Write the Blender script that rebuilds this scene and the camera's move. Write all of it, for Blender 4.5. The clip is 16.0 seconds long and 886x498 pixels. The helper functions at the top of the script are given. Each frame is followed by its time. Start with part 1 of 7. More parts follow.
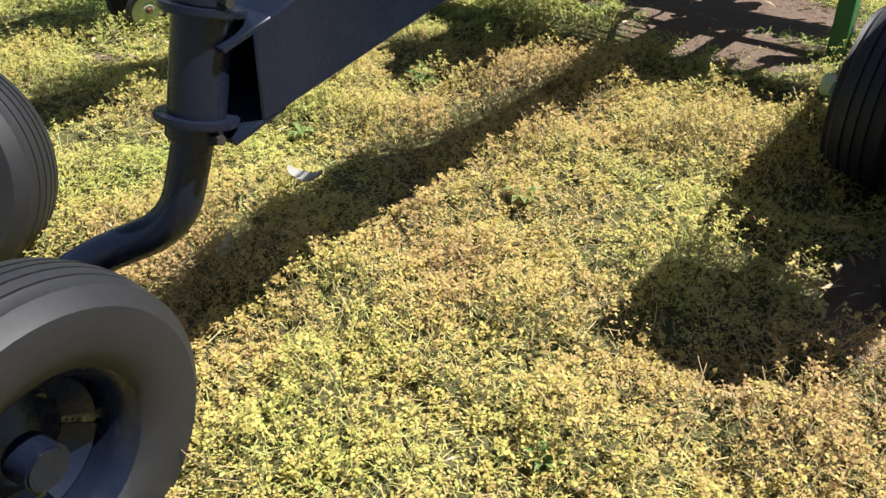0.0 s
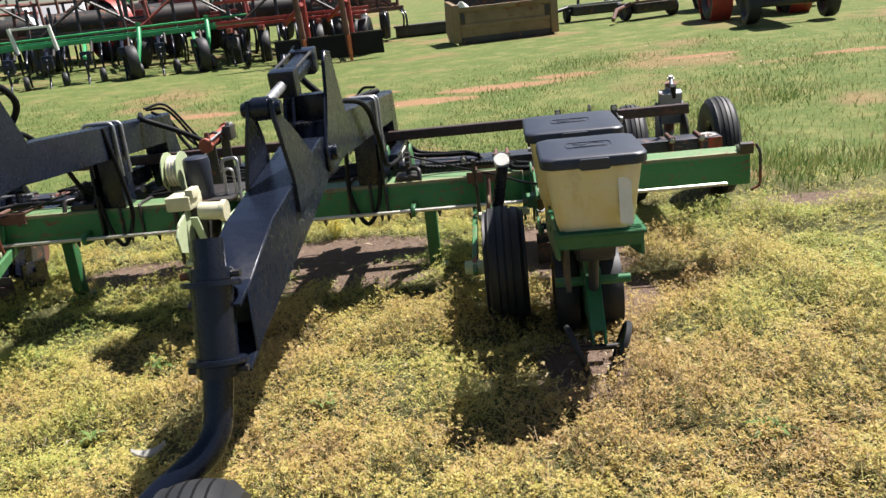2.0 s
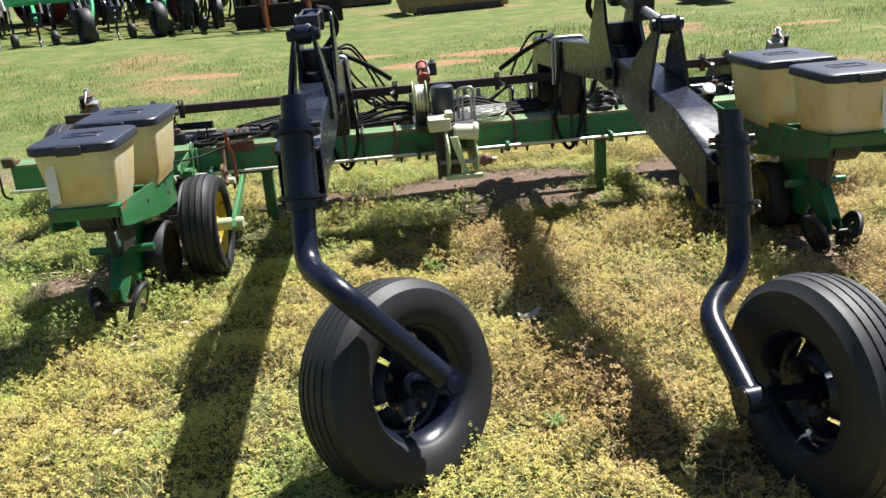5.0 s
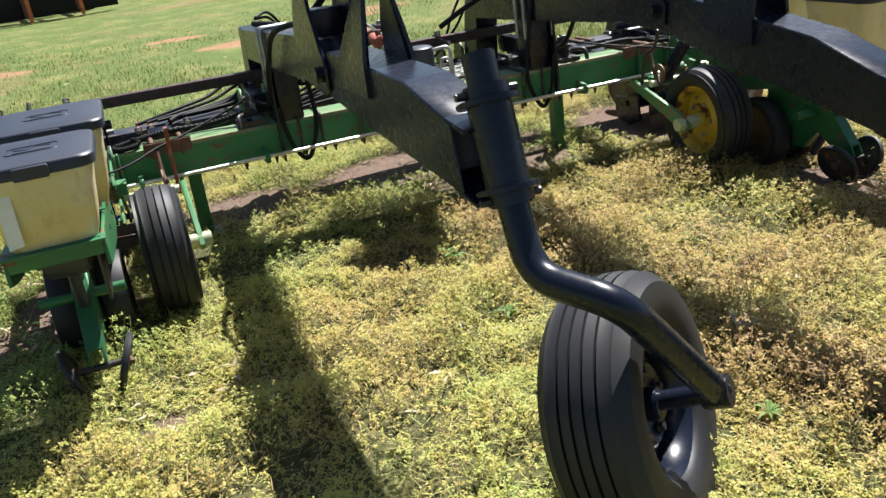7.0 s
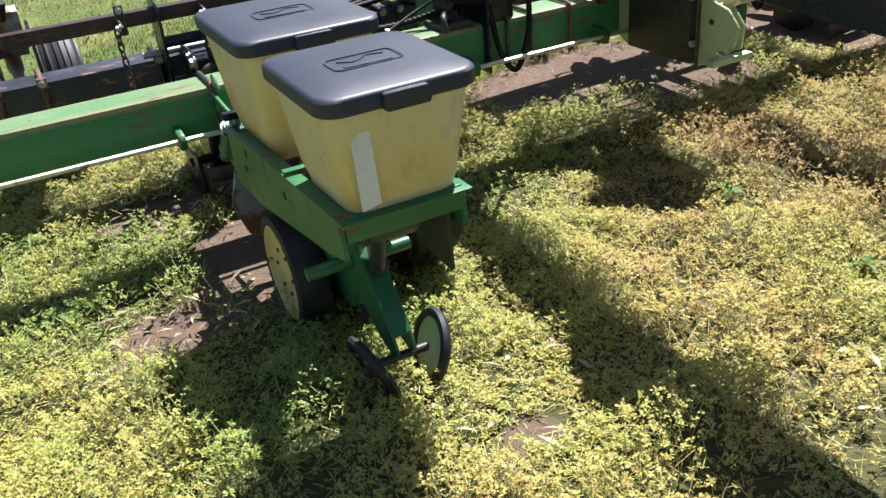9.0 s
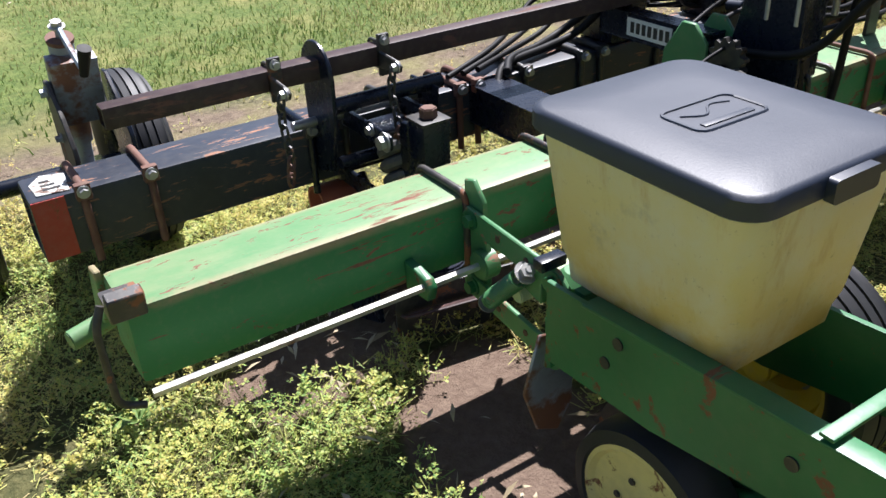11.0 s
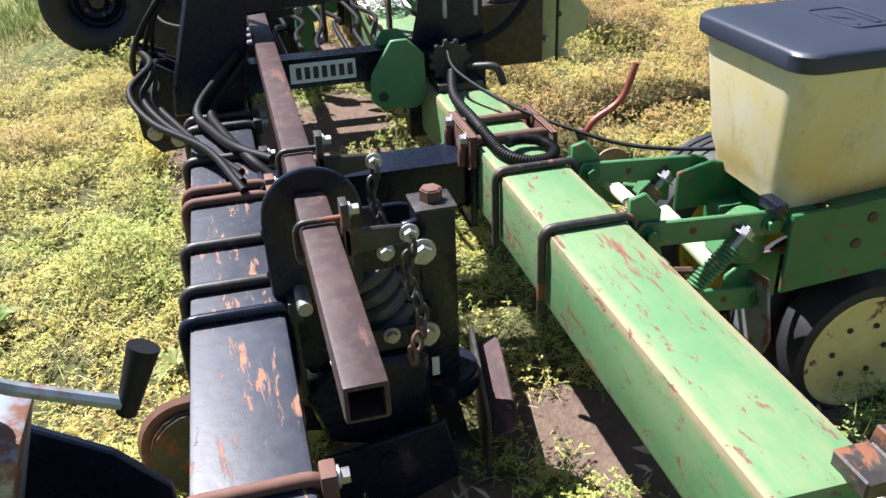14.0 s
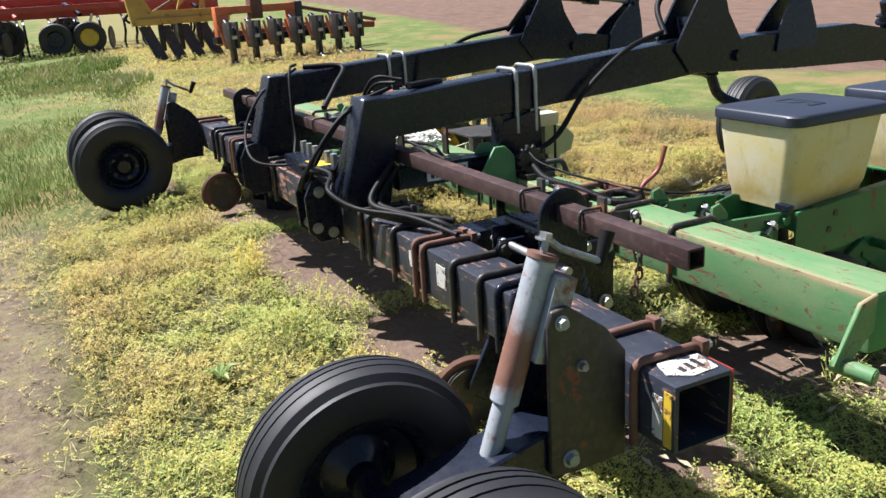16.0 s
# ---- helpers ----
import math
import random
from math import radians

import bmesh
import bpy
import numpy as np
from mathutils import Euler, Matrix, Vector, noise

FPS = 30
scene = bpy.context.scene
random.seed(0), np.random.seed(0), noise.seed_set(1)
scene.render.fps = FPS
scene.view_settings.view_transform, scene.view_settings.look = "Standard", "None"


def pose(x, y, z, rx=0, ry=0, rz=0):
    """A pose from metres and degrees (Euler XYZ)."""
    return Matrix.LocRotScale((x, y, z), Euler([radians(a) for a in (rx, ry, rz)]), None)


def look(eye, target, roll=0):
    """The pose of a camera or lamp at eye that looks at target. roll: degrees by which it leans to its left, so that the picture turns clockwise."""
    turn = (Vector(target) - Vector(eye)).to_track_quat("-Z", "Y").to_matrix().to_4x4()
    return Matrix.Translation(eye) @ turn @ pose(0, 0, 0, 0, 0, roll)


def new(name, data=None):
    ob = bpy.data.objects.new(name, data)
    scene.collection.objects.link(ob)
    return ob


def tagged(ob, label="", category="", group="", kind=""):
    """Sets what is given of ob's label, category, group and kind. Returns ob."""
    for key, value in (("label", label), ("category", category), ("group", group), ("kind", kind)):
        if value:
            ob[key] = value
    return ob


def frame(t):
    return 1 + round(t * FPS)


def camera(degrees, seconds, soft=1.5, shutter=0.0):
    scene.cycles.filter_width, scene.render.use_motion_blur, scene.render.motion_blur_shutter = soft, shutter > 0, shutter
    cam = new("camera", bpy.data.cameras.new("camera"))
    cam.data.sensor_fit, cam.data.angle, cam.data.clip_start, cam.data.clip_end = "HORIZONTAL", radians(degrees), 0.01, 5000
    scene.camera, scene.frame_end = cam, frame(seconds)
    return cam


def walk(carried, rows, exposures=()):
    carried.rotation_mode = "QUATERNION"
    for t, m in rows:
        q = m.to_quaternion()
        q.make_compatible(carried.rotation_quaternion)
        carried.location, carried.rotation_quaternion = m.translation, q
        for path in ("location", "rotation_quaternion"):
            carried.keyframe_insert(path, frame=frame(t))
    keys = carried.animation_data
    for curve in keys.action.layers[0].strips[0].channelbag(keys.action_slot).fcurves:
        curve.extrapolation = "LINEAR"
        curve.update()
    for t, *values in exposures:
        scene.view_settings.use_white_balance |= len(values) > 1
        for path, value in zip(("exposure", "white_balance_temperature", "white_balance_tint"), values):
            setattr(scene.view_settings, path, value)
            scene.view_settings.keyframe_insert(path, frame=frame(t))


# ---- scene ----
cam = camera(55.5, 16.0)
PATH = [
    (0, (2.002, -3.374, 1.402), (0.897, -2.141, 0.279), -1.5),
    (0.5, (1.896, -3.728, 1.453), (0.897, -2.314, 0.451), -5.5),
    (1, (1.864, -4.102, 1.476), (1.08, -2.451, 0.664), -7.3),
    (1.5, (1.72, -4.347, 1.565), (1.288, -2.514, 0.892), -6.4),
    (2, (1.503, -4.532, 1.572), (1.321, -2.626, 0.994), -6.3),
    (2.5, (1.244, -4.771, 1.583), (1.149, -2.868, 0.974), -5.5),
    (3, (0.928, -4.961, 1.575), (0.872, -3.082, 0.894), -4.8),
    (3.5, (0.589, -5.042, 1.548), (0.596, -3.171, 0.841), -4.7),
    (4, (0.283, -5.205, 1.603), (0.355, -3.333, 0.905), -3.9),
    (4.5, (-0.059, -5.328, 1.628), (0.048, -3.452, 0.943), -3.2),
    (5, (-0.429, -5.26, 1.597), (-0.326, -3.371, 0.947), -4.7),
    (5.2, (-0.562, -5.23, 1.606), (-0.482, -3.332, 0.979), -5.3),
    (7.3, (-1.647, -4.203, 1.551), (-0.964, -2.508, 0.739), -7.1),
    (7.5, (-1.768, -4.086, 1.562), (-1.05, -2.429, 0.703), -6.6),
    (8, (-2.053, -3.845, 1.494), (-1.29, -2.23, 0.593), -7.1),
    (8.5, (-2.202, -3.467, 1.516), (-1.527, -1.835, 0.577), -6.9),
    (9, (-2.519, -3.1, 1.513), (-1.769, -1.521, 0.54), -5.6),
    (9.5, (-2.632, -2.733, 1.547), (-1.903, -1.163, 0.544), -6.6),
    (10, (-2.721, -2.365, 1.524), (-1.998, -0.755, 0.584), -7.9),
    (10.2, (-2.761, -2.225, 1.514), (-2.033, -0.621, 0.567), -7.3),
    (12.3, (-3.021, -0.377, 1.376), (-1.598, 0.444, 0.236), 2.2),
    (12.5, (-2.995, -0.24, 1.344), (-1.505, 0.427, 0.188), 1.7),
    (13, (-2.989, 0.08, 1.346), (-1.346, 0.29, 0.225), 0.2),
    (13.5, (-3.165, 0.368, 1.377), (-1.463, 0.14, 0.352), -0.8),
    (14, (-3.379, 0.656, 1.428), (-1.673, 0.245, 0.469), -2.4),
    (14.5, (-3.556, 1.054, 1.42), (-1.872, 0.579, 0.451), -3.5),
    (15, (-3.835, 1.424, 1.405), (-2.159, 0.819, 0.496), -2.1),
    (15.5, (-4.024, 1.706, 1.467), (-2.321, 0.962, 0.73), -2.5),
    (16, (-4.091, 2.007, 1.47), (-2.373, 1.176, 0.871), -3.6),
]
walk(cam, [(t, look(eye, target, roll)) for t, eye, target, roll in PATH], exposures=[(0.0, 1.14, 6450, 9), (0.5, 1.2, 6500, 10), (1.0, 1.3, 6500, 9), (1.5, 1.2, 6500, 10), (2.0, 1.1, 6600, 11), (4.5, 1.23, 6400, 8), (8.0, 1.28, 6400, 9), (10.0, 1.34, 6150, 13), (12.5, 1.35, 6200, 13), (13.0, 1.52, 6200, 15), (14.0, 1.52, 6150, 14), (14.5, 1.44, 6050, 11), (15.2, 1.5, 6000, 10), (16.0, 1.26, 6250, 12)])

# ---- world, sun ----
SUN_WAY = Vector((-0.43, -0.36, -0.93)).normalized()
world = bpy.data.worlds.new("sky")
scene.world = world
world.use_nodes = True
wn, wl = world.node_tree.nodes, world.node_tree.links
sky = wn.new("ShaderNodeTexSky")
sky.sky_type = "NISHITA"
sky.sun_disc = False
sky.sun_elevation = math.asin(-SUN_WAY.z)
sky.sun_rotation = math.atan2(-SUN_WAY.x, -SUN_WAY.y)
wl.new(sky.outputs[0], wn["Background"].inputs[0])
wn["Background"].inputs[1].default_value = 0.044
sun = new("sun", bpy.data.lights.new("sun", "SUN"))
sun.data.energy = 5.0
sun.data.angle = radians(0.53)
sun.data.color = (1.0, 0.96, 0.935)
sun.matrix_world = Matrix.Translation((6, 6, 14)) @ SUN_WAY.to_track_quat("-Z", "Y").to_matrix().to_4x4()


# ---- materials ----
class Nodes:
    """A small builder of node trees."""

    def __init__(self, name):
        self.mat = bpy.data.materials.new(name)
        self.mat.use_nodes = True
        self.n, self.l = self.mat.node_tree.nodes, self.mat.node_tree.links
        self.bsdf = self.n["Principled BSDF"]
        self.pos = self.n.new("ShaderNodeNewGeometry")

    def noise(self, scale, detail=4, rough=0.6, stretch=None, dist=0.0):
        t = self.n.new("ShaderNodeTexNoise")
        t.inputs["Scale"].default_value, t.inputs["Detail"].default_value = scale, detail
        t.inputs["Roughness"].default_value, t.inputs["Distortion"].default_value = rough, dist
        src = self.pos.outputs["Position"]
        if stretch:
            m = self.n.new("ShaderNodeVectorMath")
            m.operation = "MULTIPLY"
            m.inputs[1].default_value = stretch
            self.l.new(src, m.inputs[0])
            src = m.outputs[0]
        self.l.new(src, t.inputs["Vector"])
        return t.outputs["Fac"]

    def ramp(self, fac, *stops):
        r = self.n.new("ShaderNodeValToRGB")
        e = r.color_ramp.elements
        while len(e) < len(stops):
            e.new(0.5)
        for k, (p, c) in zip(e, stops):
            k.position = p
            k.color = (*c, 1) if isinstance(c, tuple) else (c, c, c, 1)
        self.l.new(fac, r.inputs[0])
        return r.outputs[0]

    def mix(self, fac, a, b, mode="MIX"):
        m = self.n.new("ShaderNodeMix")
        m.data_type, m.blend_type = "RGBA", mode
        for sock, v in ((m.inputs[0], fac), (m.inputs[6], a), (m.inputs[7], b)):
            if isinstance(v, (int, float)):
                sock.default_value = v
            elif isinstance(v, tuple):
                sock.default_value = (*v, 1)
            else:
                self.l.new(v, sock)
        return m.outputs[2]

    def math(self, op, a, b=0.0):
        m = self.n.new("ShaderNodeMath")
        m.operation = op
        for sock, v in zip(m.inputs, (a, b)):
            if isinstance(v, (int, float)):
                sock.default_value = v
            else:
                self.l.new(v, sock)
        return m.outputs[0]

    def axis(self, k):
        s = self.n.new("ShaderNodeSeparateXYZ")
        self.l.new(self.pos.outputs["Position"], s.inputs[0])
        return s.outputs[k]

    def bump(self, height, strength=0.3, distance=0.004):
        b = self.n.new("ShaderNodeBump")
        b.inputs["Strength"].default_value, b.inputs["Distance"].default_value = strength, distance
        self.l.new(height, b.inputs["Height"])
        self.l.new(b.outputs[0], self.bsdf.inputs["Normal"])

    def set(self, color=None, rough=None, metal=None, spec=None):
        for key, v in (("Base Color", color), ("Roughness", rough), ("Metallic", metal), ("Specular IOR Level", spec)):
            if v is None:
                continue
            if isinstance(v, tuple):
                self.bsdf.inputs[key].default_value = (*v, 1)
            elif isinstance(v, (int, float)):
                self.bsdf.inputs[key].default_value = v
            else:
                self.l.new(v, self.bsdf.inputs[key])
        return self


def painted(name, color, rough=0.4, var=0.25, dust=0.15, rust=0.0, rust_col=(0.17, 0.065, 0.03), stretch=None, spec=0.5, relief=0.12, dust_col=(0.3, 0.25, 0.17), rust_scale=9.0):
    """Paint with a little dust, uneven gloss and rust patches or scratches."""
    k = Nodes(name)
    big = k.noise(2.3, 4)
    fine = k.noise(38, 5)
    dark = tuple(c * (1 - var) for c in color)
    light = tuple(min(1, c * (1 + var) + 0.004) for c in color)
    col = k.mix(k.ramp(big, (0.3, 0.0), (0.7, 1.0)), dark, light)
    col = k.mix(k.math("MULTIPLY", k.ramp(fine, (0.45, 0.0), (0.8, 1.0)), dust), col, dust_col)
    rg = k.math("ADD", rough - 0.08, k.math("MULTIPLY", fine, 0.2))
    if rust is not None and (rust or stretch):
        r1 = k.noise(rust_scale, 7, 0.7, stretch, 0.3)
        r2 = k.noise(1.1, 2)
        m = k.math("ADD", r1, k.math("MULTIPLY", k.math("SUBTRACT", r2, 0.5), 0.35))
        mask = k.ramp(m, (0.62 - rust, 0.0), (0.66 - rust, 1.0))
        col = k.mix(mask, col, k.mix(fine, tuple(c * 0.6 for c in rust_col), tuple(c * 1.5 for c in rust_col)))
        rg = k.math("ADD", rg, k.math("MULTIPLY", mask, 0.35))
        k.bump(k.math("ADD", fine, k.math("MULTIPLY", mask, -0.8)), 0.25, 0.002)
    else:
        k.bump(fine, relief, 0.002)
    return k.set(col, rg, 0.0, spec).mat


def metal(name, color, rough=0.35, rust=0.0, rust_col=(0.2, 0.08, 0.035)):
    k = Nodes(name)
    f = k.noise(30, 5)
    col = k.mix(f, tuple(c * 0.7 for c in color), tuple(min(1, c * 1.2) for c in color))
    met = 0.85
    if rust:
        mask = k.ramp(k.noise(6, 6, 0.65), (0.6 - rust, 0.0), (0.68 - rust, 1.0))
        col = k.mix(mask, col, k.mix(f, tuple(c * 0.5 for c in rust_col), rust_col))
        met = k.math("MULTIPLY", k.math("SUBTRACT", 1.0, mask), 0.8)
    k.bump(f, 0.2, 0.001)
    return k.set(col, k.math("ADD", rough, k.math("MULTIPLY", f, 0.25)), met).mat


def weathered_sunlit_green():
    """Green paint coloured paler on its sunlit top and front, flaked to red-brown in scratches, worn to tan on the
    upper edges.
    """
    k = Nodes("weathered_sunlit_green_paint")
    big, fine, mid = k.noise(2.0, 4), k.noise(45, 5), k.noise(11, 6, 0.7)
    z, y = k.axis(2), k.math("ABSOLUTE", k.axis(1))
    # sunlight on the top and front faces is put into the colour by position
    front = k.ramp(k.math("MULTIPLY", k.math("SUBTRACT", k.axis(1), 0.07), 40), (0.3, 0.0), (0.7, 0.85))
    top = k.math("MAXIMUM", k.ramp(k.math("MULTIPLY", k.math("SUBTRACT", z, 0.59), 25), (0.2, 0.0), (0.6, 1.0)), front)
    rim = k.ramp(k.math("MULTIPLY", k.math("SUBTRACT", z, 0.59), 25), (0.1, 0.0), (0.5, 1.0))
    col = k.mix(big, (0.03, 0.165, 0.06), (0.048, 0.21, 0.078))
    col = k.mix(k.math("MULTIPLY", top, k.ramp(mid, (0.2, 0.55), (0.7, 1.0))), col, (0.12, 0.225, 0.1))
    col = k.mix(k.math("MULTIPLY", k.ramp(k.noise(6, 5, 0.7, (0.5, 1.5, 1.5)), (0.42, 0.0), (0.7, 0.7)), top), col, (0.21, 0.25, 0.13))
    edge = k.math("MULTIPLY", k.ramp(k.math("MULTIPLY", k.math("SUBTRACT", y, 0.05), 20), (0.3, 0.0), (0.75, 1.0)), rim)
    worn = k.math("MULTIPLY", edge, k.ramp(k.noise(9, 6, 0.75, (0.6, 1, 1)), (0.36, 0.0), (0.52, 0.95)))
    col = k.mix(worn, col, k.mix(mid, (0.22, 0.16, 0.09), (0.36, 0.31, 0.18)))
    s1 = k.math("ADD", k.noise(27, 6, 0.75, (0.5, 1.4, 1.2), 0.5), k.math("MULTIPLY", k.math("SUBTRACT", k.noise(1.7, 3), 0.5), 0.3))
    s2 = k.math("ADD", k.noise(17, 6, 0.7, (0.25, 3.2, 3.0), 0.2), k.math("MULTIPLY", k.math("SUBTRACT", k.noise(2.6, 3), 0.5), 0.4))
    mask = k.math("MAXIMUM", k.ramp(s1, (0.6, 0.0), (0.62, 1.0)), k.ramp(s2, (0.65, 0.0), (0.67, 1.0)))
    col = k.mix(mask, col, k.mix(fine, (0.1, 0.045, 0.03), (0.25, 0.12, 0.08)))
    col = k.mix(k.math("MULTIPLY", k.ramp(fine, (0.5, 0.0), (0.8, 1.0)), 0.15), col, (0.3, 0.25, 0.17))
    k.bump(k.math("SUBTRACT", fine, k.math("MULTIPLY", mask, 1.2)), 0.3, 0.002)
    return k.set(col, k.math("ADD", 0.42, k.math("ADD", k.math("MULTIPLY", mask, 0.35), k.math("MULTIPLY", mid, 0.2))), 0.0, 0.3).mat


GREEN = painted("green_paint", (0.018, 0.125, 0.044), 0.4, 0.25, 0.08, 0.03, stretch=(0.6, 1.6, 1.6))
GREEN_BAR = weathered_sunlit_green()
GREEN_ARM = painted("satin_green_paint", (0.055, 0.185, 0.07), 0.42, 0.2, 0.12, 0.02, (0.26, 0.12, 0.08), (1.0, 1.6, 1.6), rust_scale=14.0)
PALE_YELLOW = painted("faded_yellow_paint", (0.62, 0.52, 0.2), 0.5, 0.15, 0.25, 0.01)
LEVER_RED = painted("worn_red_lever_paint", (0.2, 0.045, 0.03), 0.4, 0.35, 0.1, 0.05)
PALE_GREEN = painted("faded_pale_green_paint", (0.42, 0.5, 0.3), 0.55, 0.15, 0.3, 0.01)
BLACK = painted("gloss_blue_black_paint", (0.0045, 0.0075, 0.017), 0.26, 0.25, 0.0, spec=0.36, relief=0.03)
BLACK_WORN = painted("worn_black_paint", (0.022, 0.027, 0.04), 0.42, 0.35, 0.05, 0.045, (0.24, 0.12, 0.075), (0.5, 2.4, 2.4), rust_scale=17.0, spec=0.4)
RUST_TUBE = painted("rusty_dark_steel", (0.05, 0.03, 0.03), 0.45, 0.35, 0.12, 0.035, (0.11, 0.055, 0.045), (0.6, 3, 3), spec=0.22)
RUST = painted("brown_rust", (0.115, 0.05, 0.034), 0.75, 0.4, 0.2)
RED_OXIDE = painted("rust_red_primer", (0.3, 0.075, 0.045), 0.6, 0.3, 0.1)
RED = painted("red_paint", (0.32, 0.03, 0.022), 0.45, 0.25, 0.2, 0.03)
ORANGE = painted("orange_paint", (0.5, 0.12, 0.035), 0.5, 0.2, 0.2, 0.03)
TAN = painted("tan_paint", (0.2, 0.135, 0.065), 0.55, 0.25, 0.3, 0.03)
YELLOW = painted("yellow_rim_paint", (0.55, 0.38, 0.025), 0.45, 0.2, 0.3, 0.03)
PLOUGH_YELLOW = painted("ochre_yellow_paint", (0.42, 0.26, 0.05), 0.5, 0.2, 0.2, 0.02)
WHITE = painted("white_paint", (0.72, 0.72, 0.68), 0.5, 0.08, 0.2)
WORN_STICKER = painted("scuffed_white_film", (0.5, 0.5, 0.47), 0.5, 0.15, 0.3, 0.09, (0.12, 0.07, 0.05), (1.0, 1.0, 1.0), rust_scale=30.0)
CREAM = painted("cream_plastic", (0.62, 0.6, 0.42), 0.5, 0.1, 0.2)
BRIGHT_GREEN = painted("bright_green_paint", (0.02, 0.3, 0.1), 0.45, 0.2, 0.2)
STEEL = metal("zinc_plated_steel", (0.4, 0.4, 0.4), 0.34)
ROD = metal("bare_hexagon_shaft_steel", (0.55, 0.54, 0.5), 0.35, 0.03)
GREY_RUST = metal("galvanised_steel_with_rust", (0.32, 0.36, 0.4), 0.45, 0.1, (0.2, 0.085, 0.045))
DARK_STEEL = painted("dark_oxidised_steel", (0.022, 0.02, 0.019), 0.45, 0.3, 0.15, 0.03)


def jack_material():
    """Grey zinc, rusted through round the middle of the tube."""
    k = Nodes("grey_zinc_with_a_rusted_middle")
    z = k.math("ADD", k.axis(2), k.math("MULTIPLY", k.math("SUBTRACT", k.noise(11, 4, 0.65), 0.5), 0.16))
    worn = k.ramp(z, (0.53, 0.0), (0.57, 0.9), (0.7, 0.9), (0.76, 0.05))
    fleck = k.ramp(k.noise(38, 5, 0.7), (0.58, 0.0), (0.68, 0.8))
    zinc = k.mix(k.noise(14, 5, 0.6), (0.2, 0.24, 0.29), (0.42, 0.44, 0.45))
    rust = k.mix(k.noise(24, 5, 0.7), (0.12, 0.045, 0.025), (0.27, 0.11, 0.06))
    k.bump(k.noise(60, 4), 0.15, 0.01)
    return k.set(k.mix(k.math("MAXIMUM", worn, fleck), zinc, rust), 0.55, 0.15, 0.4).mat


JACK = jack_material()


def rubber_material(name, base, rough, dust):
    k = Nodes(name)
    f, b = k.noise(60, 4), k.noise(5, 4)
    col = k.mix(k.math("MULTIPLY", k.ramp(b, (0.4, 0.0), (0.75, 1.0)), dust), base, (0.085, 0.08, 0.07))
    k.bump(f, 0.15, 0.002)
    return k.set(k.mix(0.2, col, k.mix(f, (0.0, 0.0, 0.0), (0.05, 0.052, 0.055))), rough, 0.0, 0.45).mat


RUBBER = rubber_material("tyre_rubber", (0.011, 0.0115, 0.014), 0.58, 0.07)
HOSE = painted("hose_rubber", (0.006, 0.006, 0.007), 0.55, 0.2, 0.0, spec=0.18)
AIR_BAG = painted("grey_air_bag_rubber", (0.07, 0.07, 0.074), 0.6, 0.2, 0.3)
DULL_RED = painted("dull_red_paint", (0.2, 0.028, 0.022), 0.55, 0.35, 0.3, 0.05)


def lid_material():
    k = Nodes("grained_black_plastic")
    f = k.noise(220, 2)
    b = k.noise(3, 5)
    k.bump(f, 0.25, 0.001)
    return k.set(k.mix(b, (0.014, 0.018, 0.03), (0.026, 0.033, 0.052)), k.math("ADD", 0.36, k.math("MULTIPLY", b, 0.2)), 0.0, 0.5).mat


def hopper_material():
    k = Nodes("cream_hopper_plastic")
    b, f, s = k.noise(5, 6, 0.65), k.noise(16, 6, 0.7, (1, 1, 0.3)), k.noise(70, 4, 0.7)
    z = k.ramp(k.math("DIVIDE", k.math("SUBTRACT", k.axis(2), 0.6), 0.35), (0.0, (0.66, 0.47, 0.14)), (0.25, (0.78, 0.64, 0.27)), (0.6, (0.83, 0.74, 0.38)), (1.0, (0.84, 0.78, 0.48)))
    col = k.mix(k.ramp(b, (0.42, 0.0), (0.62, 0.7)), z, (0.84, 0.82, 0.66))
    col = k.mix(k.ramp(f, (0.54, 0.0), (0.68, 0.55)), col, (0.62, 0.45, 0.15))
    col = k.mix(k.ramp(k.noise(8, 6, 0.7), (0.58, 0.0), (0.68, 0.5)), col, (0.5, 0.46, 0.33))
    col = k.mix(k.ramp(s, (0.62, 0.0), (0.7, 0.4)), col, (0.35, 0.28, 0.15))
    k.bump(f, 0.15, 0.003)
    k.set(col, 0.45)
    tr = k.n.new("ShaderNodeBsdfTranslucent")
    k.l.new(k.mix(0.5, col, (0.9, 0.62, 0.15)), tr.inputs[0])
    ms = k.n.new("ShaderNodeMixShader")
    ms.inputs[0].default_value = 0.3
    k.l.new(k.bsdf.outputs[0], ms.inputs[1])
    k.l.new(tr.outputs[0], ms.inputs[2])
    k.l.new(ms.outputs[0], k.n["Material Output"].inputs[0])
    return k.mat


LID, HOPPER = lid_material(), hopper_material()


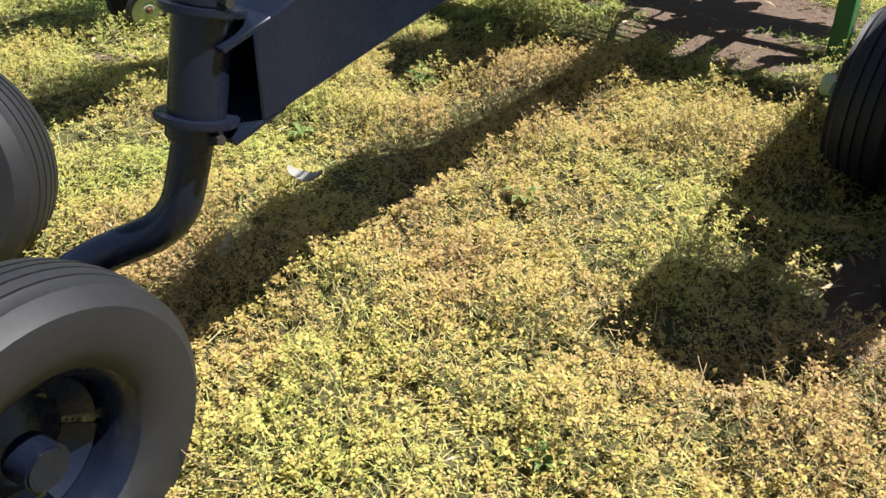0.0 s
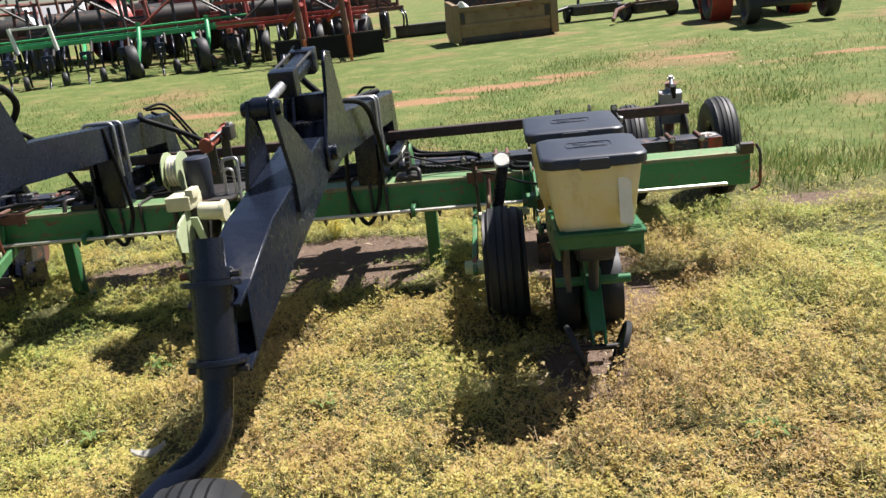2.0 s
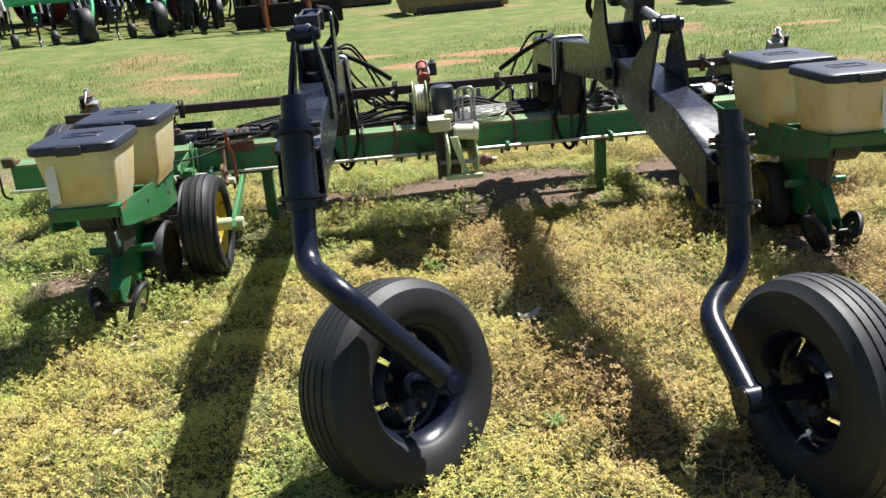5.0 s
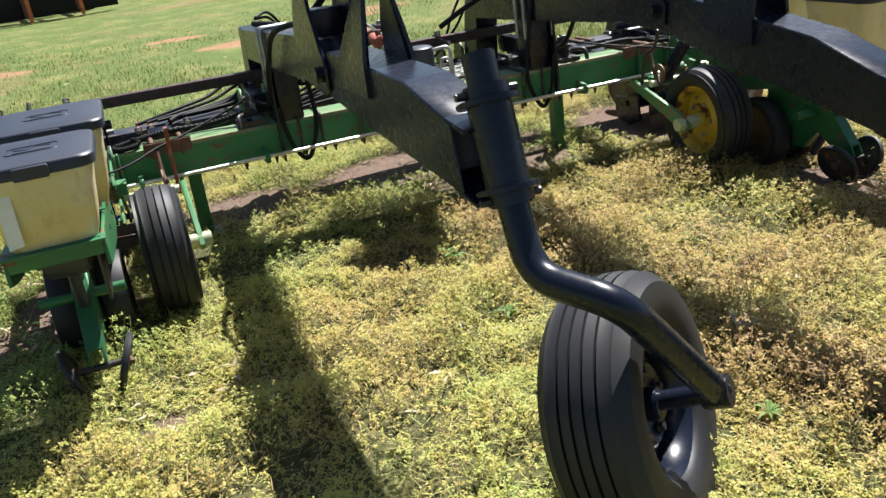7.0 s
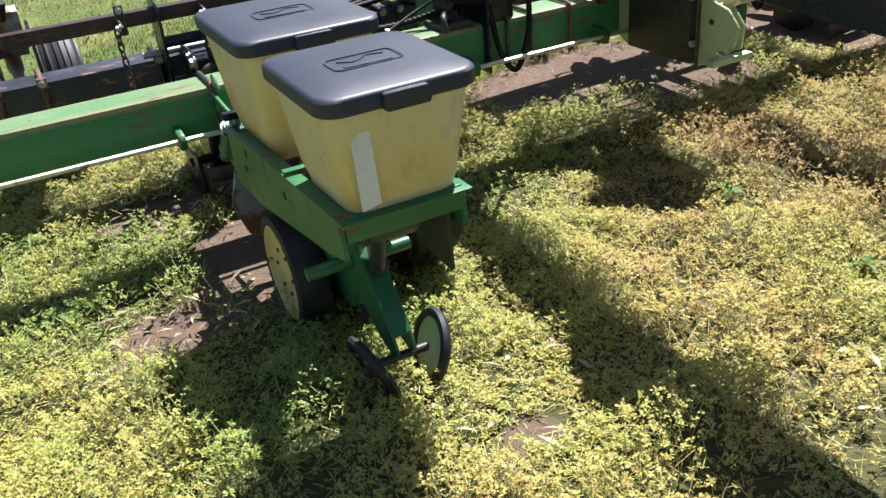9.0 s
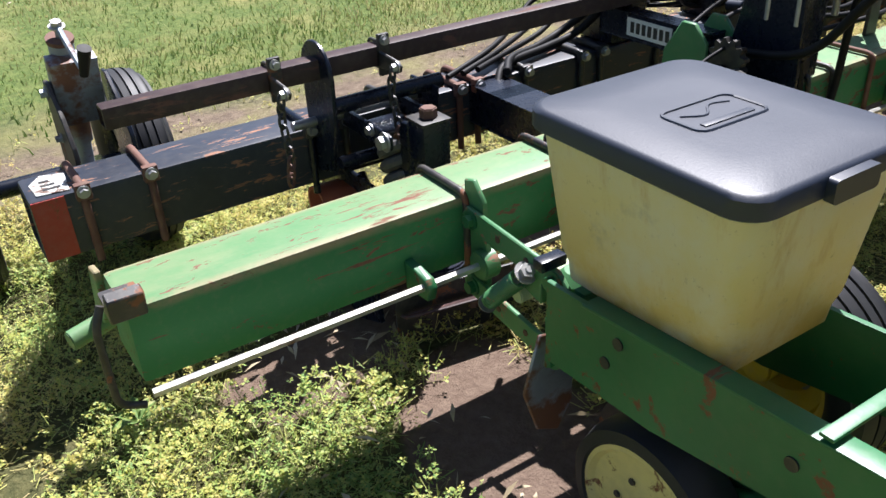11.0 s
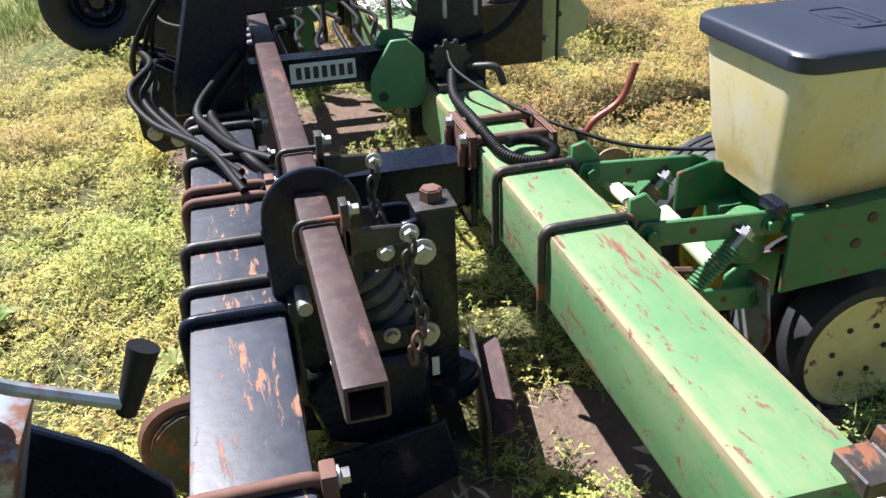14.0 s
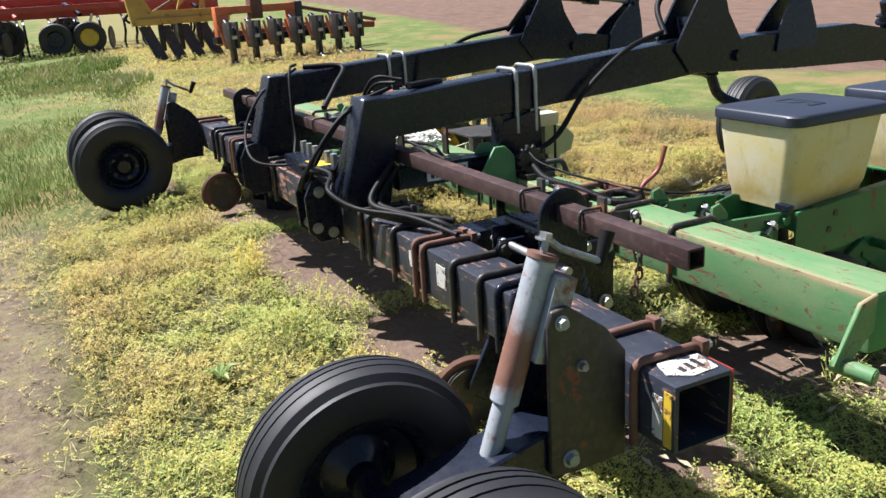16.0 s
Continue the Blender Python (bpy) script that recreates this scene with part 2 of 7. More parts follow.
def leaf_material(name, palette, trans=0.35, scale=0.9, soft=0.18, rough=0.55, bias=False):
    """Small leaves: colour from patches of growth and from leaf to leaf."""
    k = Nodes(name)
    patch = k.noise(scale, 4, 0.6)
    small = k.noise(scale * 6, 3, 0.6)
    rnd = k.pos.outputs["Random Per Island"]
    small = k.mix(0.4, small, k.noise(24, 2))
    v = k.math("ADD", k.math("SUBTRACT", k.math("MULTIPLY", patch, 1.0), 0.125), k.math("ADD", k.math("MULTIPLY", small, 0.45), k.math("MULTIPLY", k.math("SUBTRACT", rnd, 0.5), soft * 2)))
    if bias:
        # greener beside and ahead of the machine, yellower in the open middle
        g = k.math("ADD", k.math("MULTIPLY", k.ramp(k.math("MULTIPLY", k.math("ADD", k.axis(1), 1.9), 0.45), (0.0, 0.0), (1.0, 1.0)), 0.095), k.math("MULTIPLY", k.ramp(k.math("MULTIPLY", k.math("ADD", k.axis(0), 1.1), -0.8), (0.0, 0.0), (1.0, 1.0)), 0.065))
        dry = k.math("MULTIPLY", k.ramp(k.math("MULTIPLY", k.math("SUBTRACT", k.axis(0), 0.2), 0.5), (0.0, 0.0), (1.0, 1.0)), 0.075)
        # one withered patch behind the machine
        px, py = k.math("MULTIPLY", k.math("SUBTRACT", k.axis(0), 1.0), 0.8), k.math("MULTIPLY", k.math("ADD", k.axis(1), 2.45), 1.1)
        wilt = k.ramp(k.math("ADD", k.math("MULTIPLY", px, px), k.math("MULTIPLY", py, py)), (0.15, 0.06), (1.0, 0.0))
        # and the dry middle between the arms
        qx, qy = k.math("MULTIPLY", k.math("ADD", k.axis(0), 0.05), 0.95), k.math("MULTIPLY", k.math("ADD", k.axis(1), 1.5), 0.75)
        wilt = k.math("ADD", wilt, k.ramp(k.math("ADD", k.math("MULTIPLY", qx, qx), k.math("MULTIPLY", qy, qy)), (0.2, 0.085), (1.0, 0.0)))
        dry = k.math("ADD", k.math("ADD", dry, wilt), k.ramp(k.math("SUBTRACT", k.axis(1), 1.2), (0.0, 0.0), (0.7, 0.12)))
        v = k.math("SUBTRACT", v, k.math("SUBTRACT", g, k.math("ADD", dry, 0.07)))
    col = k.ramp(v, *palette)
    k.set(col, rough, 0.0, 0.3)
    tr = k.n.new("ShaderNodeBsdfTranslucent")
    k.l.new(col, tr.inputs[0])
    ms = k.n.new("ShaderNodeMixShader")
    ms.inputs[0].default_value = trans
    k.l.new(k.bsdf.outputs[0], ms.inputs[1])
    k.l.new(tr.outputs[0], ms.inputs[2])
    k.l.new(ms.outputs[0], k.n["Material Output"].inputs[0])
    return k.mat


WEED = leaf_material("yellowing_chickweed", ((0.32, (0.14, 0.27, 0.075)), (0.44, (0.29, 0.385, 0.105)), (0.55, (0.44, 0.45, 0.115)), (0.68, (0.52, 0.44, 0.13)), (0.8, (0.47, 0.33, 0.12)), (0.92, (0.34, 0.22, 0.1))), 0.34, 0.7, 0.11, bias=True)
STEM = leaf_material("straw_coloured_stems", ((0.36, (0.2, 0.31, 0.07)), (0.5, (0.34, 0.4, 0.11)), (0.66, (0.46, 0.42, 0.15)), (0.8, (0.36, 0.26, 0.13))), 0.2, 0.7, 0.15, bias=True)
GRASS = leaf_material("green_grass_blades", ((0.32, (0.06, 0.125, 0.022)), (0.5, (0.125, 0.195, 0.045)), (0.64, (0.24, 0.265, 0.085)), (0.82, (0.4, 0.34, 0.17))), 0.35, 0.5)
BROAD = leaf_material("broad_green_leaves", ((0.3, (0.09, 0.17, 0.045)), (0.6, (0.16, 0.26, 0.07)), (0.85, (0.36, 0.36, 0.14))), 0.3, 2.0)
YELLOW_LEAF = leaf_material("yellow_feathery_leaves", ((0.3, (0.42, 0.42, 0.07)), (0.6, (0.6, 0.5, 0.08)), (0.85, (0.62, 0.42, 0.08))), 0.35, 3.0)
PALE_LEAF = leaf_material("pale_grey_dry_leaf", ((0.3, (0.26, 0.25, 0.22)), (0.7, (0.4, 0.39, 0.35))), 0.15, 4.0)
STRAW = leaf_material("dry_corn_husk", ((0.3, (0.27, 0.2, 0.11)), (0.6, (0.42, 0.34, 0.21)), (0.85, (0.56, 0.5, 0.38))), 0.15, 3.0)


def ground_material():
    """Red-brown soil where the weeds stand, meadow further out, a ploughed field behind."""
    k = Nodes("soil_and_meadow")
    n1, n2, n3, n4 = k.noise(0.35, 5), k.noise(2.2, 6, 0.65), k.noise(26, 6, 0.7), k.noise(0.9, 4)
    soil = k.mix(n2, (0.08, 0.052, 0.038), (0.165, 0.115, 0.086))
    soil = k.mix(k.ramp(n3, (0.35, 0.0), (0.75, 1.0)), soil, (0.185, 0.135, 0.1))
    under = k.mix(k.ramp(n3, (0.3, 0.0), (0.7, 1.0)), (0.04, 0.046, 0.017), (0.13, 0.12, 0.05))
    mead = k.mix(k.ramp(n3, (0.35, 0.0), (0.7, 1.0)), (0.05, 0.085, 0.02), (0.15, 0.185, 0.052))
    mead = k.mix(k.ramp(n2, (0.46, 0.0), (0.68, 0.7)), mead, (0.23, 0.21, 0.08))
    mead = k.mix(k.ramp(n1, (0.54, 0.0), (0.62, 0.6)), mead, (0.25, 0.15, 0.085))
    x, y = k.axis(0), k.axis(1)
    wob = k.math("MULTIPLY", k.math("SUBTRACT", n4, 0.5), 1.6)
    far = k.ramp(k.math("MULTIPLY", k.math("SUBTRACT", k.math("ADD", y, wob), 2.5), 0.6), (0.0, 0.0), (0.5, 1.0))
    right = k.math("MULTIPLY", k.ramp(k.math("ADD", k.math("SUBTRACT", k.math("ADD", y, k.math("MULTIPLY", wob, 0.5)), 2.0), k.math("MINIMUM", k.math("MULTIPLY", x, 0.16), 1.8)), (0.0, 0.0), (0.4, 1.0)), k.ramp(k.math("SUBTRACT", k.math("ADD", x, wob), 2.0), (0.0, 0.0), (1.0, 1.0)))
    right = k.math("MAXIMUM", right, k.ramp(k.math("SUBTRACT", k.math("SUBTRACT", -4.3, y), k.math("MULTIPLY", wob, 1.5)), (0.0, 0.0), (0.5, 1.0)))
    left = k.ramp(k.math("SUBTRACT", k.math("SUBTRACT", -4.1, x), wob), (0.0, 0.0), (0.6, 1.0))
    out = k.math("MAXIMUM", far, k.math("MAXIMUM", left, right))
    track = k.math("MULTIPLY", k.ramp(k.math("MULTIPLY", k.math("SUBTRACT", k.math("ADD", y, k.math("MULTIPLY", wob, 0.5)), 1.95), 2.0), (0.0, 0.0), (0.5, 1.0)), k.math("SUBTRACT", 1.0, out))
    dirt = k.mix(k.ramp(n3, (0.35, 0.0), (0.7, 1.0)), (0.1, 0.073, 0.053), (0.2, 0.155, 0.11))
    under = k.mix(k.ramp(k.math("MULTIPLY", k.math("SUBTRACT", x, 3.6), 0.6), (0.0, 0.0), (1.0, 1.0)), under, k.mix(k.ramp(n3, (0.3, 0.0), (0.7, 1.0)), (0.1, 0.095, 0.035), (0.25, 0.22, 0.085)))
    near = k.mix(track, under, k.mix(k.ramp(n2, (0.45, 0.0), (0.65, 0.7)), dirt, (0.2, 0.19, 0.075)))
    at = k.n.new("ShaderNodeAttribute")
    at.attribute_name = "soil"
    open_soil = k.ramp(k.math("ADD", at.outputs["Fac"], k.math("MULTIPLY", k.math("SUBTRACT", n2, 0.5), 0.5)), (0.3, 0.0), (0.5, 1.0))
    near = k.mix(open_soil, near, soil)
    worn = k.ramp(k.math("ADD", k.math("MULTIPLY", at.outputs["Fac"], 0.6), k.math("SUBTRACT", n2, 0.5)), (0.2, 0.0), (0.5, 0.85))
    col = k.mix(out, near, k.mix(worn, mead, (0.3, 0.165, 0.095)))
    corner = k.math("MULTIPLY", k.math("MAXIMUM", k.math("SUBTRACT", 6.0, x), 0.0), -0.9)
    e = k.math("ADD", k.math("SUBTRACT", k.math("SUBTRACT", k.math("MULTIPLY", y, -1.0), 5.2), k.math("MULTIPLY", x, 0.2)), k.math("ADD", corner, k.math("MULTIPLY", wob, 0.6)))
    field = k.ramp(e, (0.0, 0.0), (0.5, 1.0))
    furrow = k.noise(5.0, 5, 0.7, (0.25, 1.2, 1.0))
    col = k.mix(field, col, k.mix(k.ramp(furrow, (0.35, 0.0), (0.7, 1.0)), (0.09, 0.055, 0.04), (0.19, 0.125, 0.092)))
    k.bump(k.math("ADD", n3, k.math("MULTIPLY", n2, 0.6)), 0.7, 0.03)
    return k.set(col, 0.95, 0.0, 0.2).mat


GROUND = ground_material()


# ---- building tools ----
def thing(name, at, label, category, group=""):
    e = new(name)
    e.empty_display_size = 0.05
    e.location = at
    return tagged(e, label, category, group)


def finish(bm, name, mat, smooth=35):
    bmesh.ops.recalc_face_normals(bm, faces=bm.faces)
    me = bpy.data.meshes.new(name)
    bm.to_mesh(me)
    bm.free()
    me.materials.append(mat)
    if smooth:
        me.shade_smooth()
        me.set_sharp_from_angle(angle=radians(smooth))
    return me


def part(name, bm, mat, parent, label="", smooth=35):
    """Links a bmesh, given in world metres, as one mesh object under a thing or a part."""
    ob = new(name, finish(bm, name, mat, smooth))
    base = parent
    while base.parent:
        base = base.parent
    ob.parent = parent
    ob.matrix_parent_inverse = Matrix.Translation(-base.location) if parent is base else Matrix()
    if label:
        ob["label"] = label
    return ob


def alone(name, bm, mat, label, category, group="", kind="", smooth=35):
    """A thing that is one mesh."""
    return tagged(new(name, finish(bm, name, mat, smooth)), label, category, group, kind)


def put(bm, verts, faces):
    vs = [bm.verts.new(v) for v in verts]
    for f in faces:
        try:
            bm.faces.new([vs[i] for i in f])
        except ValueError:
            pass
    return vs


def box(x0, x1, y0, y1, z0, z1, bevel=0.006, bm=None, m=None):
    b = bmesh.new()
    bmesh.ops.create_cube(b, size=1)
    for v in b.verts:
        v.co = Vector(((x0 + x1) / 2 + v.co.x * (x1 - x0), (y0 + y1) / 2 + v.co.y * (y1 - y0), (z0 + z1) / 2 + v.co.z * (z1 - z0)))
    if bevel:
        bmesh.ops.bevel(b, geom=b.edges[:], offset=min(bevel, 0.45 * min(abs(x1 - x0), abs(y1 - y0), abs(z1 - z0))), segments=2, affect="EDGES", profile=0.6)
    return join(b, bm, m)


def join(b, bm=None, m=None):
    if m is not None:
        bmesh.ops.transform(b, matrix=m, verts=b.verts)
    if bm is None:
        return b
    me = bpy.data.meshes.new("tmp")
    b.to_mesh(me)
    b.free()
    bm.from_mesh(me)
    bpy.data.meshes.remove(me)
    return bm


def prism(poly, x0, x1, axis="x", bevel=0.003, bm=None, m=None):
    """A plate: an outline in the two other axes, drawn out along one axis."""
    b = bmesh.new()
    def at(u, v, w):
        return {"x": (w, u, v), "y": (u, w, v), "z": (u, v, w)}[axis]
    n = len(poly)
    put(b, [at(u, v, x0) for u, v in poly] + [at(u, v, x1) for u, v in poly],
        [tuple(range(n))[::-1], tuple(range(n, 2 * n))] + [(i, (i + 1) % n, n + (i + 1) % n, n + i) for i in range(n)])
    if bevel:
        bmesh.ops.bevel(b, geom=b.edges[:], offset=bevel, segments=1, affect="EDGES")
    return join(b, bm, m)


def rod(p, q, r, n=16, r2=None, bm=None, bevel=0.0):
    """A round bar from p to q."""
    b = bmesh.new()
    p, q = Vector(p), Vector(q)
    bmesh.ops.create_cone(b, cap_ends=True, segments=n, radius1=r, radius2=r if r2 is None else r2, depth=(q - p).length)
    if bevel:
        bmesh.ops.bevel(b, geom=[e for e in b.edges if len(e.link_faces) == 2 and any(len(f.verts) > 4 for f in e.link_faces)], offset=bevel, segments=2, affect="EDGES")
    return join(b, bm, Matrix.Translation((p + q) / 2) @ (q - p).to_track_quat("Z", "Y").to_matrix().to_4x4())


def smooth_path(pts, steps=6):
    """Catmull-Rom through the points."""
    p = [Vector(v) for v in pts]
    if len(p) < 3 or steps < 2:
        return p
    p = [2 * p[0] - p[1]] + p + [2 * p[-1] - p[-2]]
    out = []
    for a, b, c, d in zip(p, p[1:], p[2:], p[3:]):
        for i in range(steps):
            t = i / steps
            out.append(0.5 * (2 * b + (c - a) * t + (2 * a - 5 * b + 4 * c - d) * t * t + (3 * b - a - 3 * c + d) * t ** 3))
    return out + [p[-2]]


def fillet(pts, r, steps=5):
    """Straight runs with rounded bends."""
    p = [Vector(v) for v in pts]
    out = [p[0]]
    for a, b, c in zip(p, p[1:], p[2:]):
        d1, d2 = (a - b), (c - b)
        k = min(r, d1.length * 0.48, d2.length * 0.48)
        s, e = b + d1.normalized() * k, b + d2.normalized() * k
        out += [(1 - t) ** 2 * s + 2 * t * (1 - t) * b + t * t * e for t in [i / steps for i in range(steps + 1)]]
    return out + [p[-1]]


def sweep(path, r, n=12, bm=None, closed=False):
    """A round section drawn along a path."""
    b = bmesh.new()
    path = [Vector(p) for p in path]
    side = None
    rings = []
    radii = r if isinstance(r, list) else [r] * len(path)
    for i, (c, r) in enumerate(zip(path, radii)):
        d = (path[min(i + 1, len(path) - 1)] - path[max(i - 1, 0)])
        if d.length < 1e-9:
            d = Vector((0, 0, 1))
        d.normalize()
        if side is None:
            side = d.orthogonal().normalized()
        side = (side - d * side.dot(d)).normalized()
        up = d.cross(side)
        rings.append([b.verts.new(c + r * (math.cos(a) * side + math.sin(a) * up)) for a in [2 * math.pi * j / n for j in range(n)]])
    for u, v in zip(rings, rings[1:]):
        for j in range(n):
            b.faces.new((u[j], u[(j + 1) % n], v[(j + 1) % n], v[j]))
    if not closed:
        b.faces.new(rings[0][::-1])
        b.faces.new(rings[-1])
    return join(b, bm)


def lathe(profile, n=48, m=None, bm=None, closed=True):
    """Turns an outline of (along, radius) round the x axis."""
    b = bmesh.new()
    rings = [[b.verts.new((a, r * math.cos(t), r * math.sin(t))) for t in [2 * math.pi * j / n for j in range(n)]] for a, r in profile]
    pairs = list(zip(rings, rings[1:])) + ([(rings[-1], rings[0])] if closed else [])
    for u, v in pairs:
        for j in range(n):
            b.faces.new((u[j], u[(j + 1) % n], v[(j + 1) % n], v[j]))
    return join(b, bm, m)


def helix(p, q, r, turns, wire, bm=None):
    p, q = Vector(p), Vector(q)
    d = (q - p).normalized()
    s = d.orthogonal().normalized()
    u = d.cross(s)
    n = int(turns * 10)
    return sweep([p + (q - p) * i / n + r * (math.cos(2 * math.pi * i / 10) * s + math.sin(2 * math.pi * i / 10) * u) for i in range(n + 1)], wire, 5, bm)


def bolt(p, way, r=0.014, h=0.014, bm=None):
    """A hexagon head with a washer."""
    p, way = Vector(p), Vector(way).normalized()
    bm = rod(p, p + way * 0.004, r * 1.45, 16, bm=bm)
    return rod(p + way * 0.004, p + way * (h + 0.004), r, 6, bm=bm, bevel=0.0)


def tyre_profile(R, w, rim, ribs=5):
    """A ribbed implement tyre: along, radius."""
    h = w / 2
    out = [(-h * 0.72, rim), (-h * 0.86, rim + 0.012), (-h * 0.97, rim + (R - rim) * 0.3), (-h, rim + (R - rim) * 0.52), (-h * 0.96, rim + (R - rim) * 0.74), (-h * 0.84, R - 0.03), (-h * 0.7, R - 0.011)]
    half = h * 0.66
    step = 2 * half / ribs
    g = min(0.011, step * 0.25)
    for i in range(ribs):
        a = -half + i * step
        bulge = lambda u: R - 0.012 * (u / half) ** 2
        out += [(a + g / 2, bulge(a)), (a + step - g / 2, bulge(a + step))]
        if i < ribs - 1:
            out += [(a + step - g / 2, bulge(a + step) - 0.012), (a + step + g / 2, bulge(a + step) - 0.012)]
    return out + [(-a, r) for a, r in out[6::-1]]


def wheel_parts(parent, centre, way, R, w, rim, rim_mat, hub_side=1, ribs=5, slots=True, label=""):
    """A tyre on a pressed steel rim with a hub, as parts. way: the axle."""
    m = Matrix.Translation(centre) @ Vector(way).to_track_quat("X", "Z").to_matrix().to_4x4()
    tyre = part("tyre", lathe(tyre_profile(R, w, rim, ribs), 64, m), RUBBER, parent, "ribbed black rubber tyre")
    h = w * 0.36
    prof = [(h, rim + 0.012), (h * 1.04, rim + 0.004), (h * 0.9, rim - 0.012), (h * 0.45, rim - 0.03), (-h * 0.45, rim - 0.03), (-h * 0.9, rim - 0.012), (-h * 1.04, rim + 0.004), (-h, rim + 0.012), (-h * 0.9, rim + 0.002), (-h * 0.4, rim - 0.02), (h * 0.4, rim - 0.02), (h * 0.9, rim + 0.002)]
    r = part("rim", lathe(prof, 48, m), rim_mat, parent, label)
    d = hub_side * w * 0.06
    disc = lathe([(d - 0.004, 0.045), (d + 0.012 * hub_side, rim * 0.4), (d + 0.03 * hub_side, rim * 0.55), (d - 0.01 * hub_side, rim * 0.78), (d, rim - 0.022), (d - 0.005, rim - 0.022), (d - 0.016 * hub_side, rim * 0.78), (d + 0.024 * hub_side, rim * 0.55), (d + 0.006 * hub_side, rim * 0.4), (d - 0.01, 0.045)], 40, m)
    if slots:
        kill = [f for f in disc.faces if rim * 0.66 < (m.inverted() @ f.calc_center_median()).yz.length < rim * 0.9 and int((math.atan2(*(m.inverted() @ f.calc_center_median()).yz) / (2 * math.pi) + 0.5) * 40) % 8 == 0]
        bmesh.ops.delete(disc, geom=kill, context="FACES")
    part("wheel_disc", disc, rim_mat, r)
    hub = rod(m @ Vector((-w * 0.3, 0, 0)), m @ Vector((w * 0.3, 0, 0)), 0.045, 20, bevel=0.005)
    hubo = part("hub", hub, BLACK if rim_mat is not YELLOW else YELLOW, r)
    nuts = None
    for i in range(5):
        a = 2 * math.pi * i / 5
        nuts_at = m @ Vector((d + 0.02 * hub_side, rim * 0.47 * math.cos(a), rim * 0.47 * math.sin(a)))
        part("lug_nut", bolt(nuts_at, (m.to_3x3() @ Vector((hub_side, 0, 0))), 0.011, 0.014), STEEL if rim_mat is not BLACK else DARK_STEEL, r)
    return tyre


def ubolt(x, y0, y1, z0, z1, r=0.009, across="x"):
    """A round U-bolt over a beam that runs along x: its crown lies on top."""
    return sweep(fillet([(x, y0, z0), (x, y0, z1), (x, y1, z1), (x, y1, z0)], 0.03), r, 12)


# ---- ground ----
def bare(x, y):
    """1 on bare soil, 0 under full growth."""
    v = 0.0
    for cx, cy, rx, ry in ((0.25, 0.6, 0.85, 0.42), (1.75, 0.45, 0.5, 0.6), (-1.86, 0.42, 0.2, 0.2), (-1.85, 0.0, 0.17, 0.17), (-1.95, -0.4, 0.3, 0.35), (1.9, -0.4, 0.3, 0.35), (-1.62, -1.66, 0.14, 0.07), (-2.36, -0.62, 0.2, 0.16), (1.72, -1.25, 0.2, 0.3), (-1.0, 0.62, 0.4, 0.3), (0.5, 0.15, 0.5, 0.2), (3.4, 1.1, 0.55, 0.16), (-1.98, -0.15, 0.2, 0.2), (-2.2, 0.32, 0.3, 0.18), (0.3, 7.5, 0.9, 0.3), (1.4, 8.2, 1.0, 0.3), (2.4, 8.7, 0.6, 0.25), (-3.2, 8.0, 0.8, 0.25), (4.6, 9.4, 0.7, 0.2), (-0.6, 8.8, 0.5, 0.2), (6.5, 8.3, 0.6, 0.2)):
        v = np.maximum(v, 1.35 - ((x - cx) / rx) ** 2 - ((y - cy) / ry) ** 2)
    return np.clip(v * 1.2, 0, 1)


def rise(x, y):
    """The meadow climbs gently away from the machine."""
    r = 0.034 * max(0.0, y - 3) * (1 + 0.15 * min(max(0.0, -x - 2), 6)) + 0.034 * max(0.0, x - 4) * min(max((8 - y) / 8, 0.0), 1.0)
    return 1.3 * (1 - math.exp(-r / 1.3))


def ground_height(x, y):
    """Gentle lumps of the field, in metres."""
    v = Vector((x * 0.45, y * 0.45, 3.1))
    near = max(0.0, 1 - math.hypot(x, y) / 14)
    return rise(x, y) + 0.05 * near * noise.noise(v) + 0.012 * near * noise.noise(v * 5)


def spread(lo, hi, step, far):
    a = list(np.arange(lo, hi + 1e-6, step))
    d, out = step, []
    x = 0.0
    while x < far:
        d *= 1.35
        x += d
        out.append(x)
    return [lo - o for o in out[::-1]] + a + [hi + o for o in out]


gx, gy = spread(-7, 7, 0.1, 2600), spread(-7, 11, 0.1, 2600)
gm = bpy.data.meshes.new("ground")
gm.from_pydata([(x, y, ground_height(x, y)) for y in gy for x in gx], [], [(j * len(gx) + i, j * len(gx) + i + 1, (j + 1) * len(gx) + i + 1, (j + 1) * len(gx) + i) for j in range(len(gy) - 1) for i in range(len(gx) - 1)])
gm.materials.append(GROUND)
gm.shade_smooth()
soil = gm.attributes.new("soil", "FLOAT", "POINT")
gxy = np.array([(v.co.x, v.co.y) for v in gm.vertices])
soil.data.foreach_set("value", bare(gxy[:, 0], gxy[:, 1]).astype(np.float32))
tagged(new("ground", gm), "brown soil and meadow under yellowing weeds", "ground", kind="structure")

# ---- the green toolbar ----
BAR_TOP, BAR_BOT = 0.62, 0.442


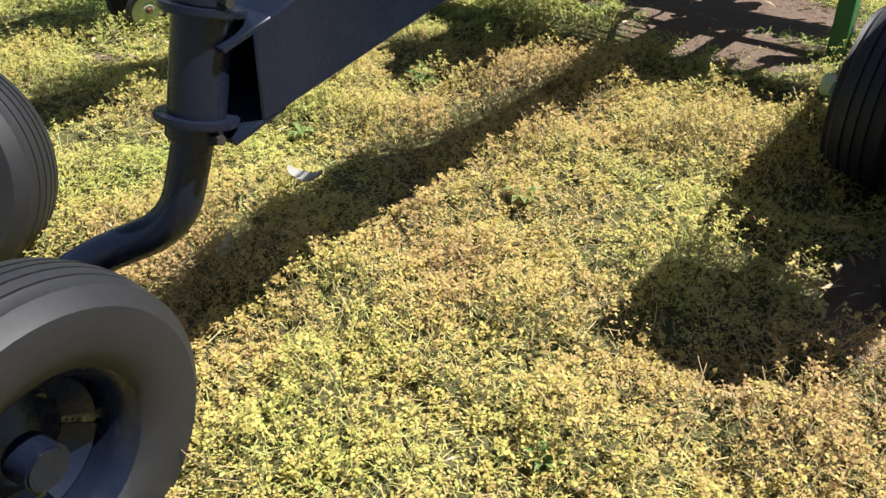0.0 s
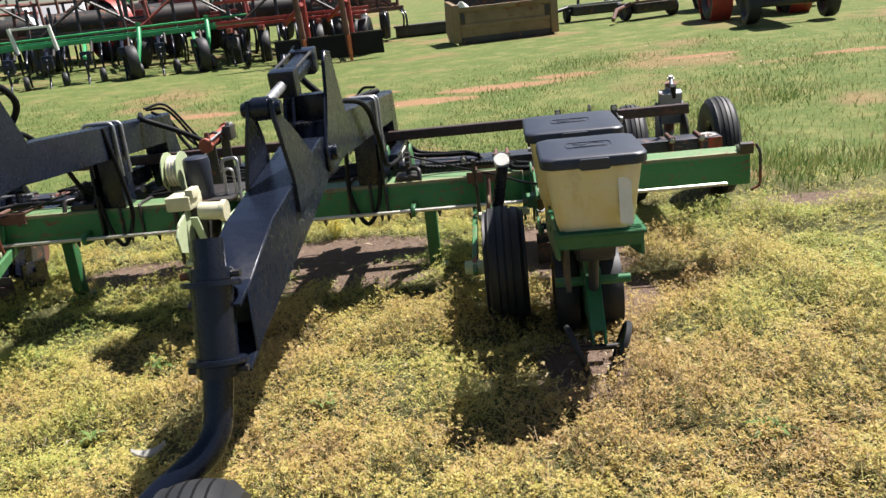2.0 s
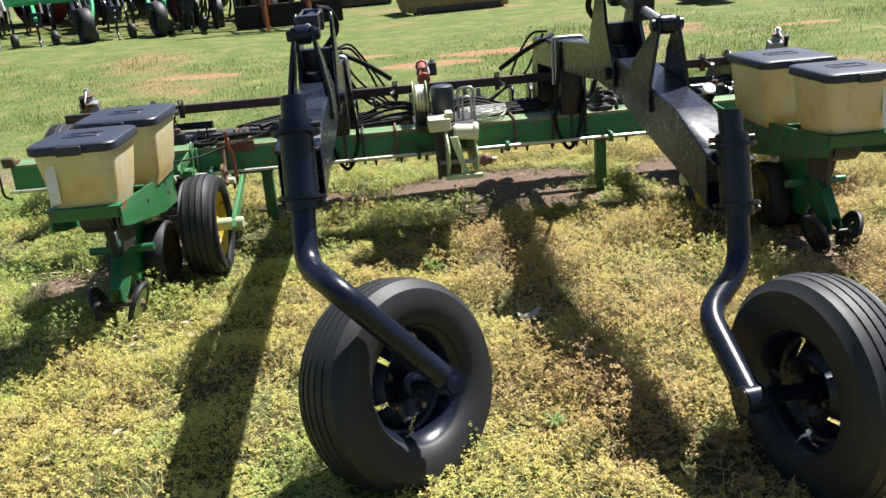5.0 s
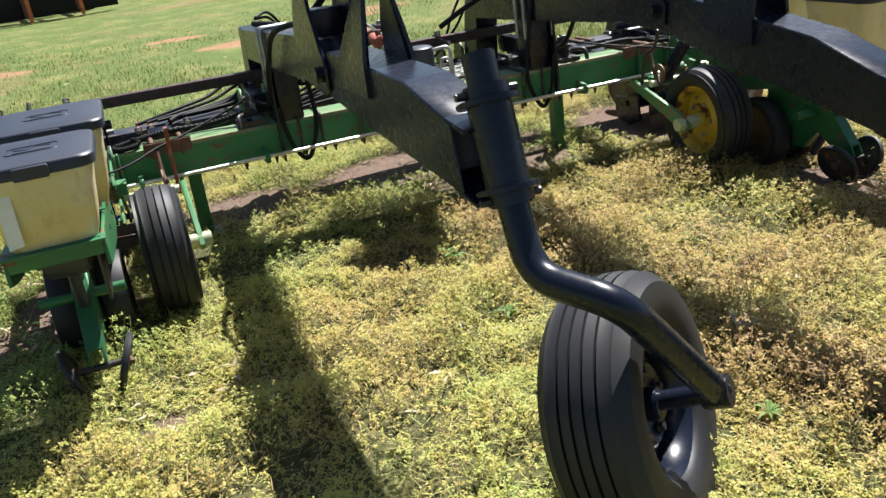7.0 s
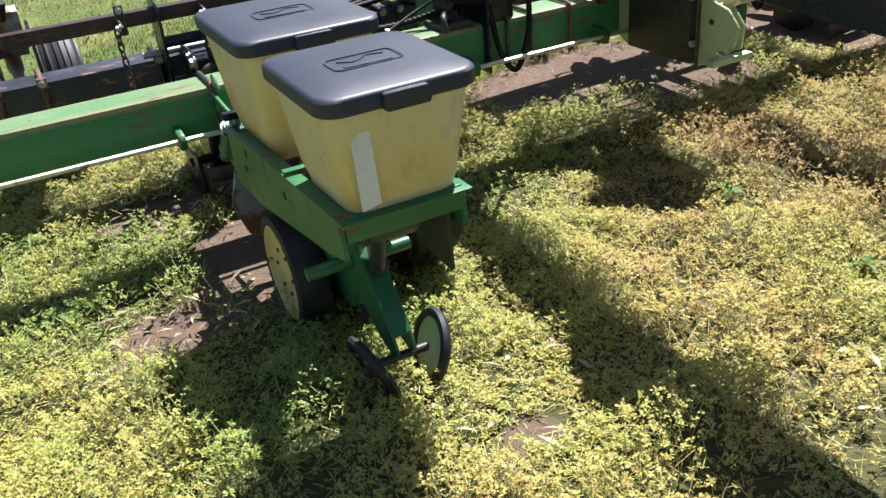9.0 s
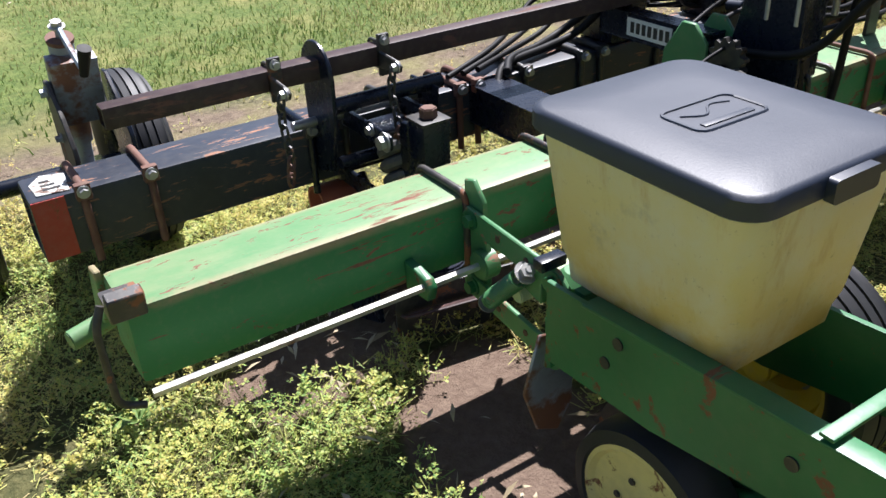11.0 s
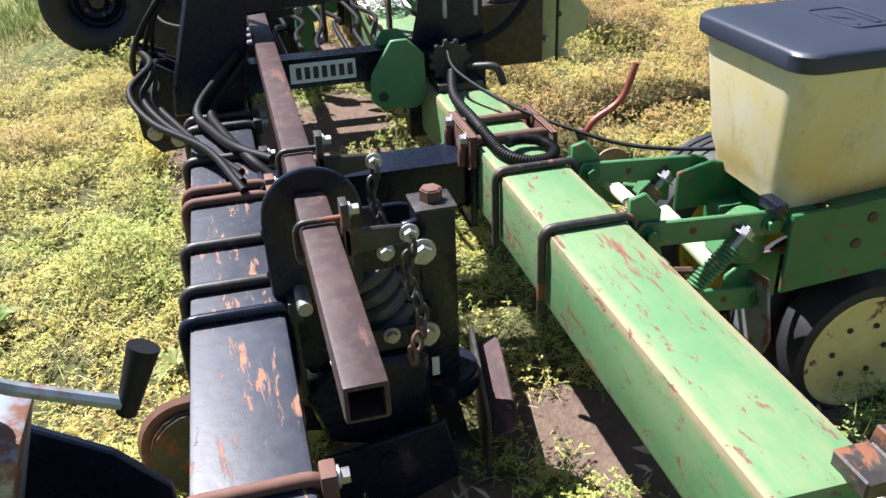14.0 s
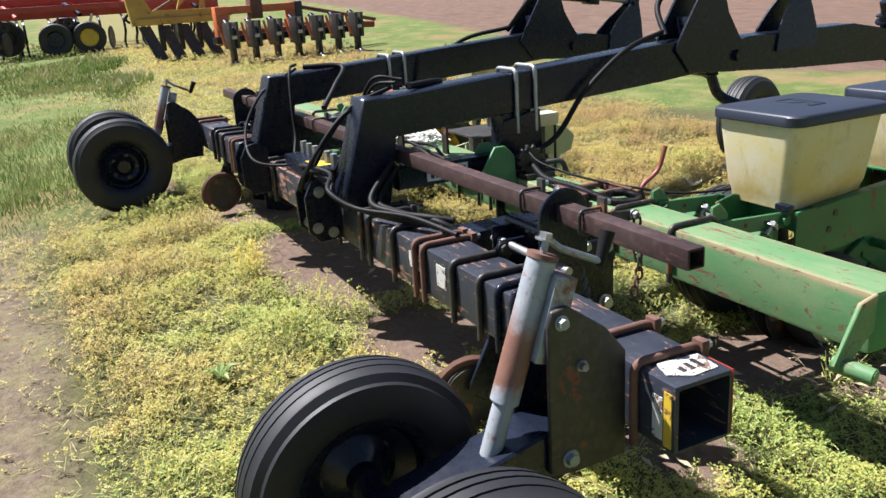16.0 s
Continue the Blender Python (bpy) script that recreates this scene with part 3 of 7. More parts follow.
def toolbar():
    t = thing("planter_toolbar", (0, 0, BAR_BOT), "long weathered green steel planter toolbar with rust scratches", "toolbar")
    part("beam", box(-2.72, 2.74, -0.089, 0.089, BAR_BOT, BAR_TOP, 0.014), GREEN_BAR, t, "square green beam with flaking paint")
    part("drive_shaft", rod((-2.72, -0.17, 0.476), (2.6, -0.17, 0.476), 0.01, 6), ROD, t, "bare steel hexagon shaft")
    for x in (-2.1, -1.52, -0.9, -0.25, 0.3, 0.95, 1.55, 2.12):
        part("shaft_bearing", prism([(-0.091, 0.435), (-0.185, 0.445), (-0.195, 0.48), (-0.18, 0.5), (-0.091, 0.51)], x - 0.012, x + 0.012), GREEN, t)
    for s in (-1, 1):
        e = s * 2.73
        part("marker_plate", prism([(0.085, 0.625), (0.15, 0.61), (0.235, 0.45), (0.2, 0.425), (0.09, 0.52)], e - 0.01 * s, e + 0.004 * s), GREEN_BAR, t, "sloping green marker mount")
        part("marker_pin", rod((e - 0.03 * s, 0.2, 0.445), (e + 0.08 * s, 0.172, 0.434), 0.024, 16, bevel=0.003), GREEN_BAR, t)
        part("end_bracket", prism([(-0.03, 0.615), (-0.11, 0.61), (-0.12, 0.665), (-0.09, 0.672), (-0.09, 0.64), (-0.03, 0.645)], e - 0.05 * s, e + 0.02 * s), DARK_STEEL, t)
        part("end_rod", sweep(fillet([(e + 0.03 * s, -0.11, 0.66), (e + 0.05 * s, -0.12, 0.62), (e + 0.05 * s, -0.12, 0.44), (e + 0.0 * s, -0.12, 0.42)], 0.03), 0.008), DARK_STEEL, t)
    for x in (-0.7, -0.585, -0.38, 0.36, 0.6, 0.72):
        part("u_bolt", ubolt(x, -0.1, 0.1, 0.43, 0.631, 0.008), RUST if abs(x) < 0.5 else DARK_STEEL, t)
    for x in np.arange(-1.0, 1.21, 0.16):
        part("clamp_bolt", rod((x, -0.06, 0.445), (x, -0.06, 0.405), 0.014, 8, 0.004), DARK_STEEL, t)
    return t


toolbar()

# ---- the black tillage bar ----
BB = (0.635, 0.812, 0.395, 0.573)


def tillage_bar():
    t = thing("tillage_toolbar", (0, 0.72, BB[2]), "worn black steel tillage bar with rust scratches and stickers", "toolbar")
    hol = box(-2.775, 2.775, BB[0], BB[1], BB[2], BB[3], 0.012)
    for f in [f for f in hol.faces if abs(f.normal.x) > 0.9 and f.calc_area() > 0.01]:
        r = bmesh.ops.inset_individual(hol, faces=[f], thickness=0.012)
        bmesh.ops.translate(hol, verts=f.verts, vec=Vector((-0.3 if f.normal.x > 0 else 0.3, 0, 0)))
    part("beam", hol, BLACK_WORN, t, "square black tube beam, open at its ends")
    for s in (-1, 1):
        for dx, mt in ((2.645, RUST), (2.47, RUST), (2.0, BLACK), (1.885, DARK_STEEL), (1.70, DARK_STEEL), (1.47, RUST), (1.40, RUST), (1.2, DARK_STEEL), (0.95, DARK_STEEL), (0.86, DARK_STEEL), (0.58, DARK_STEEL), (0.45, DARK_STEEL)):
            x = s * dx
            part("u_bolt", ubolt(x, BB[0] - 0.012, BB[1] + 0.012, 0.37, BB[3] + 0.012, 0.011), mt, t, "rusty round U-bolt" if mt is RUST else "")
            part("clamp_lug", box(x - 0.02, x + 0.02, BB[0] - 0.03, BB[0] - 0.006, BB[3] - 0.02, BB[3] + 0.025, 0.004), mt if mt is RUST else DARK_STEEL, t)
            part("nut", bolt((x, BB[0] - 0.03, BB[3] + 0.005), (0, -1, 0), 0.012), STEEL, t)
    # stickers on the beam: white sheets with dark bars, and yellow warning strips
    for s in (-1, 1):
        part("sticker", prism([(s * 2.75, 0.66), (s * 2.67, 0.65), (s * 2.66, 0.77), (s * 2.72, 0.79), (s * 2.755, 0.74)], 0.5735, 0.5765, "z", 0), WORN_STICKER, t, "torn white sticker with dark lettering bars")
        for i in range(3):
            part("print_bar", box(s * 2.73, s * (2.685 + 0.01 * i), 0.68 + 0.028 * i, 0.692 + 0.028 * i, 0.5764, 0.5776, 0), DARK_STEEL, t)
    part("sticker", box(-2.765, -2.74, 0.8115, 0.8145, 0.41, 0.55, 0), YELLOW, t, "yellow warning sticker")
    part("sticker", box(-2.735, -2.70, 0.8115, 0.8142, 0.42, 0.53, 0), WORN_STICKER, t, "scuffed white sticker")
    part("sticker", box(-1.63, -1.56, 0.8115, 0.8145, 0.46, 0.54, 0), WORN_STICKER, t, "scuffed white sticker")
    part("sticker", box(-1.43, -1.33, 0.8115, 0.8145, 0.47, 0.53, 0), WORN_STICKER, t, "scuffed white sticker")
    part("end_paint", box(2.69, 2.772, 0.6315, 0.6352, 0.40, 0.57, 0), RED, t, "red reflector paint")
    part("end_paint", box(-2.772, -2.69, 0.6315, 0.6352, 0.40, 0.57, 0), RED, t, "red reflector paint")
    return t


tillage_bar()


def cross_beams():
    for s in (-1, 1):
        t = thing("cross_beam", (s * 1.36, 0.36, 0.45), "black square tube joining the two toolbars", "beam", "cross beams")
        part("tube", box(s * 1.30, s * 1.415, 0.115, 0.632, 0.45, 0.578, 0.01), BLACK, t)
        part("clamp_plate", box(s * 1.26, s * 1.46, 0.095, 0.113, 0.57, 0.655, 0.004), RUST, t, "rusty clamp plate")
        part("clamp_plate", box(s * 1.27, s * 1.45, 0.095, 0.111, 0.40, 0.568, 0.004), BLACK, t)
        for x in (1.29, 1.43):
            part("u_bolt", ubolt(s * x, -0.112, 0.125, 0.57, 0.634, 0.012), RUST, t, "rusty round U-bolt")
            part("nut", bolt((s * x, 0.114, 0.64), (0, 1, 0)), STEEL, t)
        part("clamp_plate", box(s * 1.25, s * 1.47, -0.118, -0.106, 0.585, 0.645, 0.004), RUST, t)


cross_beams()


# ---- square tube above the tillage bar ----
def lift_tube():
    t = thing("square_lift_tube", (0, 0.53, 0.735), "brown rusted square steel tube above the tillage bar", "tube")
    b = box(-2.565, 2.56, 0.533, 0.592, 0.744, 0.802, 0.007)
    for f in [f for f in b.faces if abs(f.normal.x) > 0.9 and f.calc_area() > 0.001]:
        bmesh.ops.inset_individual(b, faces=[f], thickness=0.006)
        bmesh.ops.translate(b, verts=f.verts, vec=Vector((-0.2 if f.normal.x > 0 else 0.2, 0, 0)))
    part("tube", b, RUST_TUBE, t)
    for s in (-1, 1):
        for dx in (2.12, 1.79, 0.35):
            x = s * dx
            part("u_bolt", sweep(fillet([(x, 0.518, 0.735), (x, 0.602, 0.735), (x, 0.602, 0.81), (x, 0.518, 0.81)], 0.02), 0.0055), DARK_STEEL, t)
            part("chain_arm", prism([(0.524, 0.742), (0.405, 0.757), (0.398, 0.775), (0.412, 0.787), (0.524, 0.795)], x + s * 0.008, x + s * 0.018), DARK_STEEL, t)
            part("lug", box(x - 0.018, x + 0.018, 0.512, 0.526, 0.72, 0.84, 0.003), DARK_STEEL, t)
            part("nut", bolt((x + s * 0.018, 0.415, 0.772), (s, 0, 0), 0.012), STEEL, t)
            part("nut", bolt((x, 0.512, 0.822), (0, -1, 0), 0.01), STEEL, t)


lift_tube()


def chains():
    """Link chains hanging from the arms of the tube."""
    for s in (-1, 1):
        for dx in (2.12, 1.79):
            x = s * (dx + 0.034)
            c = thing("lift_chain", (x, 0.415, 0.5), "short steel link chain hanging from the tube", "chain", "lift chains")
            for i in range(9):
                z = 0.755 - i * 0.028
                y = 0.415 + 0.012 * math.sin(i * 0.9)
                m = Matrix.Translation((x, y, z)) @ Matrix.Rotation(radians(90 * (i % 2) + 25), 4, "Z")
                ring = [m @ Vector((0.011 * math.cos(a), 0, 0.02 * math.sin(a))) for a in [2 * math.pi * k / 12 for k in range(13)]]
                part("link", sweep(ring, 0.0042, 6, closed=True), RUST if i > 5 else DARK_STEEL, c)


chains()


# ---- strip tillage row units between the bars ----
def strip_unit(s):
    X = lambda d: s * d
    t = thing("strip_tillage_unit", (X(1.86), 0.4, 0.0), "black coulter and strip tillage unit with hanger plates, in shade", "tillage unit", "strip tillage units")
    cx, out = X(1.79), X(1.838)
    post = part("post", box(X(1.834), X(1.75), 0.253, 0.337, 0.22, 0.655, 0.006), BLACK, t, "square black tool post")
    part("cap_nut", rod((cx, 0.295, 0.658), (cx, 0.295, 0.688), 0.025, 6, bevel=0.003), RUST, post, "rusty hexagon cap nut")
    part("cap_plate", box(X(1.838), X(1.746), 0.249, 0.341, 0.652, 0.66, 0.002), DARK_STEEL, post)
    part("sticker", box(out, out + s * 0.003, 0.305, 0.322, 0.235, 0.285, 0), WHITE, post, "small white sticker")
    part("foot_collar", rod((cx, 0.29, 0.17), (cx, 0.29, 0.225), 0.09, 20, bevel=0.006), BLACK, post)
    part("side_flange", prism([(0.335, 0.36), (0.335, 0.64), (0.37, 0.635), (0.385, 0.60), (0.385, 0.40)], X(1.835), X(1.82)), BLACK, post)
    for z in (0.60, 0.398):
        for d in (1.895, 1.71):
            part("link_arm", prism([(0.32, z - 0.02), (0.35, z - 0.028), (0.64, z - 0.03), (0.66, z), (0.64, z + 0.028), (0.35, z + 0.026), (0.32, z + 0.018)], X(d) - 0.006, X(d) + 0.006), BLACK, t, "black parallel link")
            part("link_pin", bolt((X(d) + s * 0.006, 0.63, z), (s, 0, 0), 0.016), DARK_STEEL, t)
        part("pivot_bolt", bolt((X(1.902), 0.344, z), (s, 0, 0), 0.02, 0.018), STEEL, t, "large zinc hexagon bolt")
        part("pivot_bolt", bolt((X(1.902), 0.42, z + 0.012), (s, 0, 0), 0.013, 0.012), STEEL, t)
    hx = X(1.98)
    hp = [(0.62, 0.44), (0.52, 0.47), (0.475, 0.62)] + [(0.562 - 0.092 * math.cos(radians(12 * i)), 0.757 + 0.092 * math.sin(radians(12 * i))) for i in range(16)] + [(0.654, 0.6), (0.634, 0.56)]
    part("hanger_plate", prism(hp, hx - 0.006, hx + 0.006), BLACK, t, "rounded black hanger plate")
    part("hanger_plate", prism([(0.62, 0.40), (0.50, 0.42), (0.48, 0.66), (0.63, 0.66)], X(1.64) - 0.006, X(1.64) + 0.006), BLACK, t)
    for i in range(4):
        m = Matrix.Translation((X(1.80), 0.41 + 0.012 * i, 0.40 + 0.042 * i)) @ Matrix.Rotation(radians(-32), 4, "X")
        part("air_bag_fold", lathe([(-0.012, 0.0), (-0.02, 0.055), (-0.012, 0.068), (0.0, 0.072), (0.012, 0.068), (0.02, 0.055), (0.012, 0.0)], 24, m @ Matrix.Rotation(radians(90), 4, "Y"), closed=False), AIR_BAG, t, "grey rubber air bag fold")
    part("air_bag_plate", box(X(1.87), X(1.73), 0.45, 0.57, 0.57, 0.58, 0.004), BLACK, t)
    part("cross_pin", rod((X(2.06), 0.60, 0.605), (X(1.6), 0.60, 0.605), 0.014, 12), STEEL, t)
    part("cross_pin", rod((X(1.975), 0.53, 0.66), (X(1.6), 0.53, 0.66), 0.024, 14), BLACK, t)
    part("cross_pin", rod((X(1.97), 0.50, 0.50), (X(1.6), 0.50, 0.50), 0.02, 12), BLACK, t)
    part("lower_stay", sweep(fillet([(X(1.86), 0.62, 0.39), (X(1.86), 0.5, 0.25), (X(1.84), 0.34, 0.2)], 0.12), 0.026, 10), BLACK, t, "curved black lower arm")
    part("lower_stay", sweep(fillet([(X(1.72), 0.62, 0.39), (X(1.72), 0.5, 0.25), (X(1.74), 0.34, 0.2)], 0.12), 0.026, 10), BLACK, t, "curved black lower arm")
    part("guide_drum", lathe([(X(1.98), 0.055), (X(1.98), 0.064), (X(1.86), 0.064), (X(1.86), 0.055)], 28, Matrix.Translation((0, 0.69, 0.29))), RED_OXIDE, t, "rust-red open steel drum")
    # block, wings and their stay are added bulk that darkens the soil between the bars
    part("shade_fill_block", prism([(0.345, 0.36), (0.345, 0.15), (0.42, 0.11), (0.58, 0.16), (0.62, 0.30), (0.56, 0.36)], X(1.92), X(1.70), bevel=0.01), BLACK, t, "black block added to darken the shaded gap")
    part("shade_fill_wing", prism([(0.33, 0.22), (0.30, 0.06), (0.44, 0.0), (0.60, 0.04), (0.60, 0.18)], X(1.99), X(1.975)), BLACK, t)
    part("shade_fill_wing", prism([(0.33, 0.22), (0.30, 0.06), (0.44, 0.0), (0.60, 0.04), (0.60, 0.18)], X(1.64), X(1.625)), BLACK, t)
    part("wing_stay", rod((X(2.0), 0.46, 0.15), (X(1.61), 0.46, 0.15), 0.02, 10), BLACK, t)
    part("drum_arm", prism([(0.70, 0.18), (0.5, 0.13), (0.36, 0.15), (0.36, 0.2), (0.5, 0.19), (0.68, 0.24)], X(1.86), X(1.845)), BLACK, t)
    m = Matrix.Translation((X(1.84), 0.85, 0.16)) @ Matrix.Rotation(radians(8 * s), 4, "Z")
    part("coulter", lathe([(-0.003, 0.03), (-0.012, 0.135), (0.0, 0.145), (0.012, 0.135), (0.003, 0.03)], 40, m), RUST, t, "rusty coulter disc")
    part("coulter_hub", rod((X(1.86), 0.85, 0.16), (X(1.82), 0.85, 0.16), 0.115, 18, bevel=0.006), DARK_STEEL, t)
    part("coulter_fork", prism([(0.66, 0.394), (0.78, 0.394), (0.88, 0.2), (0.82, 0.15)], X(1.885), X(1.87)), BLACK, t)
    for x0, x1, ty, a in ((1.61, 1.97, 0.15, 10),):
        m = Matrix.Translation((X((x0 + x1) / 2), ty, 0.14)) @ Matrix.Rotation(radians(a * s), 4, "Z") @ Matrix.Rotation(radians(66), 4, "X")
        sh = part("berm_shield", prism([(-0.19, -0.035), (0.19, -0.03), (0.19, 0.02), (0.15, 0.03), (-0.16, 0.03), (-0.19, 0.015)], -0.004, 0.004, "y", m=m), RUST_TUBE, t, "brown soil shield plate")
        part("shield_wall", box(-0.19, 0.19, -0.005, 0.005, -0.13, 0.055, 0.002, m=Matrix.Translation((X((x0 + x1) / 2), ty + 0.045, 0.14)) @ Matrix.Rotation(radians(a * s), 4, "Z")), DARK_STEEL, sh)
        part("shield_bolt", bolt(m @ Vector((0.02, -0.005, 0.01)), m.to_3x3() @ Vector((0, -1, 0)), 0.014), RUST, sh)
    part("shank", prism([(0.27, 0.2), (0.33, 0.2), (0.30, 0.02), (0.24, -0.05), (0.22, -0.03)], cx - 0.015, cx + 0.015), DARK_STEEL, t)
    return t


strip_unit(-1)
strip_unit(1)

for s, sx in ((-1, -1.25), (1, 0.995)):
    t = thing("parking_stand", (sx, 0.28, 0.0), "green square tube parking stand with a foot plate", "stand", "parking stands")
    part("leg", box(sx - 0.035, sx + 0.035, 0.245, 0.315, 0.0, 0.5, 0.005), GREEN, t)
    part("foot_plate", box(sx - 0.08, sx + 0.08, 0.20, 0.36, -0.01, 0.015, 0.004), GREEN, t)
    part("sleeve", box(sx - 0.045, sx + 0.045, 0.235, 0.325, 0.36, 0.46, 0.004), GREEN, t)
    part("bracket_plate", prism([(0.10, 0.45), (0.24, 0.40), (0.24, 0.45), (0.10, 0.60)], sx - 0.008, sx + 0.008), GREEN, t)
    for d in (0.93, 0.80):
        b = thing("hitch_plate", (s * d, 0.3, 0.5), "bent green steel hitch plate on the toolbar", "bracket", "hitch plates")
        part("plate", prism([(0.095, 0.60), (0.10, 0.73), (0.15, 0.78), (0.20, 0.78), (0.265, 0.68), (0.27, 0.60), (0.24, 0.575), (0.13, 0.565)], s * d - 0.007, s * d + 0.007), GREEN_ARM, b)
        part("hole_bush", rod((s * d - 0.009, 0.233, 0.612), (s * d + 0.009, 0.233, 0.612), 0.016, 16), DARK_STEEL, b)


# ---- lift assist arms with caster wheels ----
def turned(pts, hinge, a):
    c, k = math.cos(radians(a)), math.sin(radians(a))
    return [(hinge[0] + (y - hinge[0]) * c - (z - hinge[1]) * k, hinge[1] + (y - hinge[0]) * k + (z - hinge[1]) * c) for y, z in pts]


def brace(t, x, d, w, foot, peak):
    """One side of the A-frame: a plate wide at the beam and narrow at the pin, leaning inwards."""
    pts = [(foot[0][0], foot[0][1] - 0.09, 0.0), (foot[0][0] - 0.02, foot[0][1] + 0.02, 0.1), (0.55 * foot[0][0] + 0.45 * peak[0] + 0.02, 0.55 * foot[0][1] + 0.45 * peak[1], 0.5), (peak[0] + 0.035, peak[1] - 0.02, 0.95), (peak[0] + 0.025, peak[1] + 0.03, 1.0), (peak[0] - 0.025, peak[1] + 0.03, 1.0), (peak[0] - 0.035, peak[1] - 0.02, 0.95), (0.5 * foot[1][0] + 0.5 * peak[0] - 0.015, 0.5 * foot[1][1] + 0.5 * peak[1], 0.5), (foot[1][0] + 0.01, foot[1][1] + 0.02, 0.1), (foot[1][0], foot[1][1] - 0.09, 0.0)]
    b = bmesh.new()
    inn = [(x + d * (w + 0.002 + k * (0.03 - w)), y, z) for y, z, k in pts]
    out = [(p[0] + d * 0.013, p[1], p[2]) for p in inn]
    n = len(pts)
    put(b, inn + out, [tuple(range(n)), tuple(range(2 * n - 1, n - 1, -1))] + [(i, (i + 1) % n, n + (i + 1) % n, n + i) for i in range(n)])
    part("brace", b, BLACK, t, "", 20)


def lift_arm(s, x, drop, reach, axis, crank, axle, hub, n, wide, size):
    """s: side; reach: extra length of the lower beam; drop: turn of the lower beam about its hinge; axis: the pivot tube's foot and head; crank, axle: the bent leg; hub: wheel centre."""
    w = 0.073
    t = thing("lift_assist_arm", (x, -0.8, 0.62), "gloss black lift assist arm of box beams with a cylinder", "lift arm", "lift assist arms")
    part("pillar", prism([(0.64, 0.576), (0.86, 0.576), (0.85, 0.66), (0.735, 1.035), (0.60, 1.03), (0.60, 0.86)], x - w, x + w, bevel=0.008), BLACK, t, "black boxed pillar on the tillage bar")
    up = [(0.66, 0.855), (0.66, 1.03), (-0.85, 1.125), (-1.22, 1.145), (-1.30, 1.05), (-1.26, 0.975), (-0.85, 0.945)]
    part("upper_beam", prism(up, x - w + 0.001, x + w - 0.001, bevel=0.008), BLACK, t, "black box beam")
    part("support_post", box(x - 0.06, x + 0.06, -0.09, 0.06, 0.622, 0.9, 0.008), BLACK, t)
    part("support_plate", prism([(-0.13, 0.42), (0.13, 0.42), (0.13, 0.65), (0.08, 0.86), (-0.12, 0.9), (-0.13, 0.65)], x + s * 0.085 - 0.006, x + s * 0.085 + 0.006), BLACK, t)
    for y in (0.0, -0.1):
        part("u_bolt", sweep(fillet([(x - w - 0.012, y, 0.80), (x - w - 0.012, y, 1.085 - 0.07 * y), (x + w + 0.012, y, 1.085 - 0.07 * y), (x + w + 0.012, y, 0.80)], 0.03), 0.010), STEEL, t, "bright zinc U-bolt")
    for d in (-w - 0.008, w + 0.008):
        part("cylinder_plate", prism([(-0.92, 1.09), (-0.97, 1.18), (-1.05, 1.31), (-1.10, 1.40), (-1.19, 1.41), (-1.23, 1.37), (-1.26, 1.25), (-1.34, 1.13), (-1.40, 1.06), (-1.39, 0.98), (-1.32, 0.95), (-1.02, 0.97)], x + d - 0.007, x + d + 0.007), BLACK, t, "tall tapering black plate")
    part("hinge_pin", rod((x - w - 0.04, -1.33, 1.03), (x + w + 0.04, -1.33, 1.03), 0.03, 18, bevel=0.003), BLACK, t)
    part("spreader", box(x - w, x + w, -1.14, -1.05, 1.13, 1.24, 0.006), BLACK, t)
    hinge = (-1.33, 1.03)
    far = [(y - reach, z) for y, z in ((-2.18, 1.157), (-2.515, 1.111), (-2.555, 0.941))]
    low = [(-1.34, 0.95), (-1.34, 1.10), (-1.42, 1.122)] + far + [(-1.75, 0.94)]
    beam = prism(turned(low, hinge, drop), x - w, x + w, bevel=0.004)
    beam.faces.ensure_lookup_table()
    end = min((f for f in beam.faces if f.calc_area() > 0.02), key=lambda f: f.calc_center_median().y)
    bmesh.ops.inset_individual(beam, faces=[end], thickness=0.008)
    bmesh.ops.translate(beam, verts=end.verts, vec=Vector((0, 0.12 * math.cos(radians(drop)), 0.12 * math.sin(radians(drop)) + 0.012)))
    part("lower_beam", beam, BLACK, t, "black box beam falling to the caster pivot, open at its end")
    for y, z in (far[1], far[2]):
        part("end_plate", prism(turned([(y + 0.06, z - 0.005), (y + 0.06, z + 0.007), (y - 0.07, z + 0.0), (y - 0.07, z - 0.012)], hinge, drop), x - w * 0.97, x + w * 0.97, bevel=0.002), BLACK, t)
    peak = turned([(-1.817, 1.376)], hinge, drop)[0]
    foot = turned([(-1.61, 1.125), (-1.91, 1.141)], hinge, drop)
    for d in (-1, 1):
        brace(t, x, d, w, foot, peak)
    part("brace_pin", rod((x - 0.065, peak[0], peak[1]), (x + 0.065, peak[0], peak[1]), 0.024, 14, bevel=0.003), BLACK, t)
    a, b = Vector((x, -1.17, 1.38)), Vector((x, peak[0], peak[1]))
    way = b - a
    turn = way.to_track_quat("Z", "Y").to_matrix().to_4x4()
    cyl = part("cylinder", rod(a, a + way * 0.56, 0.04, 20, bevel=0.006), BLACK, t, "black hydraulic cylinder")
    part("cylinder_cap", box(-0.047, 0.047, -0.047, 0.047, -0.05, 0.03, 0.006, m=Matrix.Translation(a + way * 0.54) @ turn), BLACK, cyl)
    part("cylinder_cap", box(-0.047, 0.047, -0.047, 0.047, -0.06, 0.03, 0.006, m=Matrix.Translation(a + way * 0.06) @ turn), BLACK, cyl)
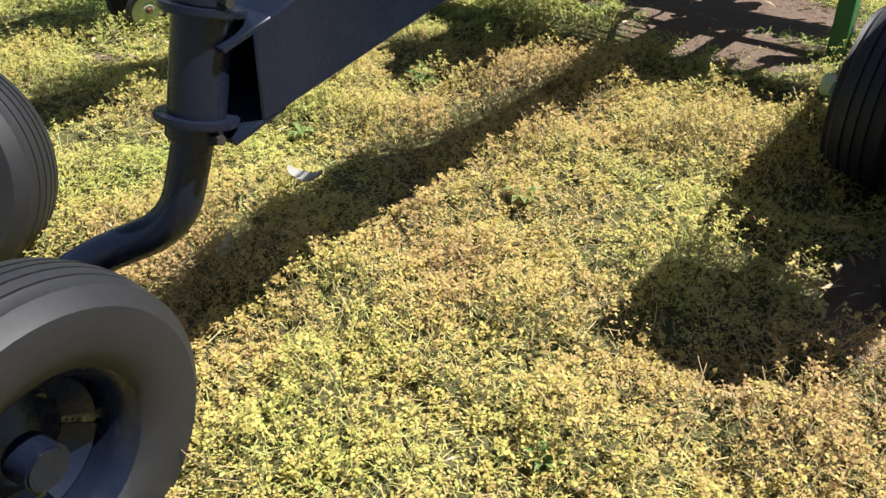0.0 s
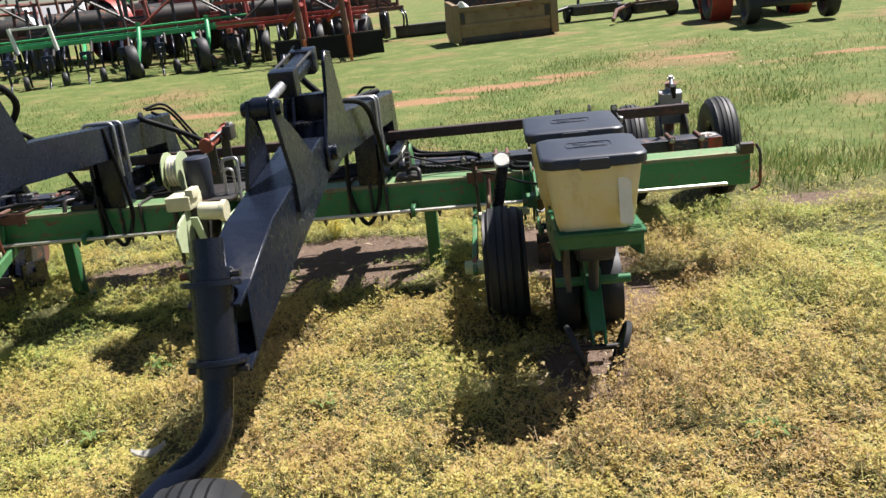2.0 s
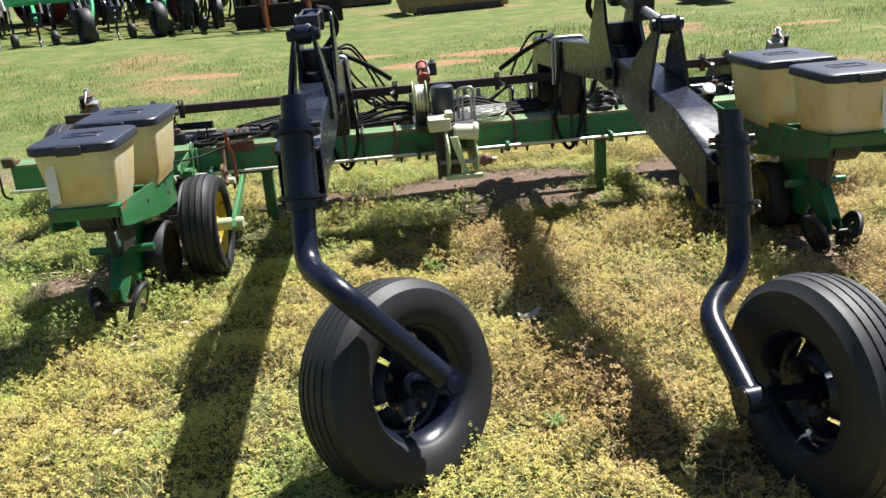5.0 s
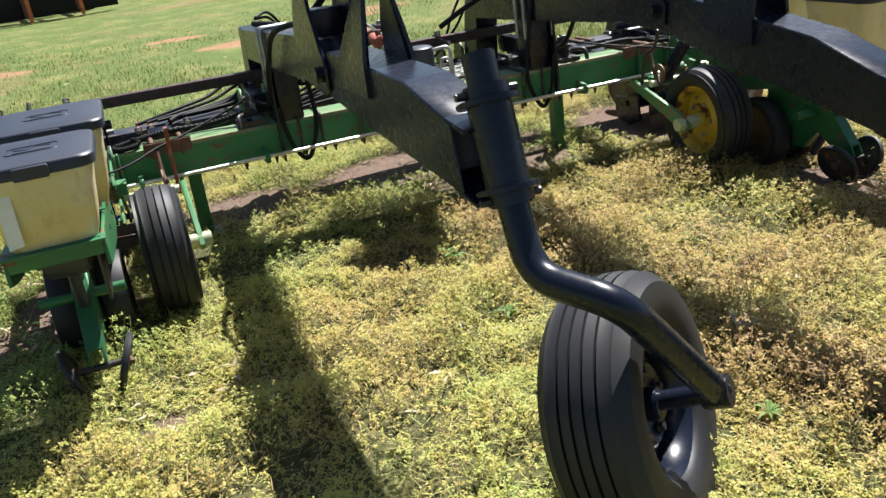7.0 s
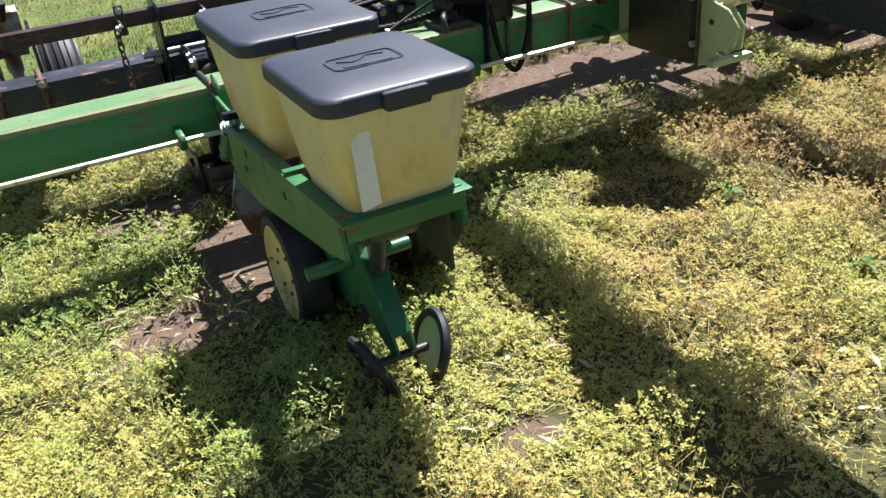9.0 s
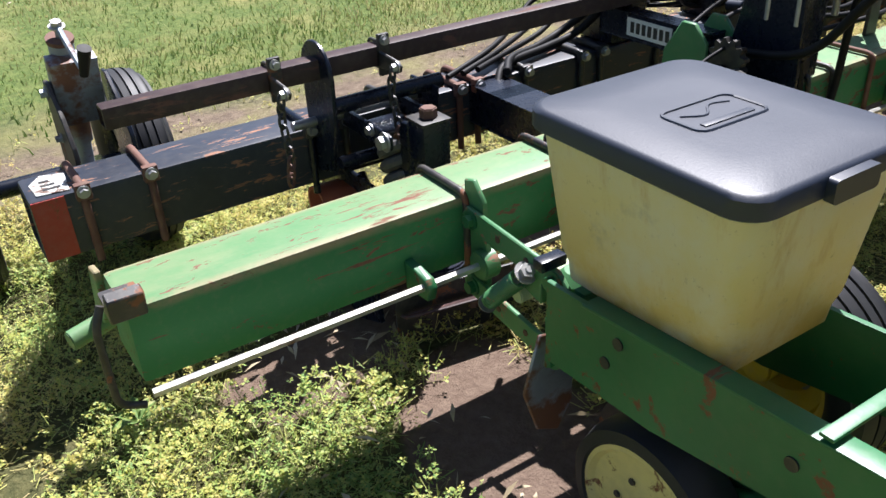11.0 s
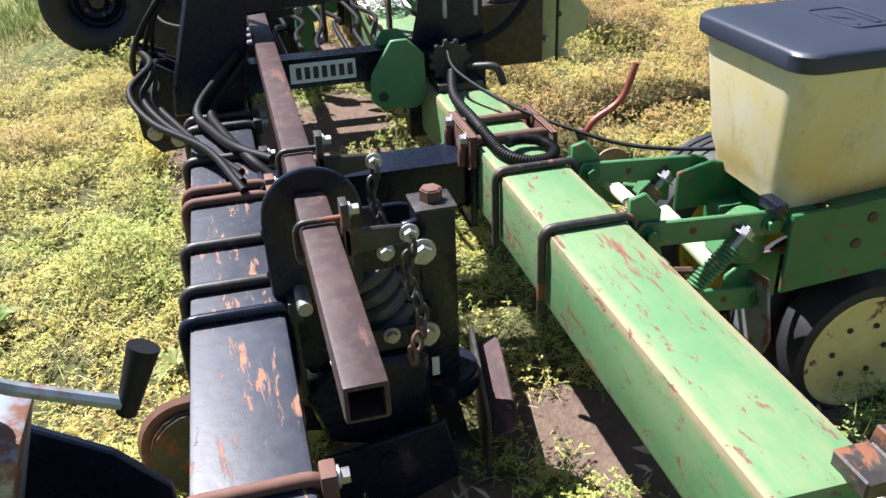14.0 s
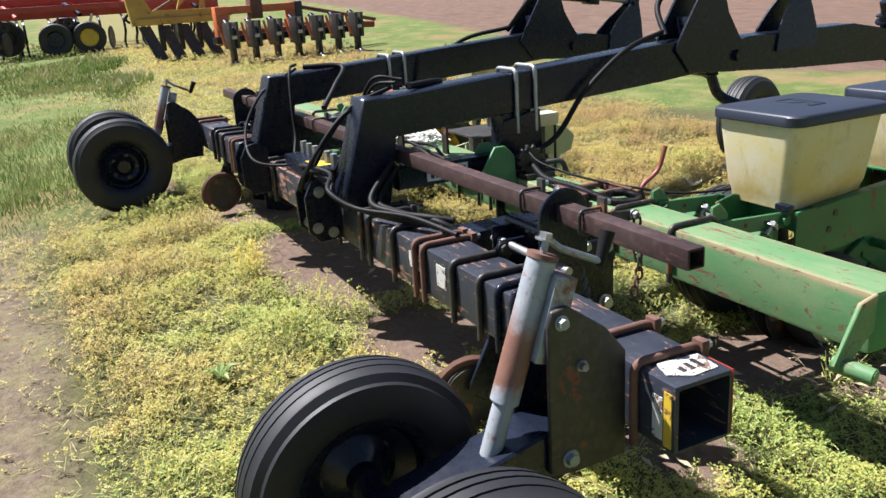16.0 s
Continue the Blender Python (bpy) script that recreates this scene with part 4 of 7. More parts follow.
    part("tie_rod", rod(a + way * 0.06 + Vector((0.04, 0, 0.04)), a + way * 0.54 + Vector((0.04, 0, 0.04)), 0.006, 8), DARK_STEEL, cyl)
    part("tie_rod", rod(a + way * 0.06 + Vector((-0.04, 0, 0.04)), a + way * 0.54 + Vector((-0.04, 0, 0.04)), 0.006, 8), DARK_STEEL, cyl)
    part("piston_rod", rod(a + way * 0.5, b, 0.018, 16), STEEL, cyl, "chrome piston rod")
    part("rod_eye", rod(b - Vector((0.03, 0, 0)), b + Vector((0.03, 0, 0)), 0.038, 16, bevel=0.004), BLACK, cyl)
    # caster
    lo, hi = Vector(axis[0]), Vector(axis[1])
    u = (hi - lo).normalized()
    c = thing("caster_wheel", lo, "black bent-leg caster with a ribbed tyre, standing in weeds", "caster", "lift assist casters")
    part("pivot_tube", rod(lo, hi, 0.054, 24, bevel=0.003), BLACK, c)
    for p, k in ((lo, -1), (hi, 1)):
        part("flange", rod(p - u * 0.007, p + u * 0.007, 0.078, 24, bevel=0.003), BLACK, c)
        part("collar", rod(p + u * k * 0.007, p + u * k * 0.04, 0.056, 20, bevel=0.004), BLACK, c)
        part("collar_bolt", rod(p + u * k * 0.022 + Vector((-0.078, 0, 0)), p + u * k * 0.022 + Vector((0.078, 0, 0)), 0.010, 8), DARK_STEEL, c)
    part("spindle_top", rod(hi, hi + u * 0.115, 0.04, 20, bevel=0.003), BLACK, c)
    part("leg", sweep(fillet([lo] + crank + [axle], 0.075, 8), 0.039, 16), BLACK, c, "bent round black leg")
    n = Vector(n).normalized()
    part("leg_end", rod(Vector(axle) - n * 0.035, Vector(axle) + n * 0.035, 0.043, 20, bevel=0.004), BLACK, c)
    part("axle", rod(axle, hub, 0.026, 16), BLACK, c)
    wheel_parts(c, hub, n, size, wide, 0.19, BLACK, 1, 5, True, "black steel rim")
    return t


lift_arm(-1, -0.72, 2.0, 0.035, ((-0.715, -2.682, 0.924), (-0.715, -2.615, 1.118)), [(-0.72, -2.78, 0.735), (-0.615, -2.98, 0.715)], (-0.318, -2.925, 0.36), (-0.468, -2.785, 0.296), (0.64, -0.72, 0.26), 0.245, 0.35)
lift_arm(1, 0.72, 10.5, 0.0, ((0.717, -2.61, 0.742), (0.717, -2.556, 0.932)), [(0.703, -2.685, 0.543), (0.54, -2.825, 0.452)], (0.543, -3.165, 0.323), (0.772, -3.105, 0.298), (-0.978, -0.2, 0.04), 0.21, 0.35)


# ---- planter row units ----
def rounded(x0, x1, y0, y1, r, n=5):
    out = []
    for cx, cy, a0 in ((x1 - r, y1 - r, 0), (x0 + r, y1 - r, 90), (x0 + r, y0 + r, 180), (x1 - r, y0 + r, 270)):
        out += [(cx + r * math.cos(radians(a0 + 90 * i / n)), cy + r * math.sin(radians(a0 + 90 * i / n))) for i in range(n + 1)]
    return out


def loft(sections, caps=(True, True), bm=None):
    """Skins outlines of equal length, each a list of points."""
    b = bmesh.new()
    rings = [[b.verts.new(p) for p in s] for s in sections]
    n = len(rings[0])
    for u, v in zip(rings, rings[1:]):
        for j in range(n):
            b.faces.new((u[j], u[(j + 1) % n], v[(j + 1) % n], v[j]))
    if caps[0]:
        b.faces.new(rings[0][::-1])
    if caps[1]:
        b.faces.new(rings[-1])
    return join(b, bm)


def hopper(t, cx, half, y0, y1, top, bottom):
    """A tapering plastic hopper with a rimmed lid."""
    x0, x1 = cx - half, cx + half
    def ring(k, z, r=0.05):
        return [(x, y, z) for x, y in rounded(x0 + k, x1 - k, y0 + k * 0.8, y1 - k * 0.8, r)]
    outer = [ring(0.06, bottom - 0.04, 0.03), ring(0.05, bottom, 0.05), ring(0.04, bottom + 0.03), ring(0.012, top - 0.05), ring(0.008, top - 0.02)]
    inner = [ring(0.012, top - 0.02), ring(0.018, top - 0.05), ring(0.046, bottom + 0.03), ring(0.056, bottom + 0.005, 0.045)]
    h = part("hopper", loft(outer + inner), HOPPER, t, "cream translucent plastic seed hopper")
    def lr(k, z):
        return [(x, y, z) for x, y in rounded(x0 - 0.008 + k, x1 + 0.008 - k, y0 - 0.008 + k, y1 + 0.008 - k, 0.055)]
    lid = part("lid", loft([lr(0.004, top - 0.032), lr(0, top - 0.028), lr(0, top + 0.002), lr(0.004, top + 0.008), lr(0.012, top + 0.011), lr(0.1, top + 0.014)]), LID, h, "dark grey grained plastic lid")
    # raised emblem frame with a bar, left plain
    ym = (y0 + y1) / 2
    em = rounded(cx - 0.085, cx + 0.085, ym - 0.05, ym + 0.05, 0.02, 3)
    ri = [(x, y, top + 0.014) for x, y in em]
    part("emblem", sweep(ri + ri[:1], 0.0035, 5, closed=True), LID, lid)
    part("emblem", box(cx - 0.06, cx + 0.06, ym - 0.036, ym - 0.022, top + 0.012, top + 0.0165, 0.001), LID, lid)
    part("emblem", sweep(smooth_path([(cx - 0.06, ym + 0.02, top + 0.014), (cx - 0.02, ym, top + 0.014), (cx + 0.02, ym + 0.03, top + 0.014), (cx + 0.06, ym + 0.02, top + 0.014)]), 0.003, 5), LID, lid)
    part("latch", loft([[(x, y, z) for x, z in rounded(cx - 0.055, cx + 0.055, top - 0.036, top + 0.004, 0.008, 3)] for y in (y0 - 0.006, y0 - 0.024)]), LID, lid)
    return h


def row_unit(s):
    inset = 0.028 if s > 0 else 0.0
    X = lambda d: s * (d - inset)
    cx = X(1.822)
    t = thing("planter_row_unit", (cx, -0.8, 0.02), "green planter row unit with two cream seed hoppers", "row unit", "planter row units")
    rear = hopper(t, cx, 0.187, -1.512, -1.095, 0.948, 0.665)
    hopper(t, cx - s * 0.018, 0.205, -0.905, -0.405, 0.943, 0.63)
    part("decal", prism([(cx + s * 0.13, 0.69), (cx + s * 0.083, 0.70), (cx + s * 0.083, 0.89), (cx + s * 0.13, 0.85)], -1.5075, -1.5045, "y", 0, m=Matrix.Translation((0, 0.0, 0)) @ Matrix.Translation((0, -1.49, 0.78)) @ Matrix.Rotation(radians(-5.6), 4, "X") @ Matrix.Translation((0, 1.49, -0.78))), WHITE, rear, "faded white sticker strip")
    # side plates
    side = [(-0.455, 0.40), (-0.455, 0.595), (-0.62, 0.60), (-1.12, 0.635), (-1.46, 0.665), (-1.475, 0.56), (-1.36, 0.53), (-0.75, 0.42)]
    for d in (1.99, 1.675):
        part("side_plate", prism(side, X(d) - 0.006, X(d) + 0.006, bevel=0.002), GREEN, t, "green side plate")
        for y, z in ((-1.03, 0.56), (-0.66, 0.56), (-0.63, 0.50)):
            part("hole_plug", rod((X(d) - 0.009, y, z), (X(d) + 0.009, y, z), 0.013, 12), DARK_STEEL, t)
    part("rear_channel", box(X(1.984), X(1.681), -1.475, -1.463, 0.602, 0.668, 0.003), GREEN, t)
    part("top_flange", box(X(2.0), X(1.665), -1.50, -1.43, 0.655, 0.664, 0.003), GREEN, t)
    part("top_flange", box(X(2.0), X(1.955), -1.46, -0.56, 0.622, 0.63, 0.003, m=Matrix.Translation((0, -1.0, 0.626)) @ Matrix.Rotation(radians(-4.2), 4, "X") @ Matrix.Translation((0, 1.0, -0.626))), GREEN, t)
    part("rear_guard", box(X(1.712), X(1.70), -1.44, -1.24, 0.42, 0.60, 0.004), DARK_STEEL, t)
    part("mid_strap", box(X(2.0), X(1.665), -1.085, -1.06, 0.642, 0.65, 0.003), GREEN, t)
    part("front_bracket", box(X(1.968), X(1.697), -0.535, -0.505, 0.50, 0.59, 0.004), GREEN, t)
    part("hopper_foot", box(X(1.995), X(1.93), -0.44, -0.41, 0.60, 0.625, 0.004), BLACK, t)
    part("seed_meter", rod((X(1.90), -1.3, 0.58), (X(1.75), -1.3, 0.58), 0.085, 24, bevel=0.01), LID, t, "black round seed meter housing")
    part("seed_tube", sweep(fillet([(cx, -1.26, 0.52), (cx, -1.2, 0.35), (cx, -1.05, 0.1)], 0.1), 0.022), LID, t)
    # head and parallel arms
    for d, hi0, hi1, lo0, lo1 in ((1.95, 0.583, 0.562, 0.405, 0.37), (1.635, 0.595, 0.572, 0.42, 0.39)):
        for z0, z1 in ((hi0, hi1), (lo0, lo1)):
            part("parallel_arm", prism([(-0.12, z0 - 0.03), (-0.44, z1 - 0.03), (-0.475, z1), (-0.44, z1 + 0.03), (-0.12, z0 + 0.028), (-0.1, z0)], X(d) - 0.006, X(d) + 0.006), GREEN_ARM, t, "green parallel arm")
            part("pivot_bolt", bolt((X(d) + s * 0.006, -0.14, z0), (s, 0, 0), 0.016), GREEN, t)
            part("pivot_bolt", bolt((X(d) + s * 0.006, -0.432, z1), (s, 0, 0), 0.018, 0.014), GREEN, t)
            for y in (-0.24, -0.34):
                part("hole_plug", rod((X(d) - 0.008, y, z0 + (z1 - z0) * (-0.12 - y) / 0.35), (X(d) + 0.008, y, z0 + (z1 - z0) * (-0.12 - y) / 0.35), 0.008, 10), RUST, t)
        part("head_plate", prism([(-0.093, 0.36), (-0.093, 0.665), (-0.13, 0.675), (-0.17, 0.63), (-0.165, 0.56), (-0.19, 0.48), (-0.17, 0.36)], X(d - 0.014) - 0.006, X(d - 0.014) + 0.006), GREEN_ARM, t)
        part("shaft_collar", rod((X(d - 0.03), -0.17, 0.476), (X(d + 0.012), -0.17, 0.476), 0.036, 20, bevel=0.003), GREEN_ARM, t)
        part("u_bolt", ubolt(X(d - 0.005), -0.105, 0.1, 0.43, 0.631, 0.0095), DARK_STEEL, t, "dark round U-bolt over the toolbar")
        lo, hi = ((-0.225, 0.415), (-0.335, 0.53)) if d > 1.8 else ((-0.215, 0.45), (-0.31, 0.535))
        part("down_spring", helix((X(d + 0.02), lo[0], lo[1]), (X(d + 0.02), hi[0], hi[1]), 0.019, 17, 0.004), GREEN_ARM if d > 1.8 else TAN, t, "tight coil down-pressure spring")
        part("spring_bolt", rod((X(d + 0.02), hi[0] + 0.01, hi[1] - 0.012), (X(d + 0.02), hi[0] - 0.035, hi[1] + 0.04), 0.008, 8), STEEL, t)
        part("spring_bolt", bolt((X(d + 0.02), hi[0] - 0.02, hi[1] + 0.022), (0, -0.6, 0.7), 0.018, 0.014), STEEL, t, "zinc spring bolt")
        part("spring_bolt", bolt((X(d + 0.02), lo[0] + 0.008, lo[1] - 0.012), (0, 0.6, -0.7), 0.016, 0.014), STEEL, t)
        part("spring_bracket", prism([(hi[0] + 0.03, hi[1] - 0.03), (hi[0] - 0.05, hi[1] - 0.05), (hi[0] - 0.05, hi[1] + 0.01), (hi[0] + 0.0, hi[1] + 0.02)], X(d + 0.002), X(d - 0.05)), GREEN_ARM, t)
    part("torque_tube", rod((X(1.96), -0.31, 0.47), (X(1.70), -0.31, 0.49), 0.022, 16, bevel=0.003), PALE_GREEN, t, "pale green cross tube")
    part("vacuum_cap", lathe([(-0.06, 0.0), (-0.06, 0.03), (-0.04, 0.048), (0.05, 0.05), (0.06, 0.04), (0.06, 0.0)], 20, Matrix.Translation((X(1.88), -0.42, 0.50)) @ Matrix.Rotation(radians(90), 4, "Y"), closed=False), GREEN_ARM, t)
    part("inner_plate", prism([(-0.36, 0.36), (-0.36, 0.42), (-0.42, 0.46), (-0.5, 0.46), (-0.5, 0.34)], X(1.92), X(1.91)), GREEN_ARM, t)
    part("inner_plate", prism([(-0.33, 0.50), (-0.33, 0.60), (-0.42, 0.62), (-0.5, 0.60), (-0.5, 0.50)], X(1.72), X(1.71)), GREEN, t)
    part("drive_chain", sweep(smooth_path([(X(1.86), -0.17, 0.44), (X(1.86), -0.35, 0.41), (X(1.86), -0.6, 0.43)]), 0.009, 6), RUST, t, "rusty roller chain")
    part("chain_guard", box(X(1.77), X(1.70), -0.60, -0.42, 0.42, 0.52, 0.01), GREEN, t)
    # shank and opener
    part("shank", prism([(-0.72, 0.45), (-1.12, 0.5), (-1.14, 0.3), (-1.0, 0.12), (-0.78, 0.1), (-0.7, 0.25)], cx - 0.022, cx + 0.022, bevel=0.008), GREEN, t, "green cast shank")
    for d, a in ((-0.02, 4), (0.02, -4)):
        m = Matrix.Translation((cx + d, -0.66, 0.155)) @ Matrix.Rotation(radians(a), 4, "Z")
        part("opener_disc", lathe([(-0.002, 0.02), (-0.002, 0.18), (0.002, 0.18), (0.002, 0.02)], 40, m), DARK_STEEL, t, "steel disc opener")
    for d in (0.1, -0.1):
        c = (X(1.83) + d, -0.735, 0.165)
        m = Matrix.Translation(c)
        k = 1 if d > 0 else -1
        g = part("gauge_wheel", lathe([(-0.045, 0.155), (-0.055, 0.165), (-0.05, 0.19), (-0.02, 0.2), (0.02, 0.2), (0.05, 0.19), (0.055, 0.165), (0.045, 0.155)], 44, m), RUBBER, t, "smooth black gauge wheel tyre")
        # the inner disc takes a dark colour in place of the shade on it
        part("rim", lathe([(0.05 * k, 0.16), (0.052 * k, 0.15), (0.04 * k, 0.14), (0.034 * k, 0.05), (0.045 * k, 0.03), (0.045 * k, 0.0), (0.02 * k, 0.0), (0.02 * k, 0.12), (0.035 * k, 0.16)], 40, m, closed=False), PALE_YELLOW if k == s else DARK_STEEL, g, "faded yellow wheel disc" if k == s else "wheel disc coloured dark for its shaded side")
        for i in range(6):
            a = 2 * math.pi * i / 6
            part("rivet", bolt((c[0] + 0.031 * k, c[1] + 0.075 * math.cos(a), c[2] + 0.075 * math.sin(a)), (k, 0, 0), 0.008, 0.006), DARK_STEEL, g)
        part("gauge_arm", prism([(-0.70, 0.15), (-0.73, 0.2), (-1.0, 0.36), (-1.04, 0.33), (-0.76, 0.15)], c[0] - k * 0.07 - 0.012, c[0] - k * 0.07 + 0.012), GREEN, t)
    part("soil_shield", prism([(X(2.03), 0.3), (X(1.99), 0.18), (X(1.93), 0.15), (X(1.89), 0.22), (X(1.89), 0.42), (X(1.99), 0.44)], -0.428, -0.42, "y"), GREY_RUST, t, "grey hanging soil shield")
    part("depth_stop", rod((X(1.99), -1.08, 0.33), (X(1.67), -1.08, 0.33), 0.02, 14), GREEN, t)
    # closing wheels
    prof = [(-1.02, 0.42), (-1.10, 0.43), (-1.16, 0.38), (-1.32, 0.20), (-1.345, 0.15), (-1.31, 0.125), (-1.22, 0.15), (-1.03, 0.27)]
    for d in (-0.026, 0.026):
        part("closing_arm", prism(prof, cx + d - 0.005, cx + d + 0.005), GREEN, t, "green closing wheel arm")
    part("closing_arm_top", prism([(-1.10, 0.428), (-1.16, 0.378), (-1.32, 0.20), (-1.315, 0.19), (-1.155, 0.365), (-1.10, 0.415)], cx - 0.026, cx + 0.026, bevel=0), GREEN, t)
    part("arm_lever", box(cx - 0.012, cx + 0.012, -1.2, -1.17, 0.36, 0.45, 0.003), STEEL, t)
    for d in (-0.09, 0.09):
        m = Matrix.Translation((cx + d, -1.30, 0.11)) @ Matrix.Rotation(radians(20 if d > 0 else -20), 4, "Y") @ Matrix.Rotation(radians(-6 if d > 0 else 6), 4, "Z")
        g = part("closing_wheel", lathe([(-0.011, 0.085), (-0.014, 0.095), (-0.011, 0.108), (0.0, 0.113), (0.011, 0.108), (0.014, 0.095), (0.011, 0.085)], 40, m), RUBBER, t, "thin black closing wheel tyre")
        # only the sunlit rim is pale; shade on the others is put into their colour
        part("rim", lathe([(-0.006, 0.088), (-0.004, 0.04), (-0.012, 0.028), (-0.012, 0.0), (0.012, 0.0), (0.012, 0.028), (0.004, 0.04), (0.006, 0.088)], 36, m, closed=False), PALE_GREEN if d > 0 and s < 0 else DARK_STEEL, g)
        part("hub_bolt", bolt((cx + d * 1.15, -1.30, 0.11), (1 if d > 0 else -1, 0, -0.3), 0.014), RUST, g)
    part("axle", rod((cx - 0.09, -1.30, 0.115), (cx + 0.09, -1.30, 0.115), 0.013), DARK_STEEL, t)
    return t


row_unit(-1)
row_unit(1)


def drive_wheel(s):
    inset = 0.055 if s > 0 else 0.0
    X = lambda d: s * (d - inset)
    c = (X(1.485), -0.64, 0.29)
    t = thing("ground_drive_unit", (c[0], c[1], 0.02), "ribbed drive wheel with a yellow rim beside the row unit", "drive unit", "planter drive units")
    wheel_parts(t, c, (-s, 0, 0), 0.285, 0.2, 0.185, YELLOW, 1, 4, False, "yellow pressed rim")
    inner = X(1.335)
    part("wheel_arm", prism([(-0.12, 0.43), (-0.15, 0.47), (-0.64, 0.33), (-0.7, 0.28), (-0.64, 0.24)], inner - 0.012, inner + 0.012), GREEN_ARM, t, "light green wheel arm")
    part("axle_tube", rod((inner - s * 0.05, -0.64, 0.285), (X(1.45), -0.64, 0.285), 0.035, 18, bevel=0.004), PALE_GREEN, t)
    for d in (1.60, 1.40):
        part("hanger", prism([(-0.094, 0.36), (-0.094, 0.63), (-0.12, 0.63), (-0.14, 0.56), (-0.14, 0.36)], X(d) - 0.006, X(d) + 0.006), GREEN, t)
    part("cross_strap", box(X(1.62), X(1.38), -0.22, -0.19, 0.42, 0.45, 0.004), PALE_GREEN, t)
    part("hub_drive", rod((X(1.56), -0.3, 0.45), (X(1.36), -0.3, 0.45), 0.02, 12), CREAM, t)
    part("sprocket", lathe([(-0.004, 0.02), (-0.004, 0.055), (0.004, 0.055), (0.004, 0.02)], 24, Matrix.Translation((X(1.42), -0.3, 0.50))), TAN, t)
    part("stand_rod", sweep(fillet([(X(1.42), -0.2, 0.62), (X(1.42), -0.24, 0.52), (X(1.40), -0.34, 0.44)], 0.05), 0.012), RUST, t)
    cr = thing("crank_lever", (X(1.33), -0.24, 0.55), "bent red-brown crank lever standing beside the toolbar", "lever", "crank levers")
    part("lever", sweep(fillet([(X(1.36), -0.20, 0.40), (X(1.36), -0.23, 0.506), (X(1.36), -0.252, 0.61), (X(1.36), -0.35, 0.662), (X(1.36), -0.385, 0.765)], 0.04), 0.0095, 12), LEVER_RED if s < 0 else DARK_STEEL, cr)
    if s > 0:
        g = thing("round_gauge", (X(1.47), -0.12, 0.6), "black post with a round white dial", "gauge")
        part("post", loft([[(x + 1.40 + 0.05 * k, y - 0.30 - 0.18 * k, 0.46 + 0.28 * k) for x, y in rounded(-0.03, 0.03, -0.035, 0.035, 0.012)] for k in (0, 0.5, 0.95, 1.0)]), BLACK, g)
        part("dial", rod((1.447, -0.462, 0.752), (1.447, -0.488, 0.775), 0.038, 24, bevel=0.004), WHITE, g, "white round dial")
        part("bracket", box(1.36, 1.44, -0.33, -0.17, 0.44, 0.47, 0.006), GREEN, g)
    return t


drive_wheel(-1)
drive_wheel(1)


